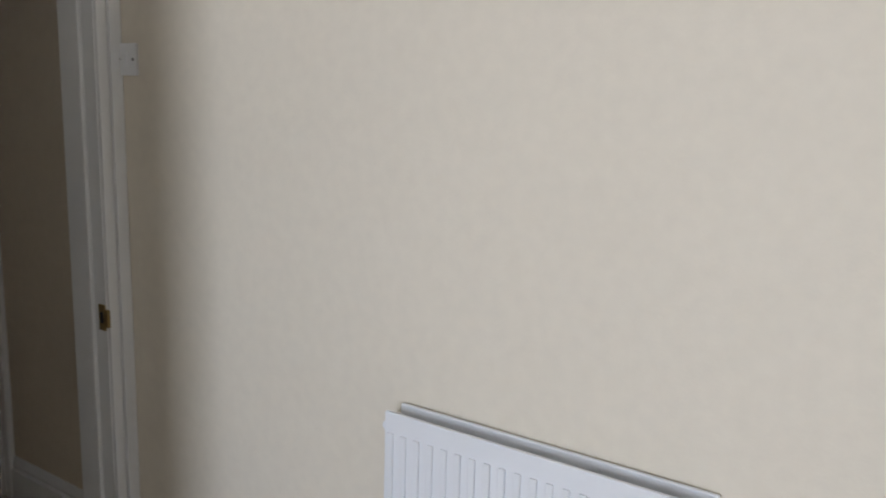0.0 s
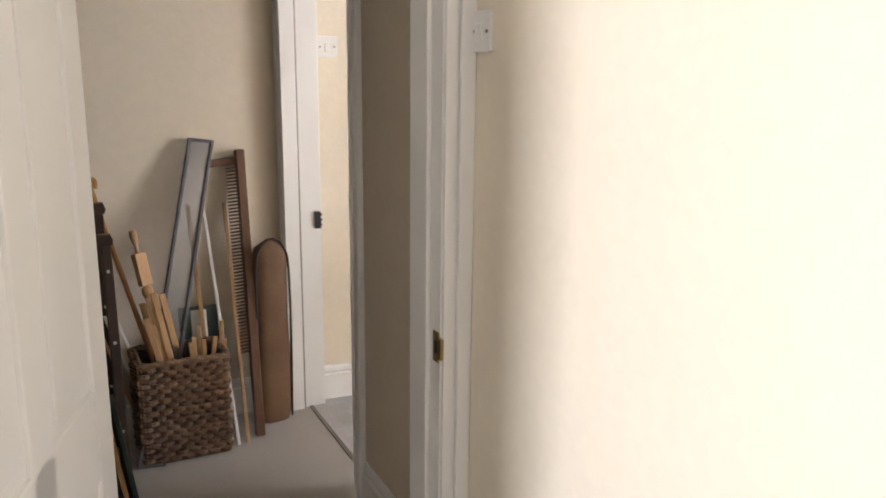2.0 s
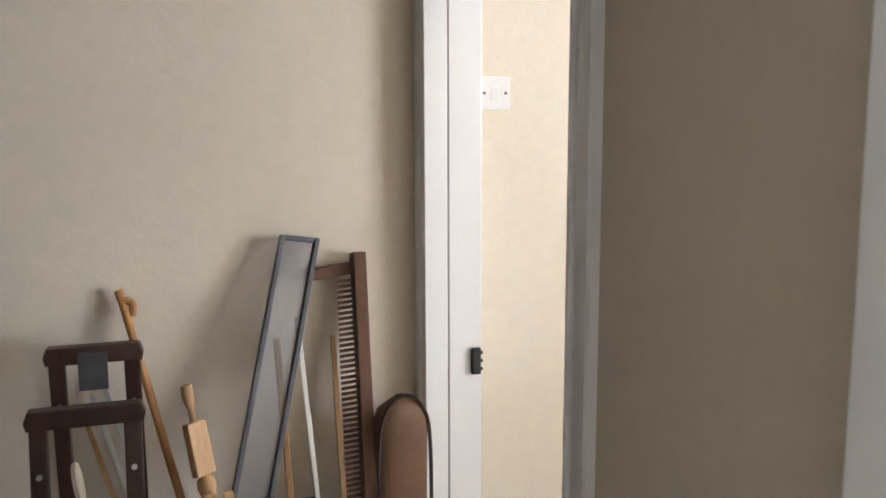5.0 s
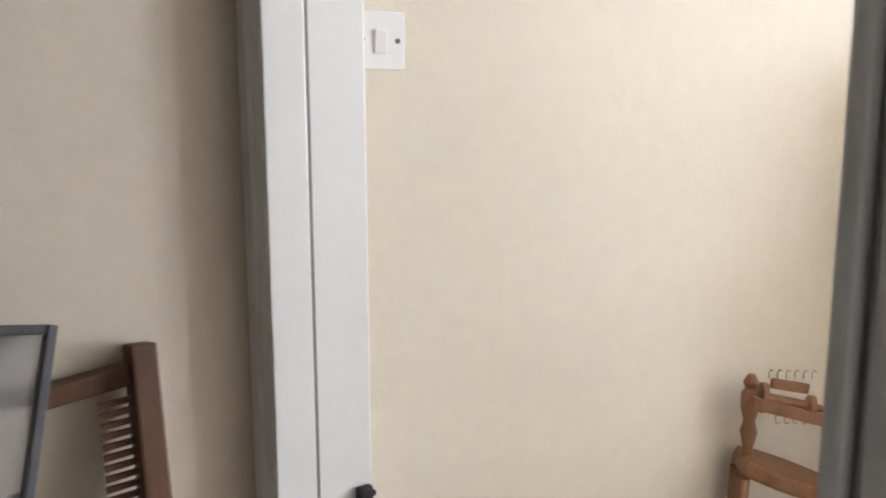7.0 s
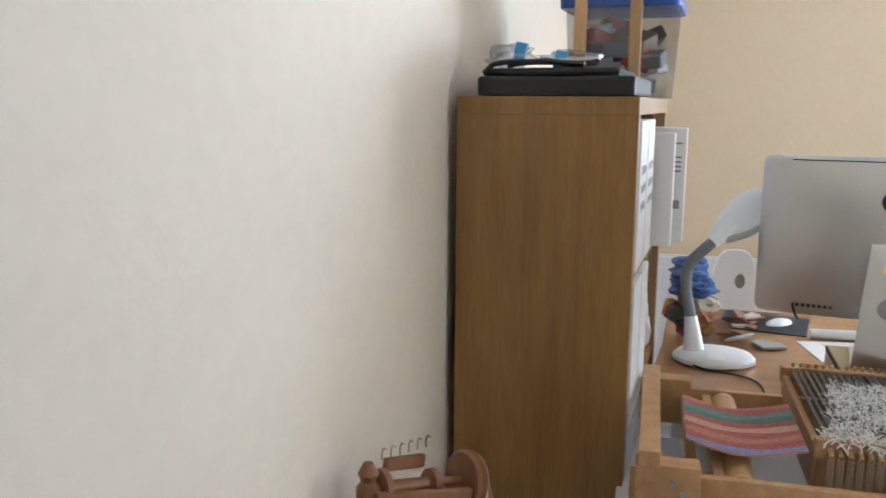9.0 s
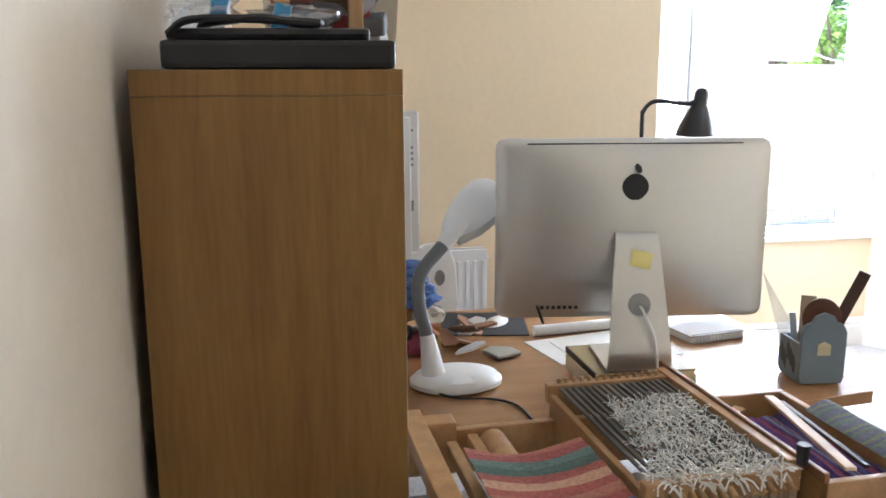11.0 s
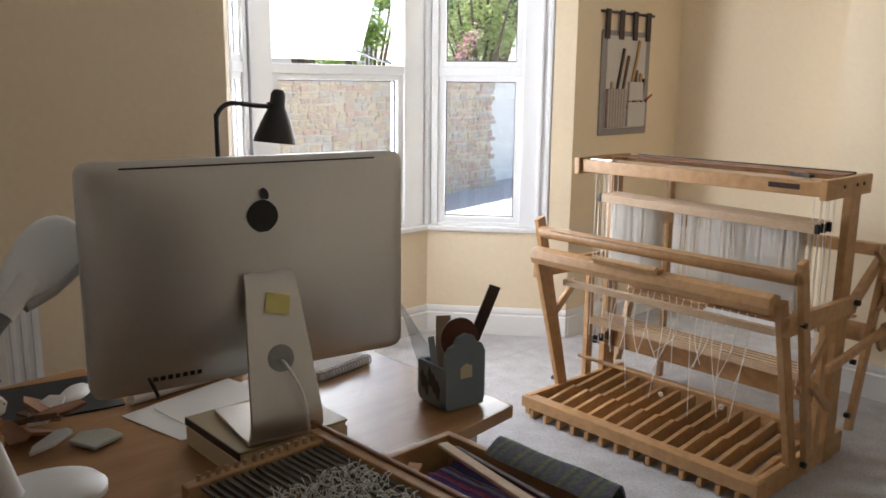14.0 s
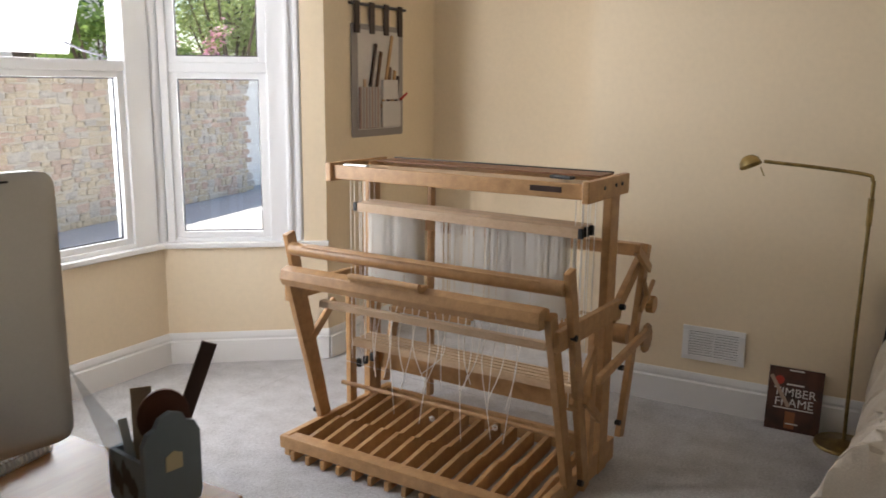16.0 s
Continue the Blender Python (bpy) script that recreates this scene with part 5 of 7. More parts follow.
for k in range(5):
    bm = mesh()
    x, z = -0.03 + k * 0.015, 0.02 + 0.012 * (k % 3)
    slab(bm, [(0, 0), (0.010, 0.006), (0.016, 0.03), (0.008, 0.05), (-0.004, 0.03)], 0, 0.001, Matrix.Translation((x, 0.0545, z)) @ pose(0, 0, 0, 90))
    part("painted_leaf", bm, BLACK, t, "black painted leaf silhouette")
bm = mesh()
slab(bm, [(-0.016, 0), (0.016, 0), (0.016, 0.026), (0, 0.034), (-0.016, 0.026)], 0, 0.0012, Matrix.Translation((-0.0592, 0.0, 0.075)) @ pose(0, 0, 0, 90, 0, -90))
part("painted_mark", bm, material("cream_motif", (0.55, 0.48, 0.3), 0.6, amount=0.1), t, "small cream painted motif")


def upright(name, label, cat, x, y, outline, th, tilt, mat, z=0.012):
    """Flat tool of the given outline (across, up) standing in the caddy."""
    bm = mesh()
    slab(bm, outline, -th / 2, th / 2, pose(0, 0, 0, 90, 0, 90))
    ob = link(name, bm, mat, 0.0008)
    ob.matrix_world = pose(2.652, 0.068, 0.74 + z, 0, 0, -9) @ pose(x, y, 0, tilt[0], tilt[1], -26)
    return tagged(ob, label, cat, "tools in the caddy")


def strip(w, h):
    return [(-w / 2, 0), (w / 2, 0), (w / 2, h), (-w / 2, h)]


paddle = [(-0.018, 0), (0.018, 0)] + [(0.044 * math.cos(a), 0.142 + 0.050 * math.sin(a)) for a in (math.pi * (-0.36 + 1.72 * k / 18) for k in range(19))]
upright("leather_paddle", "round dark brown leather paddle standing in the caddy", "paddle", -0.01, -0.004, paddle, 0.008, (4, 0), material("brown_leather", (0.11, 0.040, 0.022), 0.5, amount=0.25, scale=14, bump=0.2, bump_scale=120))
upright("dark_ruler", "dark wooden ruler standing tilted in the caddy", "ruler", 0.012, -0.012, strip(0.027, 0.275), 0.006, (21, 0), DARKWOOD)
upright("set_square", "clear plastic set square standing in the caddy", "ruler", 0.022, 0.02, [(-0.022, 0), (0.022, 0), (0.026, 0.255), (-0.012, 0.12)], 0.002, (-16, 6), clear("clear_acrylic", (0.92, 0.95, 0.97), 0.2, 0.72))
upright("card_strip", "pale brown card standing in the caddy", "card", 0.03, 0.0, strip(0.035, 0.185), 0.002, (0, 3), material("pale_card", (0.34, 0.28, 0.19), 0.7, amount=0.1))
upright("craft_knife", "pale blue-grey craft knife standing in the caddy", "knife", 0.005, 0.028, strip(0.015, 0.15), 0.006, (-8, 2), material("blue_grey_handle", (0.40, 0.46, 0.50), 0.4, amount=0.1))
# scraps by the task lamp
random.seed(9)
TAN = material("tan_leather", (0.32, 0.15, 0.07), 0.6, tint=(0.2, 0.09, 0.04), scale=14)
for i in range(9):
    bm = mesh()
    n = 6
    slab(bm, [(random.uniform(0.035, 0.065) * math.cos(2 * math.pi * k / n), random.uniform(0.022, 0.042) * math.sin(2 * math.pi * k / n)) for k in range(n)], -0.003, 0.004)
    ob = link("leather_offcut", bm, (TAN, PAPER, TAN, LEATHER)[i % 4], 0.001)
    ob.matrix_world = pose(3.07 + random.uniform(-0.07, 0.07), 0.855 + random.uniform(-0.05, 0.04), 0.752 + 0.008 * i, random.uniform(-24, 24), random.uniform(-24, 24), random.uniform(0, 360))
    tagged(ob, "small curled offcut of tan leather" if i % 4 != 1 else "small torn piece of white paper", "offcut", "offcuts")
bm = mesh()
slab(bm, [(-0.035, -0.018), (0.0, -0.03), (0.035, -0.012), (0.03, 0.02), (-0.02, 0.03)], 0.0006, 0.010)
ob = link("foil_packet", bm, material("silvery_foil", (0.45, 0.50, 0.50), 0.3, metal=0.6, amount=0.3, scale=30, bump=0.8, bump_scale=60), 0.003)
ob.matrix_world = pose(2.985, 0.757, 0.7435, 0, 0, 35) @ Matrix.Diagonal((1.35, 1.5, 1, 1))
tagged(ob, "small crinkled silvery foil packet on the desk", "packet")
t = thing("textile_bundle", "heap of folded blue denim and striped cloth on the desk", "textile heap", pose(3.10, 0.985, 0.74))
YARNS = [REDFAB, material("ochre_yarn", (0.45, 0.28, 0.08), 0.95, amount=0.3, scale=60, bump=0.6, bump_scale=150), material("maroon_yarn", (0.22, 0.04, 0.06), 0.95, amount=0.3, scale=60, bump=0.6, bump_scale=150), material("cream_yarn", (0.6, 0.53, 0.42), 0.95, amount=0.2, scale=60, bump=0.6, bump_scale=150), BLACK]
random.seed(44)
for k in range(13):
    bm = mesh()
    soft_lump(bm, (random.uniform(-0.07, 0.07), random.uniform(-0.05, 0.05), 0.032 + 0.034 * (k // 4)), (random.uniform(0.03, 0.05), random.uniform(0.03, 0.045), 0.03), k, 0.5, 2)
    part("skein", bm, YARNS[k % 5], t, "", 0, True)
for k in range(4):
    bm = mesh()
    soft_lump(bm, (random.uniform(-0.012, 0.012), random.uniform(-0.010, 0.010), 0.142 + 0.027 * k), (0.090 - 0.007 * k, 0.072 - 0.006 * k, 0.021), 20 + k, 0.28, 4)
    part("denim_fold", bm, BLUEFAB, t, "folded blue denim", 0, True)
# chair beyond the desk
t = thing("swivel_chair", "white moulded plastic chair with holed back behind the desk", "chair", pose(3.66, 0.80, 0, 0, 0, 0))
bm = mesh()
oo = [(0.17 * math.copysign(abs(math.cos(a)) ** 0.6, math.cos(a)), 0.24 * math.copysign(abs(math.sin(a)) ** 0.7, math.sin(a))) for a in (2 * math.pi * k / 32 for k in range(32))]
slab(bm, [(x * 0.5, y) for x, y in oo], -0.012, 0.012, Matrix.Translation((0.02, 0, 0.68)) @ pose(0, 0, 0, 90, 0, 90))
part("backrest", bm, PLASTIC_W, t, "", 0.005)
# no cut here: a grey oval plug carries the shade of the hand hole
bm = mesh()
slab(bm, [(0.018 * math.cos(a), 0.028 * math.sin(a)) for a in (2 * math.pi * k / 20 for k in range(20))], -0.014, 0.014, Matrix.Translation((0.02, -0.02, 0.80)) @ pose(0, 0, 0, 90, 0, 90))
part("hand_hole", bm, material("hole_shade_grey", (0.25, 0.24, 0.22), 0.7, amount=0.1), t, "oval grey plug painted as a shaded hand hole")
bm = mesh()
slab(bm, rounded(0.42, 0.42, 0.08), 0.43, 0.455, pose(-0.19, 0, 0))
part("seat", bm, PLASTIC_W, t, "", 0.006)
for sx in (-0.36, -0.02):
    for sy in (-0.17, 0.17):
        bm = mesh()
        rod(bm, (sx, sy, 0.43), (sx * 1.05, sy * 1.1, 0.0), 0.014)
        part("leg", bm, PALE, t)
for s in (-1, 1):
    bm = mesh()
    rod(bm, (0.0, s * 0.05, 0.44), (0.02, s * 0.05, 0.52), 0.012)
    part("back_support", bm, PALE, t)


# ---- floor loom ----
PALEWOOD = material("pale_birch", (0.60, 0.44, 0.29), 0.5, tint=(0.52, 0.36, 0.22), scale=5, stretch=(3, 6, 6), grain=0.06, grain_scale=30, random_tone=0.08)
LW = 1.105
loom = thing("floor_loom", "beech floor loom with rows of treadles, white cords and heddles", "loom", pose(3.615, -1.375, 0, 0, 0, 177.4))


def q(x, y, z):
    """x from the loom's treadle-side right post, y towards its back."""
    return Vector((LW - x, y, z))


def lbar(name, a, c, w, h, mat=None, label="", up=(0, 0, 1), bevel=0.004, parent=None):
    bm = mesh()
    bar(bm, q(*a), q(*c), w, h, up)
    return part(name, bm, mat or BEECH, parent or loom, label, bevel)


def lbolt(x, y, z, d=(1, 0, 0), r=0.011, l=0.02):
    bm = mesh()
    p = q(x, y, z)
    rod(bm, p, p + Vector(d) * l, r, seg=10)
    part("bolt", bm, BLACK, loom, "black plastic bolt knob")


for x in (0.012, LW - 0.012):
    lbar("base_rail", (x, 0.0, 0.05), (x, 0.70, 0.05), 0.026, 0.09)
lbar("front_rail", (-0.01, 0.015, 0.066), (LW + 0.01, 0.015, 0.066), 0.06, 0.05)
lbar("rear_rail", (0.03, 0.60, 0.27), (LW - 0.03, 0.60, 0.27), 0.022, 0.13)
lbar("rear_floor_rail", (0.03, 0.66, 0.05), (LW - 0.03, 0.66, 0.05), 0.025, 0.08)
# treadles
for i in range(14):
    x = 0.06 + i * (LW - 0.12) / 13
    bm = mesh()
    outline = [(-0.022, 0.003), (-0.022, 0.038), (0.055, 0.040), (0.07, 0.062), (0.27, 0.090), (0.285, 0.080), (0.545, 0.108), (0.555, 0.10), (0.555, 0.045), (0.1, 0.012)]
    p = q(x, 0, 0)
    slab(bm, outline, -0.0095, 0.0095, Matrix.Translation(p) @ pose(0, 0, 0, 90, 0, 90))
    part("treadle", bm, BEECH, loom, "", 0.002)
# side frames
for x, s in ((0.0, -1), (LW, 1)):
    o = 0.02 * s
    lbar("front_leg", (x, 0.245, 0.08), (x, 0.055, 0.74), 0.026, 0.055)
    lbar("middle_post", (x, 0.43, 0.08), (x, 0.43, 0.64), 0.024, 0.045)
    lbar("castle_post", (x + (0.012 if x < 0.1 else -0.006), 0.575, 0.0), (x + (0.012 if x < 0.1 else -0.006), 0.575, 1.135), 0.032, 0.085, None, "", (0, 1, 0))
    lbar("side_rail", (x + o, 0.06, 0.655), (x + o, 0.62, 0.645), 0.024, 0.07)
    lbar("beam_bracket", (x + 2 * o, 0.30, 0.06), (x + 2 * o, 0.10, 0.885), 0.024, 0.05)
    lbar("brace", (x + 1.6 * o, 0.18, 0.40), (x + 1.6 * o, 0.36, 0.56), 0.018, 0.035)
    lbar("back_arm", (x, 0.60, 0.60), (x, 0.92, 0.80), 0.026, 0.05)
    lbar("back_post", (x + o, 0.70, 0.10), (x + o, 0.91, 0.84), 0.024, 0.05)
    for y, z in ((0.58, 0.66), (0.14, 0.655), (0.60, 0.42), (0.60, 0.2), (0.25, 0.1)):
        lbolt(x + o * 1.9, y, z, (-s, 0, 0))
# beams at the front
bm = mesh()
slab(bm, [(-0.03, -0.040), (0.03, -0.042), (0.042, -0.015), (0.038, 0.018), (0.0, 0.032), (-0.036, 0.020), (-0.042, -0.015)], 0, LW - 0.02, Matrix.Translation(q(LW - 0.01, 0.032, 0.742)) @ pose(0, 0, 0, 90, 0, 90))
part("breast_beam", bm, BEECH, loom, "", 0.003)
bm = mesh()
rod(bm, q(-0.03, 0.095, 0.825), q(LW + 0.02, 0.095, 0.825), 0.026, seg=20)
part("cloth_beam", bm, BEECH, loom, "", 0.002, True)
lbar("beam_strip", (0.05, 0.072, 0.842), (LW - 0.05, 0.072, 0.842), 0.012, 0.008)
lbar("lease_board", (0.45, 0.005, 0.773), (0.75, 0.005, 0.773), 0.05, 0.022)
bm = mesh()
rod(bm, q(0.45, -0.02, 0.785), q(0.75, -0.02, 0.785), 0.012, seg=14)
part("lease_rod", bm, BEECH, loom, "", 0, True)
lbar("reed_bar", (0.06, 0.17, 0.60), (LW - 0.06, 0.17, 0.60), 0.03, 0.028, PALEWOOD, "pale bar under the breast beam")
# castle
lbar("castle_front_beam", (0.02, 0.34, 1.105), (LW + 0.0, 0.34, 1.105), 0.026, 0.055)
lbar("castle_back_beam", (0.02, 0.68, 1.105), (LW + 0.0, 0.68, 1.105), 0.026, 0.055)
for x in (0.006, LW + 0.014):
    lbar("castle_end", (x, 0.31, 1.105), (x, 0.70, 1.105), 0.026, 0.075)
    for y in (0.45, 0.56, 0.62):
        lbolt(x + (-0.013 if x < 0.1 else 0.013), y, 1.11, (1 if x < 0.1 else -1, 0, 0), 0.007, 0.004)
bm = mesh()
box(bm, 0.05, LW - 0.05, 0.55, 0.68, 1.134, 1.140)
part("castle_cover", bm, WALNUT, loom, "brown board on top of the castle", 0.001)
lbar("castle_edge", (0.05, 0.685, 1.14), (LW - 0.05, 0.685, 1.14), 0.012, 0.010, BLACK, "thin dark edging strip")
bm = mesh()
box(bm, 0.04, LW - 0.04, 0.40, 0.52, 1.118, 1.124)
part("jack_board", bm, PALEWOOD, loom, "pale board inside the castle", 0.001)
lbar("maker_plate", (0.10, 0.326, 1.108), (0.22, 0.326, 1.108), 0.002, 0.020, DARKWOOD, "dark stamped maker's mark")
lbar("castle_clip", (0.95, 0.36, 1.135), (1.07, 0.36, 1.135), 0.03, 0.008, STEEL, "grey metal clip plate")
lbar("castle_latch", (0.10, 0.42, 1.14), (0.19, 0.44, 1.14), 0.03, 0.012, BLACK, "black latch on the castle")
# shafts
for k in range(8):
    y = 0.37 + k * 0.016
    lbar("upper_shaft", (0.045, y, 0.955 + 0.002 * (k % 3)), (LW - 0.09, y, 0.965 + 0.002 * (k % 3)), 0.010, 0.036, PALEWOOD, "", (0, 0, 1), 0.001)
    lbar("lower_shaft", (0.05, y, 0.385 + 0.003 * (k % 2)), (LW - 0.06, y, 0.385 + 0.003 * (k % 2)), 0.010, 0.032, PALEWOOD, "", (0, 0, 1), 0.001)
for x, z in ((0.04, 0.955), (LW - 0.08, 0.965), (0.03, 0.42), (0.02, 0.30), (LW - 0.09, 0.30)):
    for k in range(3):
        lbar("shaft_clip", (x, 0.37 + k * 0.045, z - 0.018), (x, 0.37 + k * 0.045, z + 0.018), 0.02, 0.016, BLACK, "black shaft clip")
CORD = let_through(material("white_texsolv_cord", (0.88, 0.86, 0.82), 0.8, amount=0.08, scale=30), 0.5)
random.seed(21)
bm = mesh()
for x0, x1, n in ((0.10, 0.50, 340), (0.50, 0.66, 60), (0.76, 0.985, 230)):
    for i in range(n):
        x = x0 + (x1 - x0) * (i + random.uniform(-0.8, 0.8)) / n
        y = 0.37 + 0.016 * random.randrange(8)
        w = 0.0018
        a, c = q(x, y, random.uniform(0.615, 0.64)), q(x + random.uniform(-0.004, 0.004), y, 0.945)
        v = [bm.verts.new(a + Vector((-w, 0, 0))), bm.verts.new(a + Vector((w, 0, 0))), bm.verts.new(c + Vector((w, 0, 0))), bm.verts.new(c + Vector((-w, 0, 0)))]
        u = [bm.verts.new(p.co + Vector((0, 0.0015, 0))) for p in v]
        bm.faces.new(v)
        bm.faces.new(list(reversed(u)))
ob = part("heddle_curtain", bm, CORD, loom, "dense white cord heddles")
tagged(ob, kind="stuff")
# white cords at the castle posts and below
for x in (0.03, 0.05, 0.075, LW - 0.03, LW - 0.05, LW - 0.075, LW - 0.10):
    for y in (0.40, 0.47):
        bm = mesh()
        tube(bm, [q(x, y, 1.09), q(x, y, 0.30)], 0.0018, 5)
        part("shaft_cord", bm, CORD, loom)
for i in range(20):
    x = 0.22 + 0.035 * i
    z1 = random.uniform(0.11, 0.20) if i % 4 == 0 else random.uniform(0.25, 0.36)
    bm = mesh()
    tube(bm, curve([q(x, 0.32, 0.60), q(x + random.uniform(-0.03, 0.03), 0.30, 0.45), q(x + random.uniform(-0.07, 0.07), 0.28, z1)], 4), 0.0019, 5)
    part("tie_up_cord", bm, CORD, loom)
bm = mesh()
rod(bm, q(0.03, 0.33, 0.215), q(LW - 0.03, 0.33, 0.215), 0.009, seg=10)
part("lamm_rod", bm, BEECH, loom, "", 0, True)
bm = mesh()
rod(bm, q(0.02, 0.30, 0.30), q(LW - 0.0, 0.36, 0.30), 0.001, seg=6)
part("guide_wire", bm, STEEL, loom)
for x, z in ((0.32, 0.20), (0.6, 0.17)):
    bm = mesh()
    for k in range(5):
        a = k * 1.26
        tube(bm, [q(x + 0.012 * math.cos(a), 0.30, z + 0.012 * math.sin(a)), q(x - 0.012 * math.cos(a + 1), 0.295, z - 0.012 * math.sin(a + 1))], 0.0025, 5)
    part("cord_knot", bm, CORD, loom, "knotted white cord")
# back of the loom
lbar("back_beam", (0.0, 0.91, 0.815), (LW, 0.91, 0.815), 0.05, 0.05)
bm = mesh()
rod(bm, q(0.02, 0.86, 0.47), q(LW - 0.02, 0.86, 0.47), 0.04, seg=18)
part("warp_beam", bm, BEECH, loom, "", 0, True)
lbar("warp_stick", (0.06, 0.86, 0.53), (LW - 0.1, 0.86, 0.53), 0.03, 0.010, PALEWOOD)
lbar("hanging_block", (0.66, 0.62, 0.88), (0.86, 0.62, 0.88), 0.03, 0.055)
lbar("inner_post", (0.845, 0.66, 0.10), (0.845, 0.66, 1.08), 0.02, 0.035)
for k in range(5):
    lbar("lamm", (0.55, 0.50 + k * 0.02, 0.52 + 0.012 * k), (0.95, 0.50 + k * 0.02, 0.52 + 0.012 * k), 0.012, 0.022)
# ratchet and crank at the right side
for r, w, y, z in ((0.06, 0.014, 0.86, 0.47), (0.035, 0.03, 0.90, 0.60)):
    bm = mesh()
    n = 24
    slab(bm, [((r if k % 2 else r * 0.86) * math.cos(2 * math.pi * k / n), (r if k % 2 else r * 0.86) * math.sin(2 * math.pi * k / n)) for k in range(n)], -w / 2, w / 2, Matrix.Translation(q(-0.055, y, z)) @ pose(0, 0, 0, 0, 90))
    part("ratchet_wheel", bm, BEECH, loom)
for k in range(4):
    a = k * math.pi / 2 + 0.6
    bm = mesh()
    c0 = q(-0.045, 0.87, 0.64)
    rod(bm, c0, c0 + Vector((0.0, 0.085 * math.cos(a), 0.085 * math.sin(a))), 0.011, 0.009)
    part("winding_handle", bm, BEECH, loom, "", 0, True)
lbar("brake_lever", (-0.06, 0.34, 0.45), (-0.06, 0.84, 0.50), 0.02, 0.034)
lbar("pawl_arm", (-0.065, 0.36, 0.30), (-0.065, 0.22, 0.42), 0.018, 0.03)
lbar("rear_lever", (-0.05, 0.70, 0.86), (-0.03, 0.92, 0.74), 0.022, 0.035)

# ---- table loom in front of the desk ----
t = thing("side_table", "plain white side table carrying the table loom", "table", pose(2.27, 0.66, 0))
bm = mesh()
box(bm, -0.31, 0.22, -0.42, 0.50, 0.60, 0.625)
part("tabletop", bm, PLASTIC_W, t, "", 0.004)
for x in (-0.27, 0.18):
    for y in (-0.38, 0.46):
        bm = mesh()
        box(bm, x - 0.02, x + 0.02, y - 0.02, y + 0.02, 0, 0.60)
        part("leg", bm, PALE, t, "", 0.003)
REDSTRIPE = bpy.data.materials.new("striped_weave_red")


def striped(m, cols, period, axis, rough=0.9):
    """Woven stripes that run across one axis, with thread relief."""
    m.use_nodes = True
    nt = m.node_tree
    b0 = nt.nodes["Principled BSDF"]
    b0.inputs["Roughness"].default_value = rough
    co = nt.nodes.new("ShaderNodeTexCoord")
    sp = nt.nodes.new("ShaderNodeSeparateXYZ")
    nt.links.new(co.outputs["Object"], sp.inputs["Vector"])
    mu = nt.nodes.new("ShaderNodeMath")
    mu.operation = "MULTIPLY"
    mu.inputs[1].default_value = 1 / period
    nt.links.new(sp.outputs[axis], mu.inputs[0])
    fr = nt.nodes.new("ShaderNodeMath")
    fr.operation = "FRACT"
    nt.links.new(mu.outputs[0], fr.inputs[0])
    rp = nt.nodes.new("ShaderNodeValToRGB")
    rp.color_ramp.interpolation = "CONSTANT"
    els = rp.color_ramp.elements
    for i, c in enumerate(cols):
        e = els[i] if i < 2 else els.new(i / len(cols))
        e.position = i / len(cols)
        e.color = (*c, 1)
    nt.links.new(fr.outputs[0], rp.inputs["Fac"])
    nz = nt.nodes.new("ShaderNodeTexNoise")
    nz.inputs["Scale"].default_value = 140
    nt.links.new(co.outputs["Object"], nz.inputs["Vector"])
    mr = nt.nodes.new("ShaderNodeMapRange")
    mr.inputs["To Min"].default_value, mr.inputs["To Max"].default_value = 0.5, 1.45
    nt.links.new(nz.outputs["Fac"], mr.inputs["Value"])
    hs = nt.nodes.new("ShaderNodeHueSaturation")
    nt.links.new(rp.outputs["Color"], hs.inputs["Color"])
    nt.links.new(mr.outputs["Result"], hs.inputs["Value"])
    nt.links.new(hs.outputs["Color"], b0.inputs["Base Color"])
    bp = nt.nodes.new("ShaderNodeBump")
    bp.inputs["Strength"].default_value = 0.6
    bp.inputs["Distance"].default_value = 0.002
    nt.links.new(nz.outputs["Fac"], bp.inputs["Height"])
    nt.links.new(bp.outputs["Normal"], b0.inputs["Normal"])


striped(REDSTRIPE, [(0.36, 0.10, 0.08), (0.42, 0.17, 0.12), (0.36, 0.10, 0.08), (0.5, 0.3, 0.2), (0.34, 0.10, 0.08), (0.10, 0.16, 0.14), (0.14, 0.22, 0.2), (0.34, 0.10, 0.09), (0.42, 0.16, 0.12), (0.22, 0.22, 0.36)], 0.27, "X")
PURPLE = bpy.data.materials.new("striped_warp_purple")
striped(PURPLE, [(0.09, 0.04, 0.15), (0.30, 0.06, 0.12), (0.06, 0.07, 0.22), (0.16, 0.06, 0.22), (0.10, 0.10, 0.28), (0.32, 0.12, 0.10), (0.08, 0.05, 0.16), (0.20, 0.20, 0.32)], 0.06, "Y")
GREENP = bpy.data.materials.new("green_blue_plaid")
striped(GREENP, [(0.13, 0.16, 0.17), (0.15, 0.19, 0.14), (0.12, 0.13, 0.19), (0.19, 0.21, 0.13), (0.13, 0.15, 0.18), (0.15, 0.14, 0.20)], 0.05, "X")
GREYWARP = material("dark_grey_warp", (0.13, 0.125, 0.12), 0.8, amount=0.3, scale=30)
FLUFF = material("cream_fluff_yarn", (0.82, 0.80, 0.74), 0.95, amount=0.12, scale=40)
LEVER = material("tan_lever_cord", (0.42, 0.33, 0.24), 0.85, amount=0.25, scale=40)
tl = thing("table_loom", "beech table loom with striped cloth and a fringed warp", "loom", pose(2.08, 0.50, 0.625))


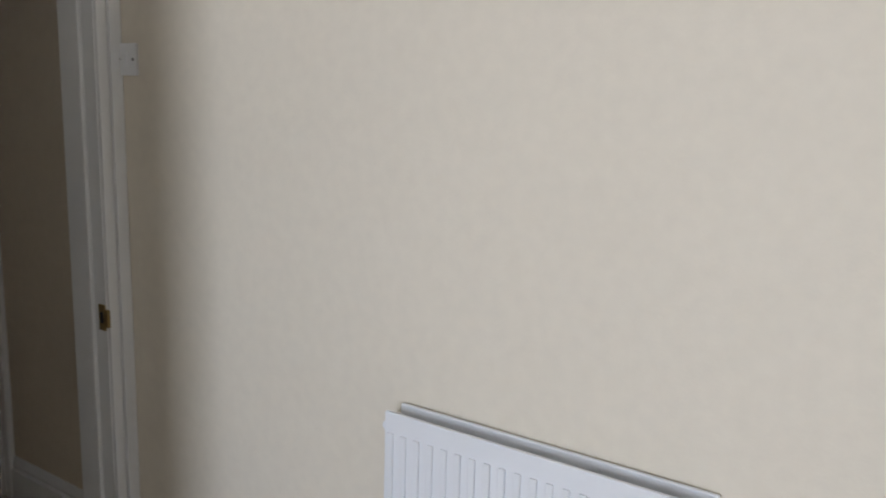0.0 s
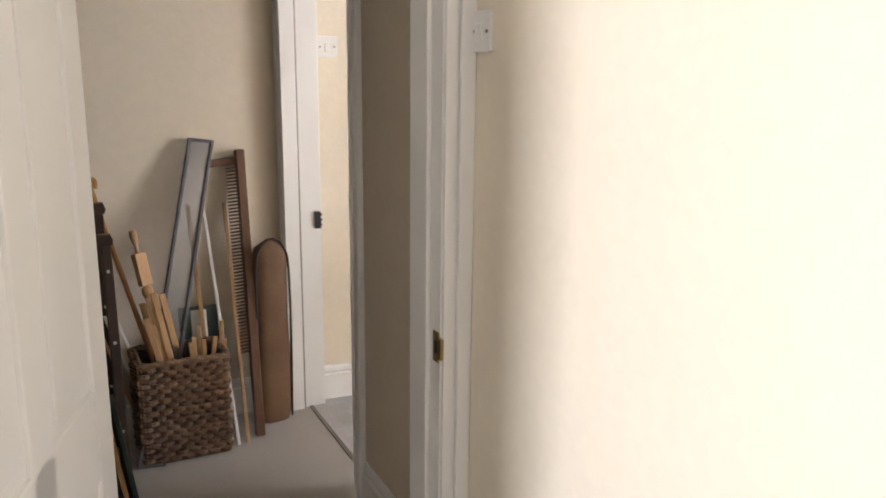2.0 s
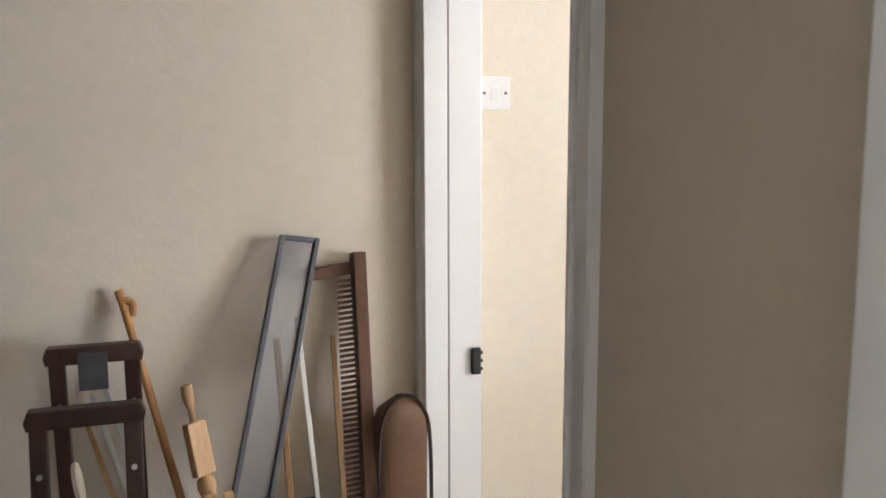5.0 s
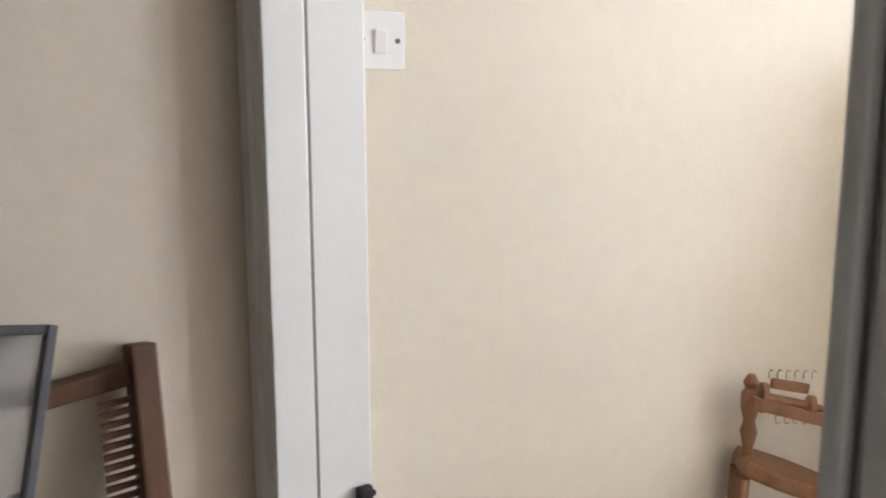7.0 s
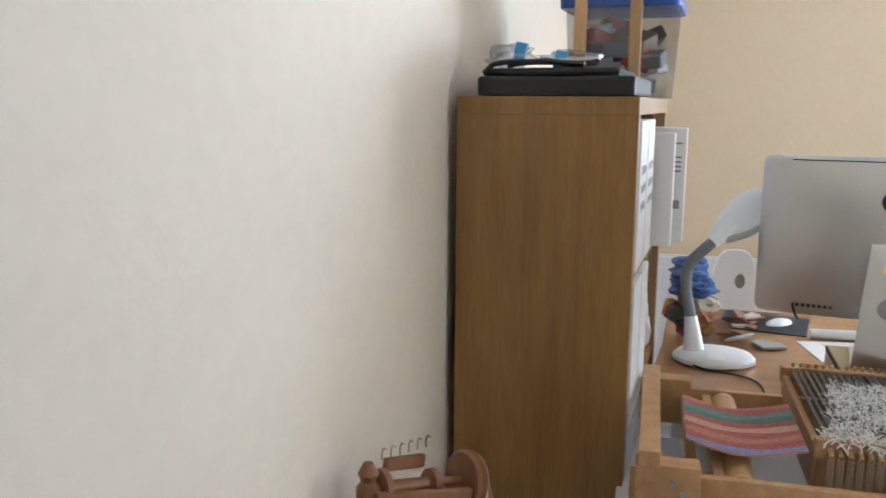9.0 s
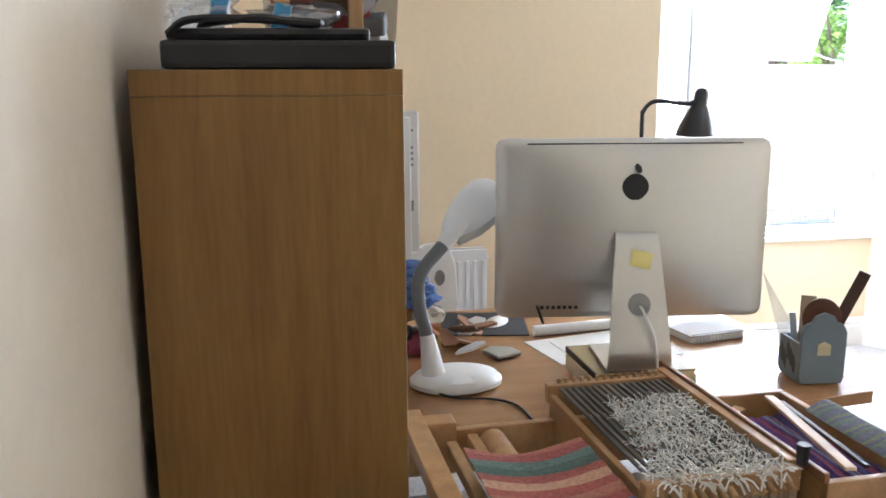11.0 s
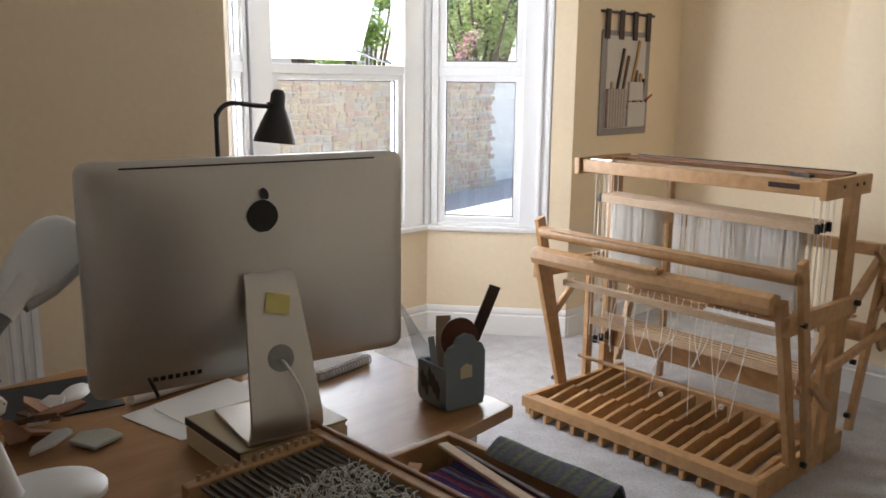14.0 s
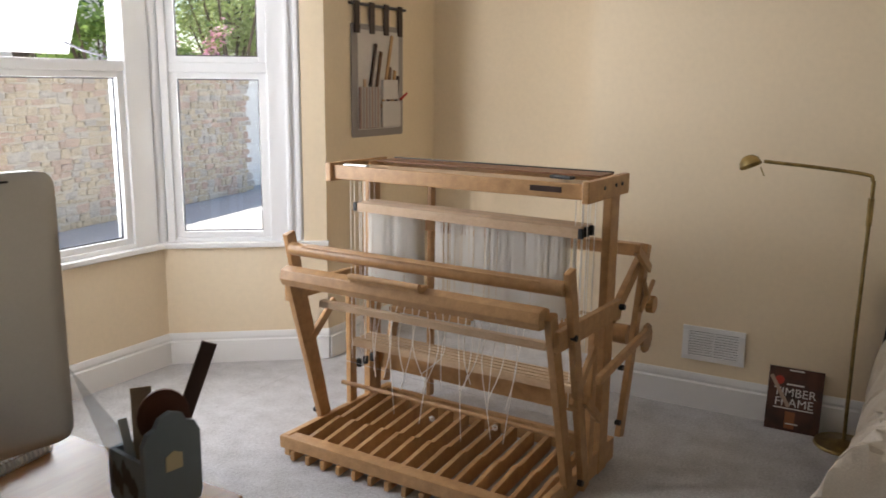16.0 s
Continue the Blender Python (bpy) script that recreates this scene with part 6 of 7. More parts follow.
def tbox(name, x0, x1, y0, y1, z0, z1, mat=None, label="", bevel=0.003):
    bm = mesh()
    box(bm, x0 - 2.08, x1 - 2.08, y0 - 0.50, y1 - 0.50, z0 - 0.625, z1 - 0.625)
    return part(name, bm, mat or BEECH, tl, label, bevel)


tbox("side_rail", 1.985, 2.005, 0.30, 1.13, 0.66, 0.755)
tbox("side_rail", 2.50, 2.52, 0.30, 1.10, 0.66, 0.755)
tbox("breast_beam", 1.93, 2.47, 1.075, 1.115, 0.785, 0.82)
tbox("end_board", 1.95, 2.0, 1.0, 1.12, 0.68, 0.785)
tbox("end_board", 2.47, 2.52, 1.0, 1.12, 0.68, 0.785)
tbox("front_board", 1.955, 1.985, 0.78, 1.13, 0.64, 0.70)
for y0 in (0.95, 1.0, 0.9):
    tbox("cross_slat", 2.01, 2.50, y0, y0 + 0.022, 0.72, 0.745, PINE)
for x, z in ((1.953, 0.73), (1.953, 0.685), (1.953, 0.75)):
    bm = mesh()
    rod(bm, (x - 2.08, 0.5 + (z - 0.7), z - 0.625), (x - 2.085, 0.5 + (z - 0.7), z - 0.625), 0.007, seg=8)
    part("bolt", bm, STEEL, tl)
bm = mesh()
rod(bm, (-0.07, 0.42, 0.10), (0.41, 0.42, 0.10), 0.03, seg=18)
part("cloth_roller", bm, PINE, tl, "", 0, True)
bm = mesh()
nx = 12
g2 = []
for j in range(9):
    row = []
    for i in range(nx + 1):
        row.append(bm.verts.new((-0.03 + 0.26 * i / nx, 0.30 + 0.225 * j / 8, 0.178 - 0.02 * math.sin(math.pi * j / 8) + 0.002 * math.sin(i * 2.1 + j))))
    g2.append(row)
for j in range(8):
    for i in range(nx):
        bm.faces.new((g2[j][i], g2[j][i + 1], g2[j + 1][i + 1], g2[j + 1][i]))
r2 = bmesh.ops.extrude_face_region(bm, geom=bm.faces[:])
bmesh.ops.translate(bm, verts=[g for g in r2["geom"] if isinstance(g, bmesh.types.BMVert)], vec=(0, 0, -0.003))
part("woven_cloth", bm, REDSTRIPE, tl, "red, green and blue striped cloth", 0, True)
# castle of the table loom
for x in (2.085, 2.545):
    tbox("castle_rail", x - 0.012, x + 0.012, 0.505, 0.785, 0.78, 0.82)
    tbox("castle_panel", x - 0.009, x + 0.009, 0.515, 0.775, 0.63, 0.78)
tbox("castle_side", 2.097, 2.58, 0.495, 0.515, 0.70, 0.825)
tbox("castle_side", 2.097, 2.533, 0.768, 0.782, 0.70, 0.80)
tbox("castle_edge", 2.03, 2.62, 0.484, 0.494, 0.812, 0.83, WALNUT, "dark brown edge strip")
for k in range(17):
    y = 0.522 + k * 0.0148
    bm = mesh()
    box(bm, 0.02, 0.455, y - 0.50 - 0.003, y - 0.50 + 0.003, 0.185, 0.190)
    part("warp_bar", bm, GREYWARP, tl, "dark grey warp band" if k == 0 else "")
for k in range(14):
    y = 0.53 + k * 0.0175
    bm = mesh()
    rod(bm, (0.467, y - 0.50, 0.190), (0.467, y - 0.50, 0.205), 0.005, 0.004, seg=8)
    part("peg", bm, PINE, tl)
    bm = mesh()
    rod(bm, (-0.006, y - 0.50, 0.175), (-0.026, y - 0.50, 0.168), 0.0055, 0.005, seg=8)
    part("lever_peg", bm, PINE, tl)
    for dy in (-0.0045, 0.0, 0.0045):
        bm = mesh()
        box(bm, -0.024, -0.020, y - 0.5012 + dy, y - 0.4988 + dy, 0.05, 0.165)
        part("lever_cord", bm, LEVER, tl)
random.seed(31)
bm = mesh()
for i in range(760):
    f = random.random()
    x = 0.03 + 0.31 * f
    y = 0.03 + 0.22 * random.random() * (1 - 0.25 * f) + 0.005
    p = Vector((x, y, 0.192))
    d = Vector((random.uniform(-1, 1), random.uniform(-1, 1), random.uniform(0.1, 1.2))).normalized()
    tube(bm, [p, p + d * 0.012 + Vector((0, 0, 0.003)), p + d * 0.022 + Vector((random.uniform(-0.006, 0.006), random.uniform(-0.006, 0.006), -0.003))], 0.0011, 3)
for i in range(260):
    p = Vector((random.uniform(-0.005, 0.03), random.uniform(0.02, 0.27), 0.190))
    d = Vector((random.uniform(-1, 0.3), random.uniform(-1, 1), random.uniform(-0.3, 0.8))).normalized()
    tube(bm, [p, p + d * 0.018, p + d * 0.03 + Vector((0, 0, -0.008))], 0.0018, 3)
ob = part("yarn_fringe", bm, FLUFF, tl, "tufted cream yarn ends")
tagged(ob, kind="stuff")
bm = mesh()
rod(bm, (0.0, 0.0, 0.20), (0.0, 0.0, 0.235), 0.009, 0.012, seg=12)
part("clamp_knob", bm, BLACK, tl, "black clamp knob")
# tray of yarn and tools beside it
tr = thing("yarn_tray", "open beech tray holding purple warp, tools and draped plaid cloth", "tray", pose(2.25, 0.40, 0.625))
for nm, qq in (("side", (-0.20, 0.145, -0.085, -0.070, 0.0, 0.195)), ("side", (-0.20, 0.145, 0.073, 0.083, 0.0, 0.185)), ("end", (0.145, 0.16, -0.085, 0.083, 0.0, 0.195)), ("bottom", (-0.20, 0.145, -0.07, 0.073, 0.0, 0.01)), ("end", (-0.215, -0.20, -0.085, 0.083, 0.0, 0.185))):
    bm = mesh()
    box(bm, *qq)
    part(nm, bm, BEECH, tr, "", 0.003)
bm = mesh()
g2 = []
for j in range(13):
    row = []
    for i in range(21):
        x = -0.195 + 0.29 * i / 20
        y = -0.068 + 0.138 * j / 12
        row.append(bm.verts.new((x, y, 0.168 + 0.004 * math.sin(j * 2.6) + 0.006 * noise.noise(Vector((x * 30, y * 30, 1))))))
    g2.append(row)
for j in range(12):
    for i in range(20):
        bm.faces.new((g2[j][i], g2[j][i + 1], g2[j + 1][i + 1], g2[j + 1][i]))
r2 = bmesh.ops.extrude_face_region(bm, geom=bm.faces[:])
bmesh.ops.translate(bm, verts=[g for g in r2["geom"] if isinstance(g, bmesh.types.BMVert)], vec=(0, 0, -0.02))
part("purple_warp", bm, PURPLE, tr, "purple and red striped warp", 0, True)
for i, (a, c, w, m) in enumerate((((0.12, -0.03, 0.197), (-0.20, 0.03, 0.197), 0.020, PALEWOOD), ((0.10, -0.045, 0.192), (-0.19, -0.01, 0.192), 0.010, DARKWOOD), ((0.125, 0.03, 0.176), (0.105, 0.06, 0.176), 0.025, PINE))):
    bm = mesh()
    bar(bm, a, c, w, 0.007)
    part("tool", bm, m, tr, ("pale flat shuttle", "dark thin shuttle", "small pine block")[i], 0.002)
# plaid cloth draped over the tray's far side
bm = mesh()
g2 = []
for j in range(17):
    row = []
    f = j / 16
    for i in range(15):
        x = -0.22 + 0.26 * i / 14 + 0.02 * math.sin(f * 3)
        a = min(1.0, f / 0.45)
        y = -0.06 - 0.10 * f - 0.04 * math.sin(f * 3.1)
        z = 0.199 + 0.012 * math.sin(a * math.pi) - max(0, f - 0.25) ** 1.5 * 0.42
        row.append(bm.verts.new((x, y, z + 0.004 * noise.noise(Vector((x * 14, f * 6, 3))))))
    g2.append(row)
for j in range(16):
    for i in range(14):
        bm.faces.new((g2[j][i], g2[j][i + 1], g2[j + 1][i + 1], g2[j + 1][i]))
r2 = bmesh.ops.extrude_face_region(bm, geom=bm.faces[:])
bmesh.ops.translate(bm, verts=[g for g in r2["geom"] if isinstance(g, bmesh.types.BMVert)], vec=(0, 0.004, -0.003))
ob = link("plaid_cloth", bm, GREENP, 0, True)
ob.matrix_world = pose(2.25, 0.40, 0.625)
tagged(ob, "green and blue woven plaid cloth draped over the tray", "cloth")

# ---- by the chimney breast ----
t = thing("floor_lamp", "slim aged-brass floor lamp with bent arm and small dome head", "floor lamp", pose(1.691, -2.625, 0))
bm = mesh()
lathe(bm, [(0.112, 0.0005), (0.116, 0.006), (0.112, 0.016), (0.03, 0.024), (0.012, 0.03), (0.001, 0.03)], 36)
part("base", bm, BRASS, t, "", 0, True)
bm = mesh()
tube(bm, curve([(0, 0, 0.02), (0, 0, 0.5), (-0.004, 0.01, 1.04), (0.0, 0.012, 1.11), (0.03, 0.02, 1.132), (0.21, 0.08, 1.155), (0.384, 0.14, 1.172)], 8), 0.0075, 10)
part("pole", bm, BRASS, t, "", 0, True)
bm = mesh()
rod(bm, (-0.003, 0.008, 0.93), (-0.003, 0.011, 1.04), 0.011, 0.012)
part("dimmer_sleeve", bm, BRASS, t, "", 0, True)
bm = mesh()
lathe(bm, [(0.002, 0.042), (0.022, 0.038), (0.038, 0.022), (0.044, 0.0), (0.042, -0.004), (0.034, 0.016), (0.002, 0.032)], 24, Matrix.Translation((0.429, 0.16, 1.155)) @ pose(0, 0, 0, 10, 25, 0))
part("head", bm, BRASS, t, "", 0, True)
bm = mesh()
tube(bm, [(0.394, 0.145, 1.15), (0.379, 0.14, 1.115)], 0.003, 6)
part("handle", bm, BRASS, t)

t = thing("book", "dark-covered paperback about timber framing leaning on the skirting", "book", pose(1.90, -2.672, 0.0, 0, 0, 180) @ pose(0, 0, 0, -9, 0, 0))
COVER = material("dark_brown_cover", (0.035, 0.018, 0.014), 0.35, tint=(0.13, 0.05, 0.03), scale=9)
bm = mesh()
box(bm, -0.108, 0.108, 0.004, 0.018, 0.003, 0.272)
part("page_block", bm, PAPER, t)
bm = mesh()
box(bm, -0.11, 0.11, 0.0, 0.0035, 0.0, 0.275)
part("cover", bm, COVER, t)
LETTER = material("white_lettering", (0.72, 0.70, 0.66), 0.5, amount=0.02)


def words(text, size, m, parent, mat, name="lettering"):
    cu = bpy.data.curves.new("words", "FONT")
    cu.body = text
    cu.size = size
    cu.align_x = "CENTER"
    tmp = bpy.data.objects.new("words", cu)
    scene.collection.objects.link(tmp)
    me = bpy.data.meshes.new_from_object(tmp)
    bpy.data.objects.remove(tmp)
    me.transform(m)
    me.materials.clear()
    me.materials.append(mat)
    ob = new(name, me)
    ob.parent = parent
    return tagged(ob, "white lettering")


words("TIMBER", 0.052, Matrix.Translation((0.0, -0.0006, 0.152)) @ pose(0, 0, 0, 90), t, LETTER)
words("FRAME", 0.052, Matrix.Translation((0.0, -0.0006, 0.108)) @ pose(0, 0, 0, 90), t, LETTER)
for x, z, w, h, m in ((0.0, 0.262, 0.06, 0.007, LETTER), (0.0, 0.20, 0.07, 0.007, LETTER), (0.0, 0.096, 0.16, 0.005, LETTER), (0.0, 0.03, 0.05, 0.006, LETTER)):
    bm = mesh()
    box(bm, x - w / 2, x + w / 2, -0.001, -0.0003, z, z + h)
    part("line_of_print", bm, m, t)
bm = mesh()
slab(bm, [(0.019 * math.cos(2 * math.pi * k / 20), 0.019 * math.sin(2 * math.pi * k / 20)) for k in range(20)], 0, 0.0008, Matrix.Translation((-0.065, -0.0004, 0.218)) @ pose(0, 0, 0, 90))
part("sticker", bm, material("red_sticker", (0.5, 0.05, 0.03), 0.4, amount=0.1), t, "round red sticker")
bm = mesh()
bar(bm, (-0.10, -0.0008, 0.235), (-0.02, -0.0008, 0.105), 0.001, 0.016, (1, 0, 0.6))
part("pictured_beam", bm, material("pale_timber_print", (0.45, 0.33, 0.24), 0.5, amount=0.3, scale=30), t, "pale timber in the cover picture")
bm = mesh()
box(bm, -0.03, 0.01, -0.0009, -0.0003, 0.012, 0.085)
part("pictured_post", bm, material("orange_timber_print", (0.32, 0.12, 0.05), 0.5, amount=0.4, scale=40), t, "orange timber in the cover picture")

# bed with crumpled cover
LINEN = material("beige_linen", (0.52, 0.45, 0.36), 0.9, tint=(0.60, 0.55, 0.48), scale=5, grain=0.06, grain_scale=200, bump=0.35, bump_scale=150)
t = thing("day_bed", "low day bed with a rumpled beige linen cover", "bed", pose(1.18, -1.95, 0))
bm = mesh()
box(bm, -0.42, 0.40, -0.68, 0.62, 0.08, 0.30)
part("base", bm, DARKWOOD, t, "", 0.01)
bm = mesh()
g2 = []
for j in range(81):
    row = []
    for i in range(73):
        u, v = i / 72, j / 80
        x = -0.46 + (0.95 - 0.075 * (1 - v)) * u + 0.05 * max(0, u - 0.8) / 0.2 * max(0, v - 0.86) / 0.14
        y = -0.70 + 1.36 * v
        ed = min(min(u, 1 - u) / 0.12, min(v, 1 - v) / 0.08, 1.0)
        fold = noise.noise(Vector((x * 4, y * 4, 0))) * 0.05 + abs(noise.noise(Vector((x * 9, y * 9, 4)))) * 0.05 + (0.5 - abs(noise.noise(Vector((x * 15 + y * 6, y * 19, 9))))) * 0.045
        z = 0.25 + 0.22 * math.sqrt(max(0, 1 - (1 - ed) ** 2)) + fold * (0.4 + 0.6 * ed) + 0.12 * max(0, 0.45 - v)
        row.append(bm.verts.new((x + fold * 0.5, y + fold * 0.4, z)))
    g2.append(row)
for j in range(80):
    for i in range(72):
        bm.faces.new((g2[j][i], g2[j][i + 1], g2[j + 1][i + 1], g2[j + 1][i]))
r2 = bmesh.ops.extrude_face_region(bm, geom=bm.faces[:])
bmesh.ops.translate(bm, verts=[g for g in r2["geom"] if isinstance(g, bmesh.types.BMVert)], vec=(0, 0, -0.03))
part("cover", bm, LINEN, t, "", 0, True)
bm = mesh()
box(bm, -0.40, 0.462, -0.735, -0.705, 0.0, 0.80)
for v in bm.verts:
    v.co.x -= 0.107 * v.co.z
part("end_board", bm, DARKWOOD, t, "dark wooden end board", 0.006)
for x in (-0.38, 0.36):
    for y in (-0.64, 0.58):
        bm = mesh()
        box(bm, x - 0.03, x + 0.03, y - 0.03, y + 0.03, 0, 0.08)
        part("foot", bm, DARKWOOD, t)

# fabric organiser on the front wall
GREYFAB = material("grey_felt", (0.33, 0.30, 0.28), 0.95, amount=0.2, scale=18, grain=0.12, grain_scale=200)
PALEFAB = material("pale_grey_fabric", (0.62, 0.58, 0.54), 0.9, amount=0.15, scale=14, grain=0.08, grain_scale=200)
TICKING = bpy.data.materials.new("striped_pocket_fabric")
striped(TICKING, [(0.45, 0.42, 0.38), (0.36, 0.24, 0.2), (0.45, 0.42, 0.38), (0.3, 0.25, 0.25)], 0.055, "X")
t = thing("wall_organiser", "grey fabric wall organiser with pockets of tools hanging from loops", "wall organiser", pose(XF, -2.905, 1.17, 0, 0, -90))
bm = mesh()
slab(bm, rounded(0.50, 0.60, 0.012, 3), 0.002, 0.010, Matrix.Translation((0, 0, 0.30)) @ pose(0, 0, 0, 90))
part("panel", bm, GREYFAB, t, "", 0.002)
bm = mesh()
box(bm, -0.20, 0.20, -0.0135, -0.0105, 0.04, 0.57)
part("inner_panel", bm, PALEFAB, t, "", 0.001)
for x0, x1, z0, z1 in ((-0.20, -0.005, 0.045, 0.27), (0.015, 0.20, 0.045, 0.19), (0.02, 0.17, 0.2, 0.31)):
    bm = mesh()
    box(bm, x0, x1, -0.030, -0.014, z0, z1)
    part("pocket", bm, TICKING if x0 < -0.1 else PALEFAB, t, "", 0.006)
for i in range(4):
    x = -0.21 + i * 0.14
    bm = mesh()
    box(bm, x - 0.022, x + 0.022, -0.022, -0.0125, 0.55, 0.715)
    part("loop", bm, material("dark_brown_webbing", (0.07, 0.05, 0.04), 0.8, amount=0.2) if i == 0 else bpy.data.materials["dark_brown_webbing"], t, "dark brown hanging loop", 0.003)
bm = mesh()
rod(bm, (-0.27, -0.012, 0.70), (0.27, -0.012, 0.70), 0.008)
part("hanging_rod", bm, GREYMETAL, t)
for i, (x, z0, z1, dx, m) in enumerate(((-0.12, 0.26, 0.50, 0.08, DARKWOOD), (-0.06, 0.25, 0.46, 0.07, LEATHER), (0.02, 0.25, 0.55, 0.10, PINE), (0.07, 0.18, 0.38, 0.03, REDWOOD), (0.10, 0.18, 0.36, 0.05, PINE), (0.15, 0.18, 0.33, 0.03, DARKWOOD), (-0.15, 0.2, 0.31, 0.0, PALEWOOD))):
    bm = mesh()
    bar(bm, (x, -0.020, z0 - 0.1), (x + dx, -0.022, z1), 0.008, 0.022, (1, 0, 0))
    ob = link("weaving_tool", bm, m, 0.002)
    ob.matrix_world = pose(XF, -2.905, 1.17, 0, 0, -90)
    tagged(ob, "slim wooden weaving tool in an organiser pocket", "tool", "tools in the organiser")
bm = mesh()
rod(bm, (0.19, -0.035, 0.20), (0.25, -0.04, 0.235), 0.008, 0.005)
ob = link("red_pen", bm, bpy.data.materials["red_sticker"])
ob.matrix_world = pose(XF, -2.905, 1.17, 0, 0, -90)
tagged(ob, "bright red pen poking out of the organiser", "pen")


# ---- outside ----
TARMAC = material("pale_sunlit_path", (0.46, 0.45, 0.43), 0.9, amount=0.25, scale=2, grain=0.15, grain_scale=60, bump=0.4, bump_scale=60)
bm = mesh()
slab(bm, [(-300, -300), (300, -300), (300, 300), (-300, 300)], -0.5, -0.03)
piece("ground", bm, TARMAC, "pale paved ground outside the house", "ground")
MORTAR = material("pale_mortar", (0.60, 0.54, 0.44), 0.95, amount=0.3, scale=9, bump=0.6, bump_scale=40)
STONES = [material("ochre_rubble_stone", (0.60, 0.50, 0.36), 0.9, tint=(0.52, 0.43, 0.31), scale=7, grain=0.2, grain_scale=35, bump=0.8, bump_scale=40, random_tone=0.12),
          material("grey_rubble_stone", (0.55, 0.50, 0.43), 0.9, tint=(0.46, 0.41, 0.35), scale=7, grain=0.2, grain_scale=35, bump=0.8, bump_scale=40, random_tone=0.14),
          material("pinkish_rubble_stone", (0.58, 0.42, 0.33), 0.9, tint=(0.50, 0.38, 0.30), scale=7, grain=0.2, grain_scale=35, bump=0.8, bump_scale=40, random_tone=0.12)]
W0, W1 = Vector((7.6, 2.26, 0)), Vector((9.56, -7.6, 0))
wd = (W1 - W0).normalized()
wlen = (W1 - W0).length
wn_ = Vector((wd.y, -wd.x, 0))
if wn_.x > 0:
    wn_ = -wn_
gw = thing("garden_wall", "sunlit rubble-stone garden wall in warm greys and ochres", "garden wall", Matrix.Translation(W0 + Vector((0, 0, -0.03))))
bm = mesh()
m0 = Matrix((wd, wn_, Vector((0, 0, 1)))).transposed().to_4x4()
box(bm, 0, wlen, -0.3, -0.001, 0.0, 1.54, m0)
part("core", bm, MORTAR, gw)
variants = []
shapes = []
random.seed(17)
for k in range(12):
    b2 = mesh()
    bmesh.ops.create_cube(b2, size=1.0)
    bmesh.ops.bevel(b2, geom=b2.edges[:], offset=0.13, segments=1, affect="EDGES")
    for v in b2.verts:
        v.co += Vector((random.uniform(-0.08, 0.08), random.uniform(-0.12, 0.12), random.uniform(-0.10, 0.10)))
    me = bpy.data.meshes.new("stone")
    b2.to_mesh(me)
    me.materials.append(STONES[(0, 1, 0, 2)[k % 4]])
    variants.append(me)
    b2.verts.ensure_lookup_table()
    shapes.append(([v.co.copy() for v in b2.verts], [[v.index for v in f.verts] for f in b2.faces]))
    b2.free()
far = {0: ([], []), 1: ([], []), 2: ([], [])}
count = 0
z = 0.0
while z < 1.5:
    h = random.uniform(0.045, 0.10)
    along = -random.uniform(0.0, 0.1)
    while along < wlen:
        w = random.uniform(0.065, 0.19)
        hk = random.uniform(0.8, 1.12)
        p = Vector((along + w / 2, random.uniform(-0.012, 0.004), z + h / 2 + random.uniform(-0.01, 0.01)))
        mt = m0 @ Matrix.Translation(p) @ Matrix.Rotation(random.uniform(-0.10, 0.10), 4, "Y") @ Matrix.Diagonal((w * 0.98, 0.032, h * 0.98 * hk, 1))
        k = random.randrange(12)
        if 6.6 < along < 9.6 and z > 0.75 and count < 300:
            ob = new("stone", variants[k])
            ob.parent = gw
            ob.matrix_local = mt
            count += 1
        else:
            vs, fs = far[(0, 1, 0, 2)[k % 4]]
            k0 = len(vs)
            vs += [tuple(mt @ co) for co in shapes[k][0]]
            fs += [[k0 + n for n in f] for f in shapes[k][1]]
        along += w + 0.007
    z += h + 0.006
for k, (vs, fs) in far.items():
    me = bpy.data.meshes.new("distant_stones")
    me.from_pydata(vs, [], fs)
    me.materials.append(STONES[k])
    ob = new("distant_stones", me)
    ob.parent = gw
    tagged(ob, "%s stones of the same wall further along" % ("ochre", "grey", "pinkish")[k], kind="stuff")
bm = mesh()
for s in range(34):
    w = wlen / 34
    box(bm, s * w + 0.006, (s + 1) * w - 0.006, -0.33, 0.04, 1.54, 1.58 + 0.02 * random.random(), m0)
ob = part("coping", bm, STONES[1], gw, "rough coping stones")
tagged(ob, kind="stuff")

LEAF = [material("bright_green_leaf", (0.16, 0.27, 0.06), 0.5, tint=(0.24, 0.34, 0.09), scale=3), material("deep_green_leaf", (0.035, 0.08, 0.022), 0.5, tint=(0.05, 0.11, 0.03), scale=3),
        material("pale_green_leaf", (0.34, 0.41, 0.17), 0.55, tint=(0.25, 0.33, 0.10), scale=3), material("pink_blossom", (0.60, 0.27, 0.36), 0.6, tint=(0.66, 0.42, 0.50), scale=6)]
for lm in LEAF:
    let_through(lm, 0.4)
BARK = material("grey_brown_bark", (0.10, 0.075, 0.05), 0.9, amount=0.4, scale=9, bump=0.8, bump_scale=30)


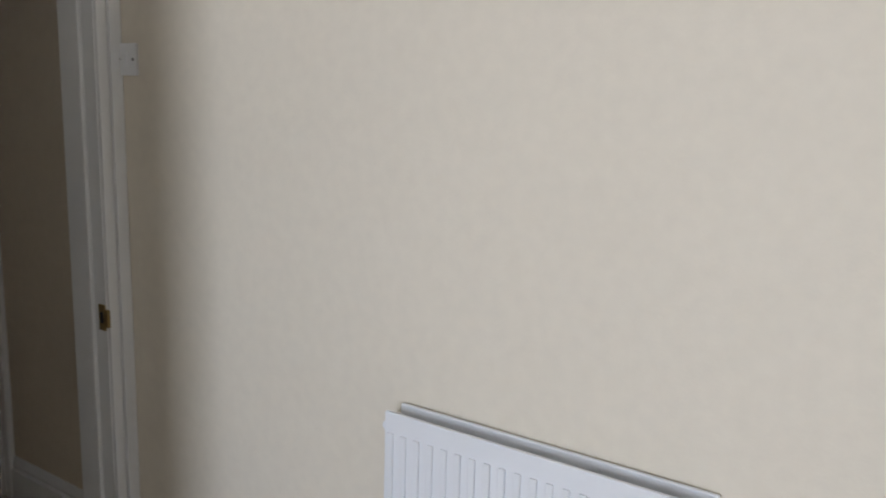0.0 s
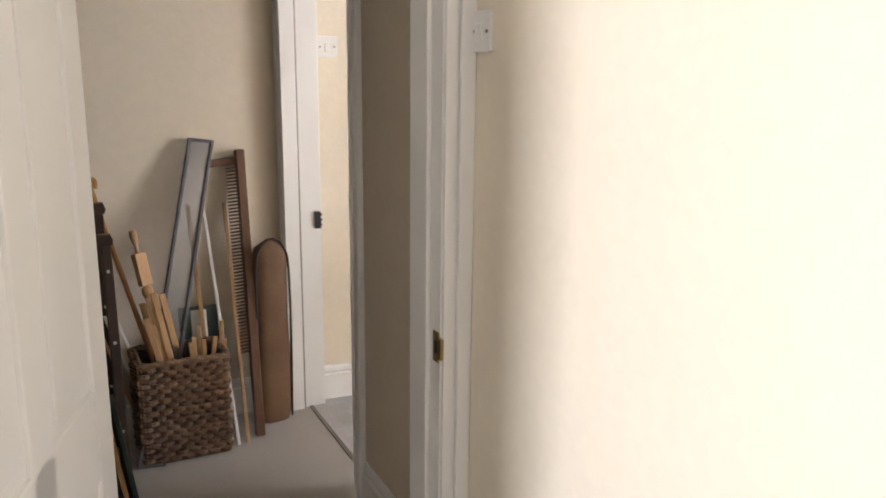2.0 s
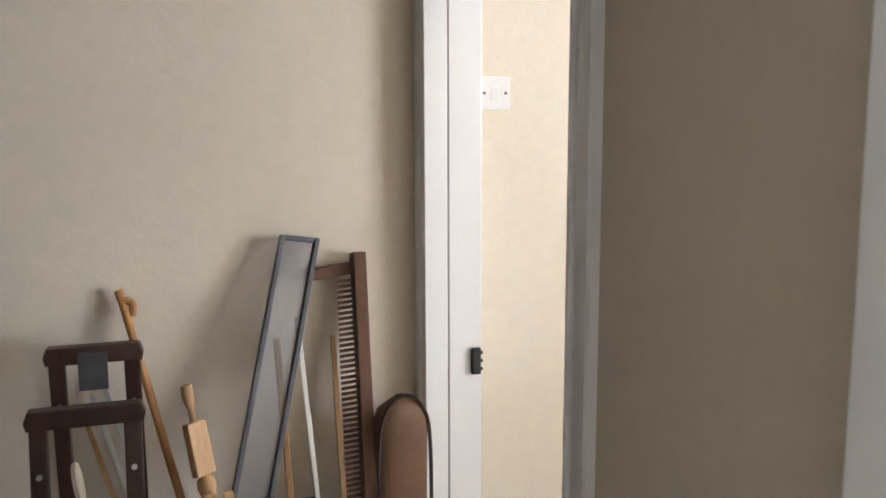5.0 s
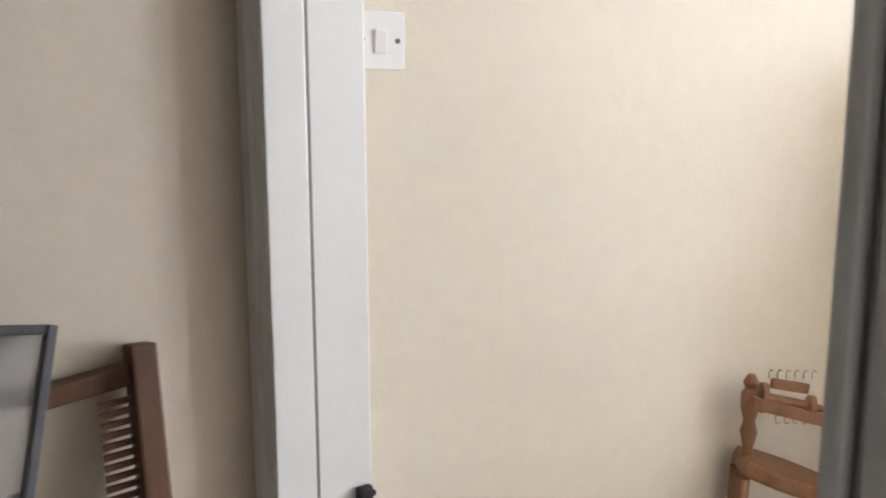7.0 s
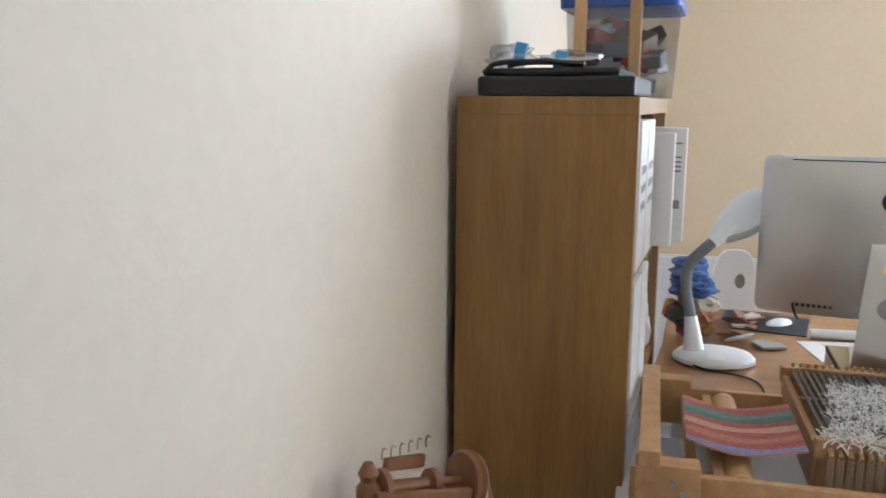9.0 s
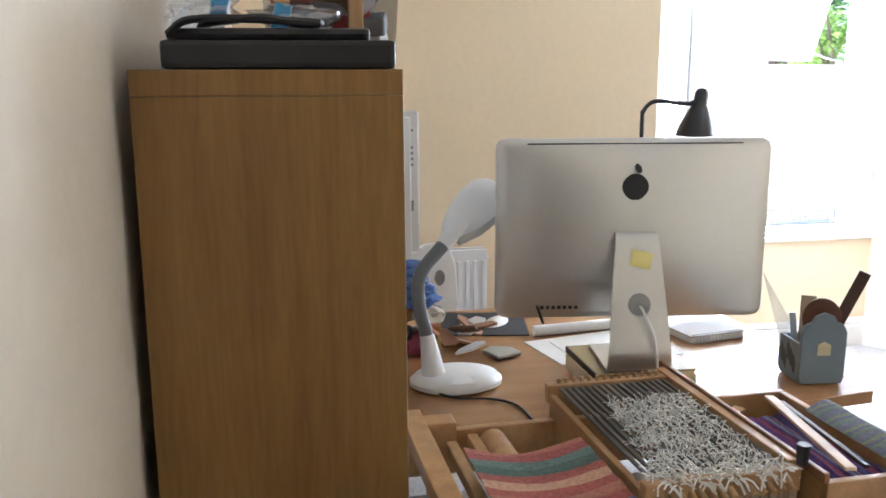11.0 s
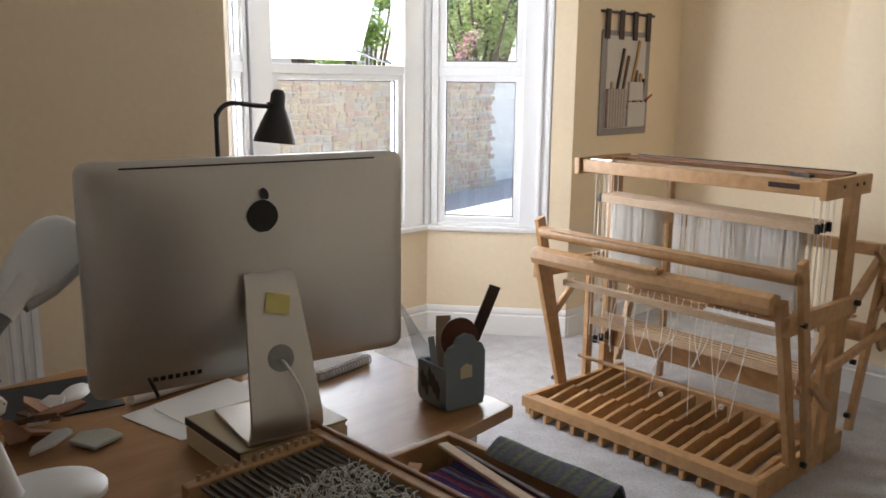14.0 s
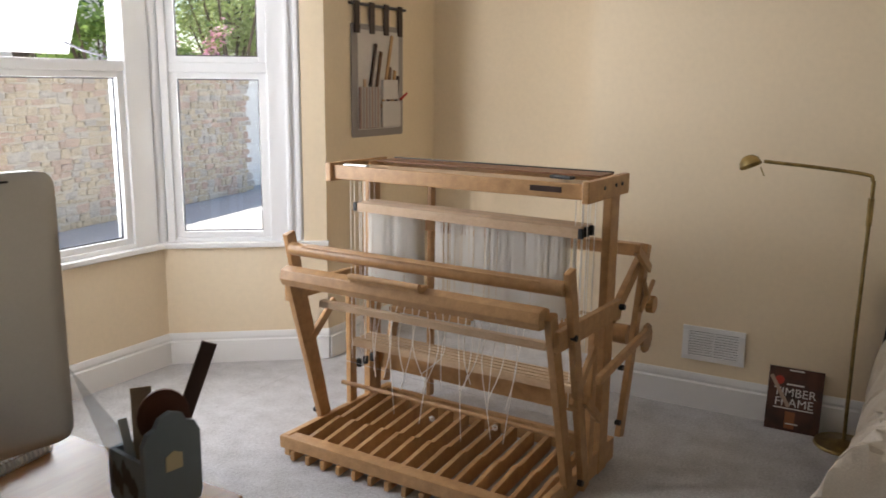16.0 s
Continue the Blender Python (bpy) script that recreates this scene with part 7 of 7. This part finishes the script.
def shrub(name, label, base, h, r, mat, n, leaf, seed, flowers=0):
    """Branching stems with a crown of separate leaves in uneven clumps."""
    rnd = random.Random(seed)
    t = thing(name, label, "shrub" if h < 4 else "tree", pose(*base))
    bm = mesh()
    clumps = []
    rod(bm, (0, 0, 0), (0, 0, h * 0.45), 0.03 * h, 0.018 * h, 8)
    for k in range(14):
        a = rnd.uniform(0, 6.28)
        e = Vector((r * rnd.uniform(0.25, 0.95) * math.cos(a), r * rnd.uniform(0.25, 0.95) * math.sin(a), h * rnd.uniform(0.45, 0.97)))
        tube(bm, curve([(0, 0, h * rnd.uniform(0.15, 0.45)), e * 0.55 + Vector((0, 0, h * 0.12)), e], 3), 0.012 * h, 5, 0.003 * h)
        clumps.append(e)
    part("trunk", bm, BARK, t, "", 0, True)

    def leaves(n, mt, size, nm, lab):
        verts, faces = [], []
        for i in range(n):
            c = rnd.choice(clumps)
            d = Vector((rnd.gauss(0, 1), rnd.gauss(0, 1), rnd.gauss(0, 0.9)))
            p = c + d * r * 0.17
            if p.z < 0.05:
                continue
            u = Vector((rnd.gauss(0, 1), rnd.gauss(0, 1), rnd.gauss(0, 0.6))).normalized() * size * rnd.uniform(0.6, 1.3)
            w = u.cross(Vector((rnd.gauss(0, 1), rnd.gauss(0, 1), rnd.gauss(0, 1)))).normalized() * u.length * 0.42
            k0 = len(verts)
            verts += [p - u, p + w, p + u, p - w]
            faces.append((k0, k0 + 1, k0 + 2, k0 + 3))
        me = bpy.data.meshes.new(nm)
        me.from_pydata([tuple(v) for v in verts], [], faces)
        me.materials.append(mt)
        ob = new(nm, me)
        ob.parent = t
        tagged(ob, lab)

    leaves(n, mat, leaf, "crown", "")
    if flowers:
        leaves(flowers, LEAF[3], leaf * 0.9, "blossom", "clusters of pink blossom")
    return t


def behind(s, d):
    p = W0 + wd * s - wn_ * d
    return (p.x, p.y, -0.03)


shrub("garden_bush", "bright sunlit green bush above the garden wall", behind(8.35, 0.9), 3.0, 0.62, LEAF[0], 4200, 0.045, 1)
shrub("garden_bush", "low green bush trailing over the wall", behind(8.75, 0.30), 1.95, 0.35, LEAF[0], 1500, 0.035, 6)
shrub("garden_bush", "pale green leafy bush behind the garden wall", behind(5.0, 1.4), 2.3, 0.8, LEAF[2], 2600, 0.05, 12)
shrub("flowering_bush", "leafy bush with pink blossom behind the wall", behind(10.15, 0.8), 2.25, 0.42, LEAF[0], 900, 0.04, 3, 1500)
shrub("garden_bush", "pale yellow-green leafy bush behind the garden wall", behind(11.35, 1.0), 3.5, 0.85, LEAF[2], 5200, 0.05, 2)
shrub("dark_tree", "dark evergreen tree behind the garden", behind(15.2, 3.0), 6.5, 1.9, LEAF[1], 10000, 0.09, 23)
shrub("dark_tree", "dark evergreen tree behind the garden", behind(12.0, 5.5), 6.0, 1.6, LEAF[1], 8000, 0.09, 4)
shrub("pale_tree", "tall pale green tree behind the garden", behind(9.2, 6.5), 5.0, 1.6, LEAF[2], 6000, 0.09, 9)
# low white rendered wall that carries on from the stone one
RENDER = material("white_render", (0.80, 0.78, 0.73), 0.9, amount=0.1, scale=1.5, bump=0.2, bump_scale=40)
ww = thing("white_garden_wall", "white rendered garden wall beyond the stone one", "garden wall", Matrix.Translation(W0 + Vector((0, 0, -0.03))))
bm = mesh()
box(bm, wlen + 0.02, wlen + 6.0, -0.48, -0.24, 0.0, 1.52, m0)
part("wall", bm, RENDER, ww, "", 0.01)
bm = mesh()
box(bm, wlen + 0.02, wlen + 6.0, -0.51, -0.21, 1.5205, 1.57, m0)
part("coping", bm, RENDER, ww, "", 0.01)
# white rendered house behind the garden
hs = thing("white_house", "white rendered house with pale barge boards and slate roof", "house", pose(19.5, -9.6, -0.03, 0, 0, -8))
bm = mesh()
box(bm, -3, 3, -1.8, 3.2, 0, 4.0)
part("wall", bm, RENDER, hs)
bm = mesh()
slab(bm, [(-2.1, 0), (3.5, 0), (0.7, 2.6)], -3.2, 3.2, Matrix.Translation((0, 0, 4.0)) @ pose(0, 0, 0, 90, 0, 90))
part("roof", bm, material("slate_roof", (0.10, 0.10, 0.115), 0.7, amount=0.3, scale=8), hs)
# added slab, never in view, that blocks direct sun from the bay
bm = mesh()
slab(bm, [(4.1, 0.5), (4.9, 0.5), (6.0, 0.5), (6.0, -2.4), (4.9, -2.6), (4.1, -2.9)], H + 0.155, H + 0.25)
piece("bay_roof", bm, material("sun_block_grey", (0.2, 0.2, 0.21), 0.6, amount=0.2, scale=4), "unseen flat slab that keeps direct sun off the bay window", "roof")
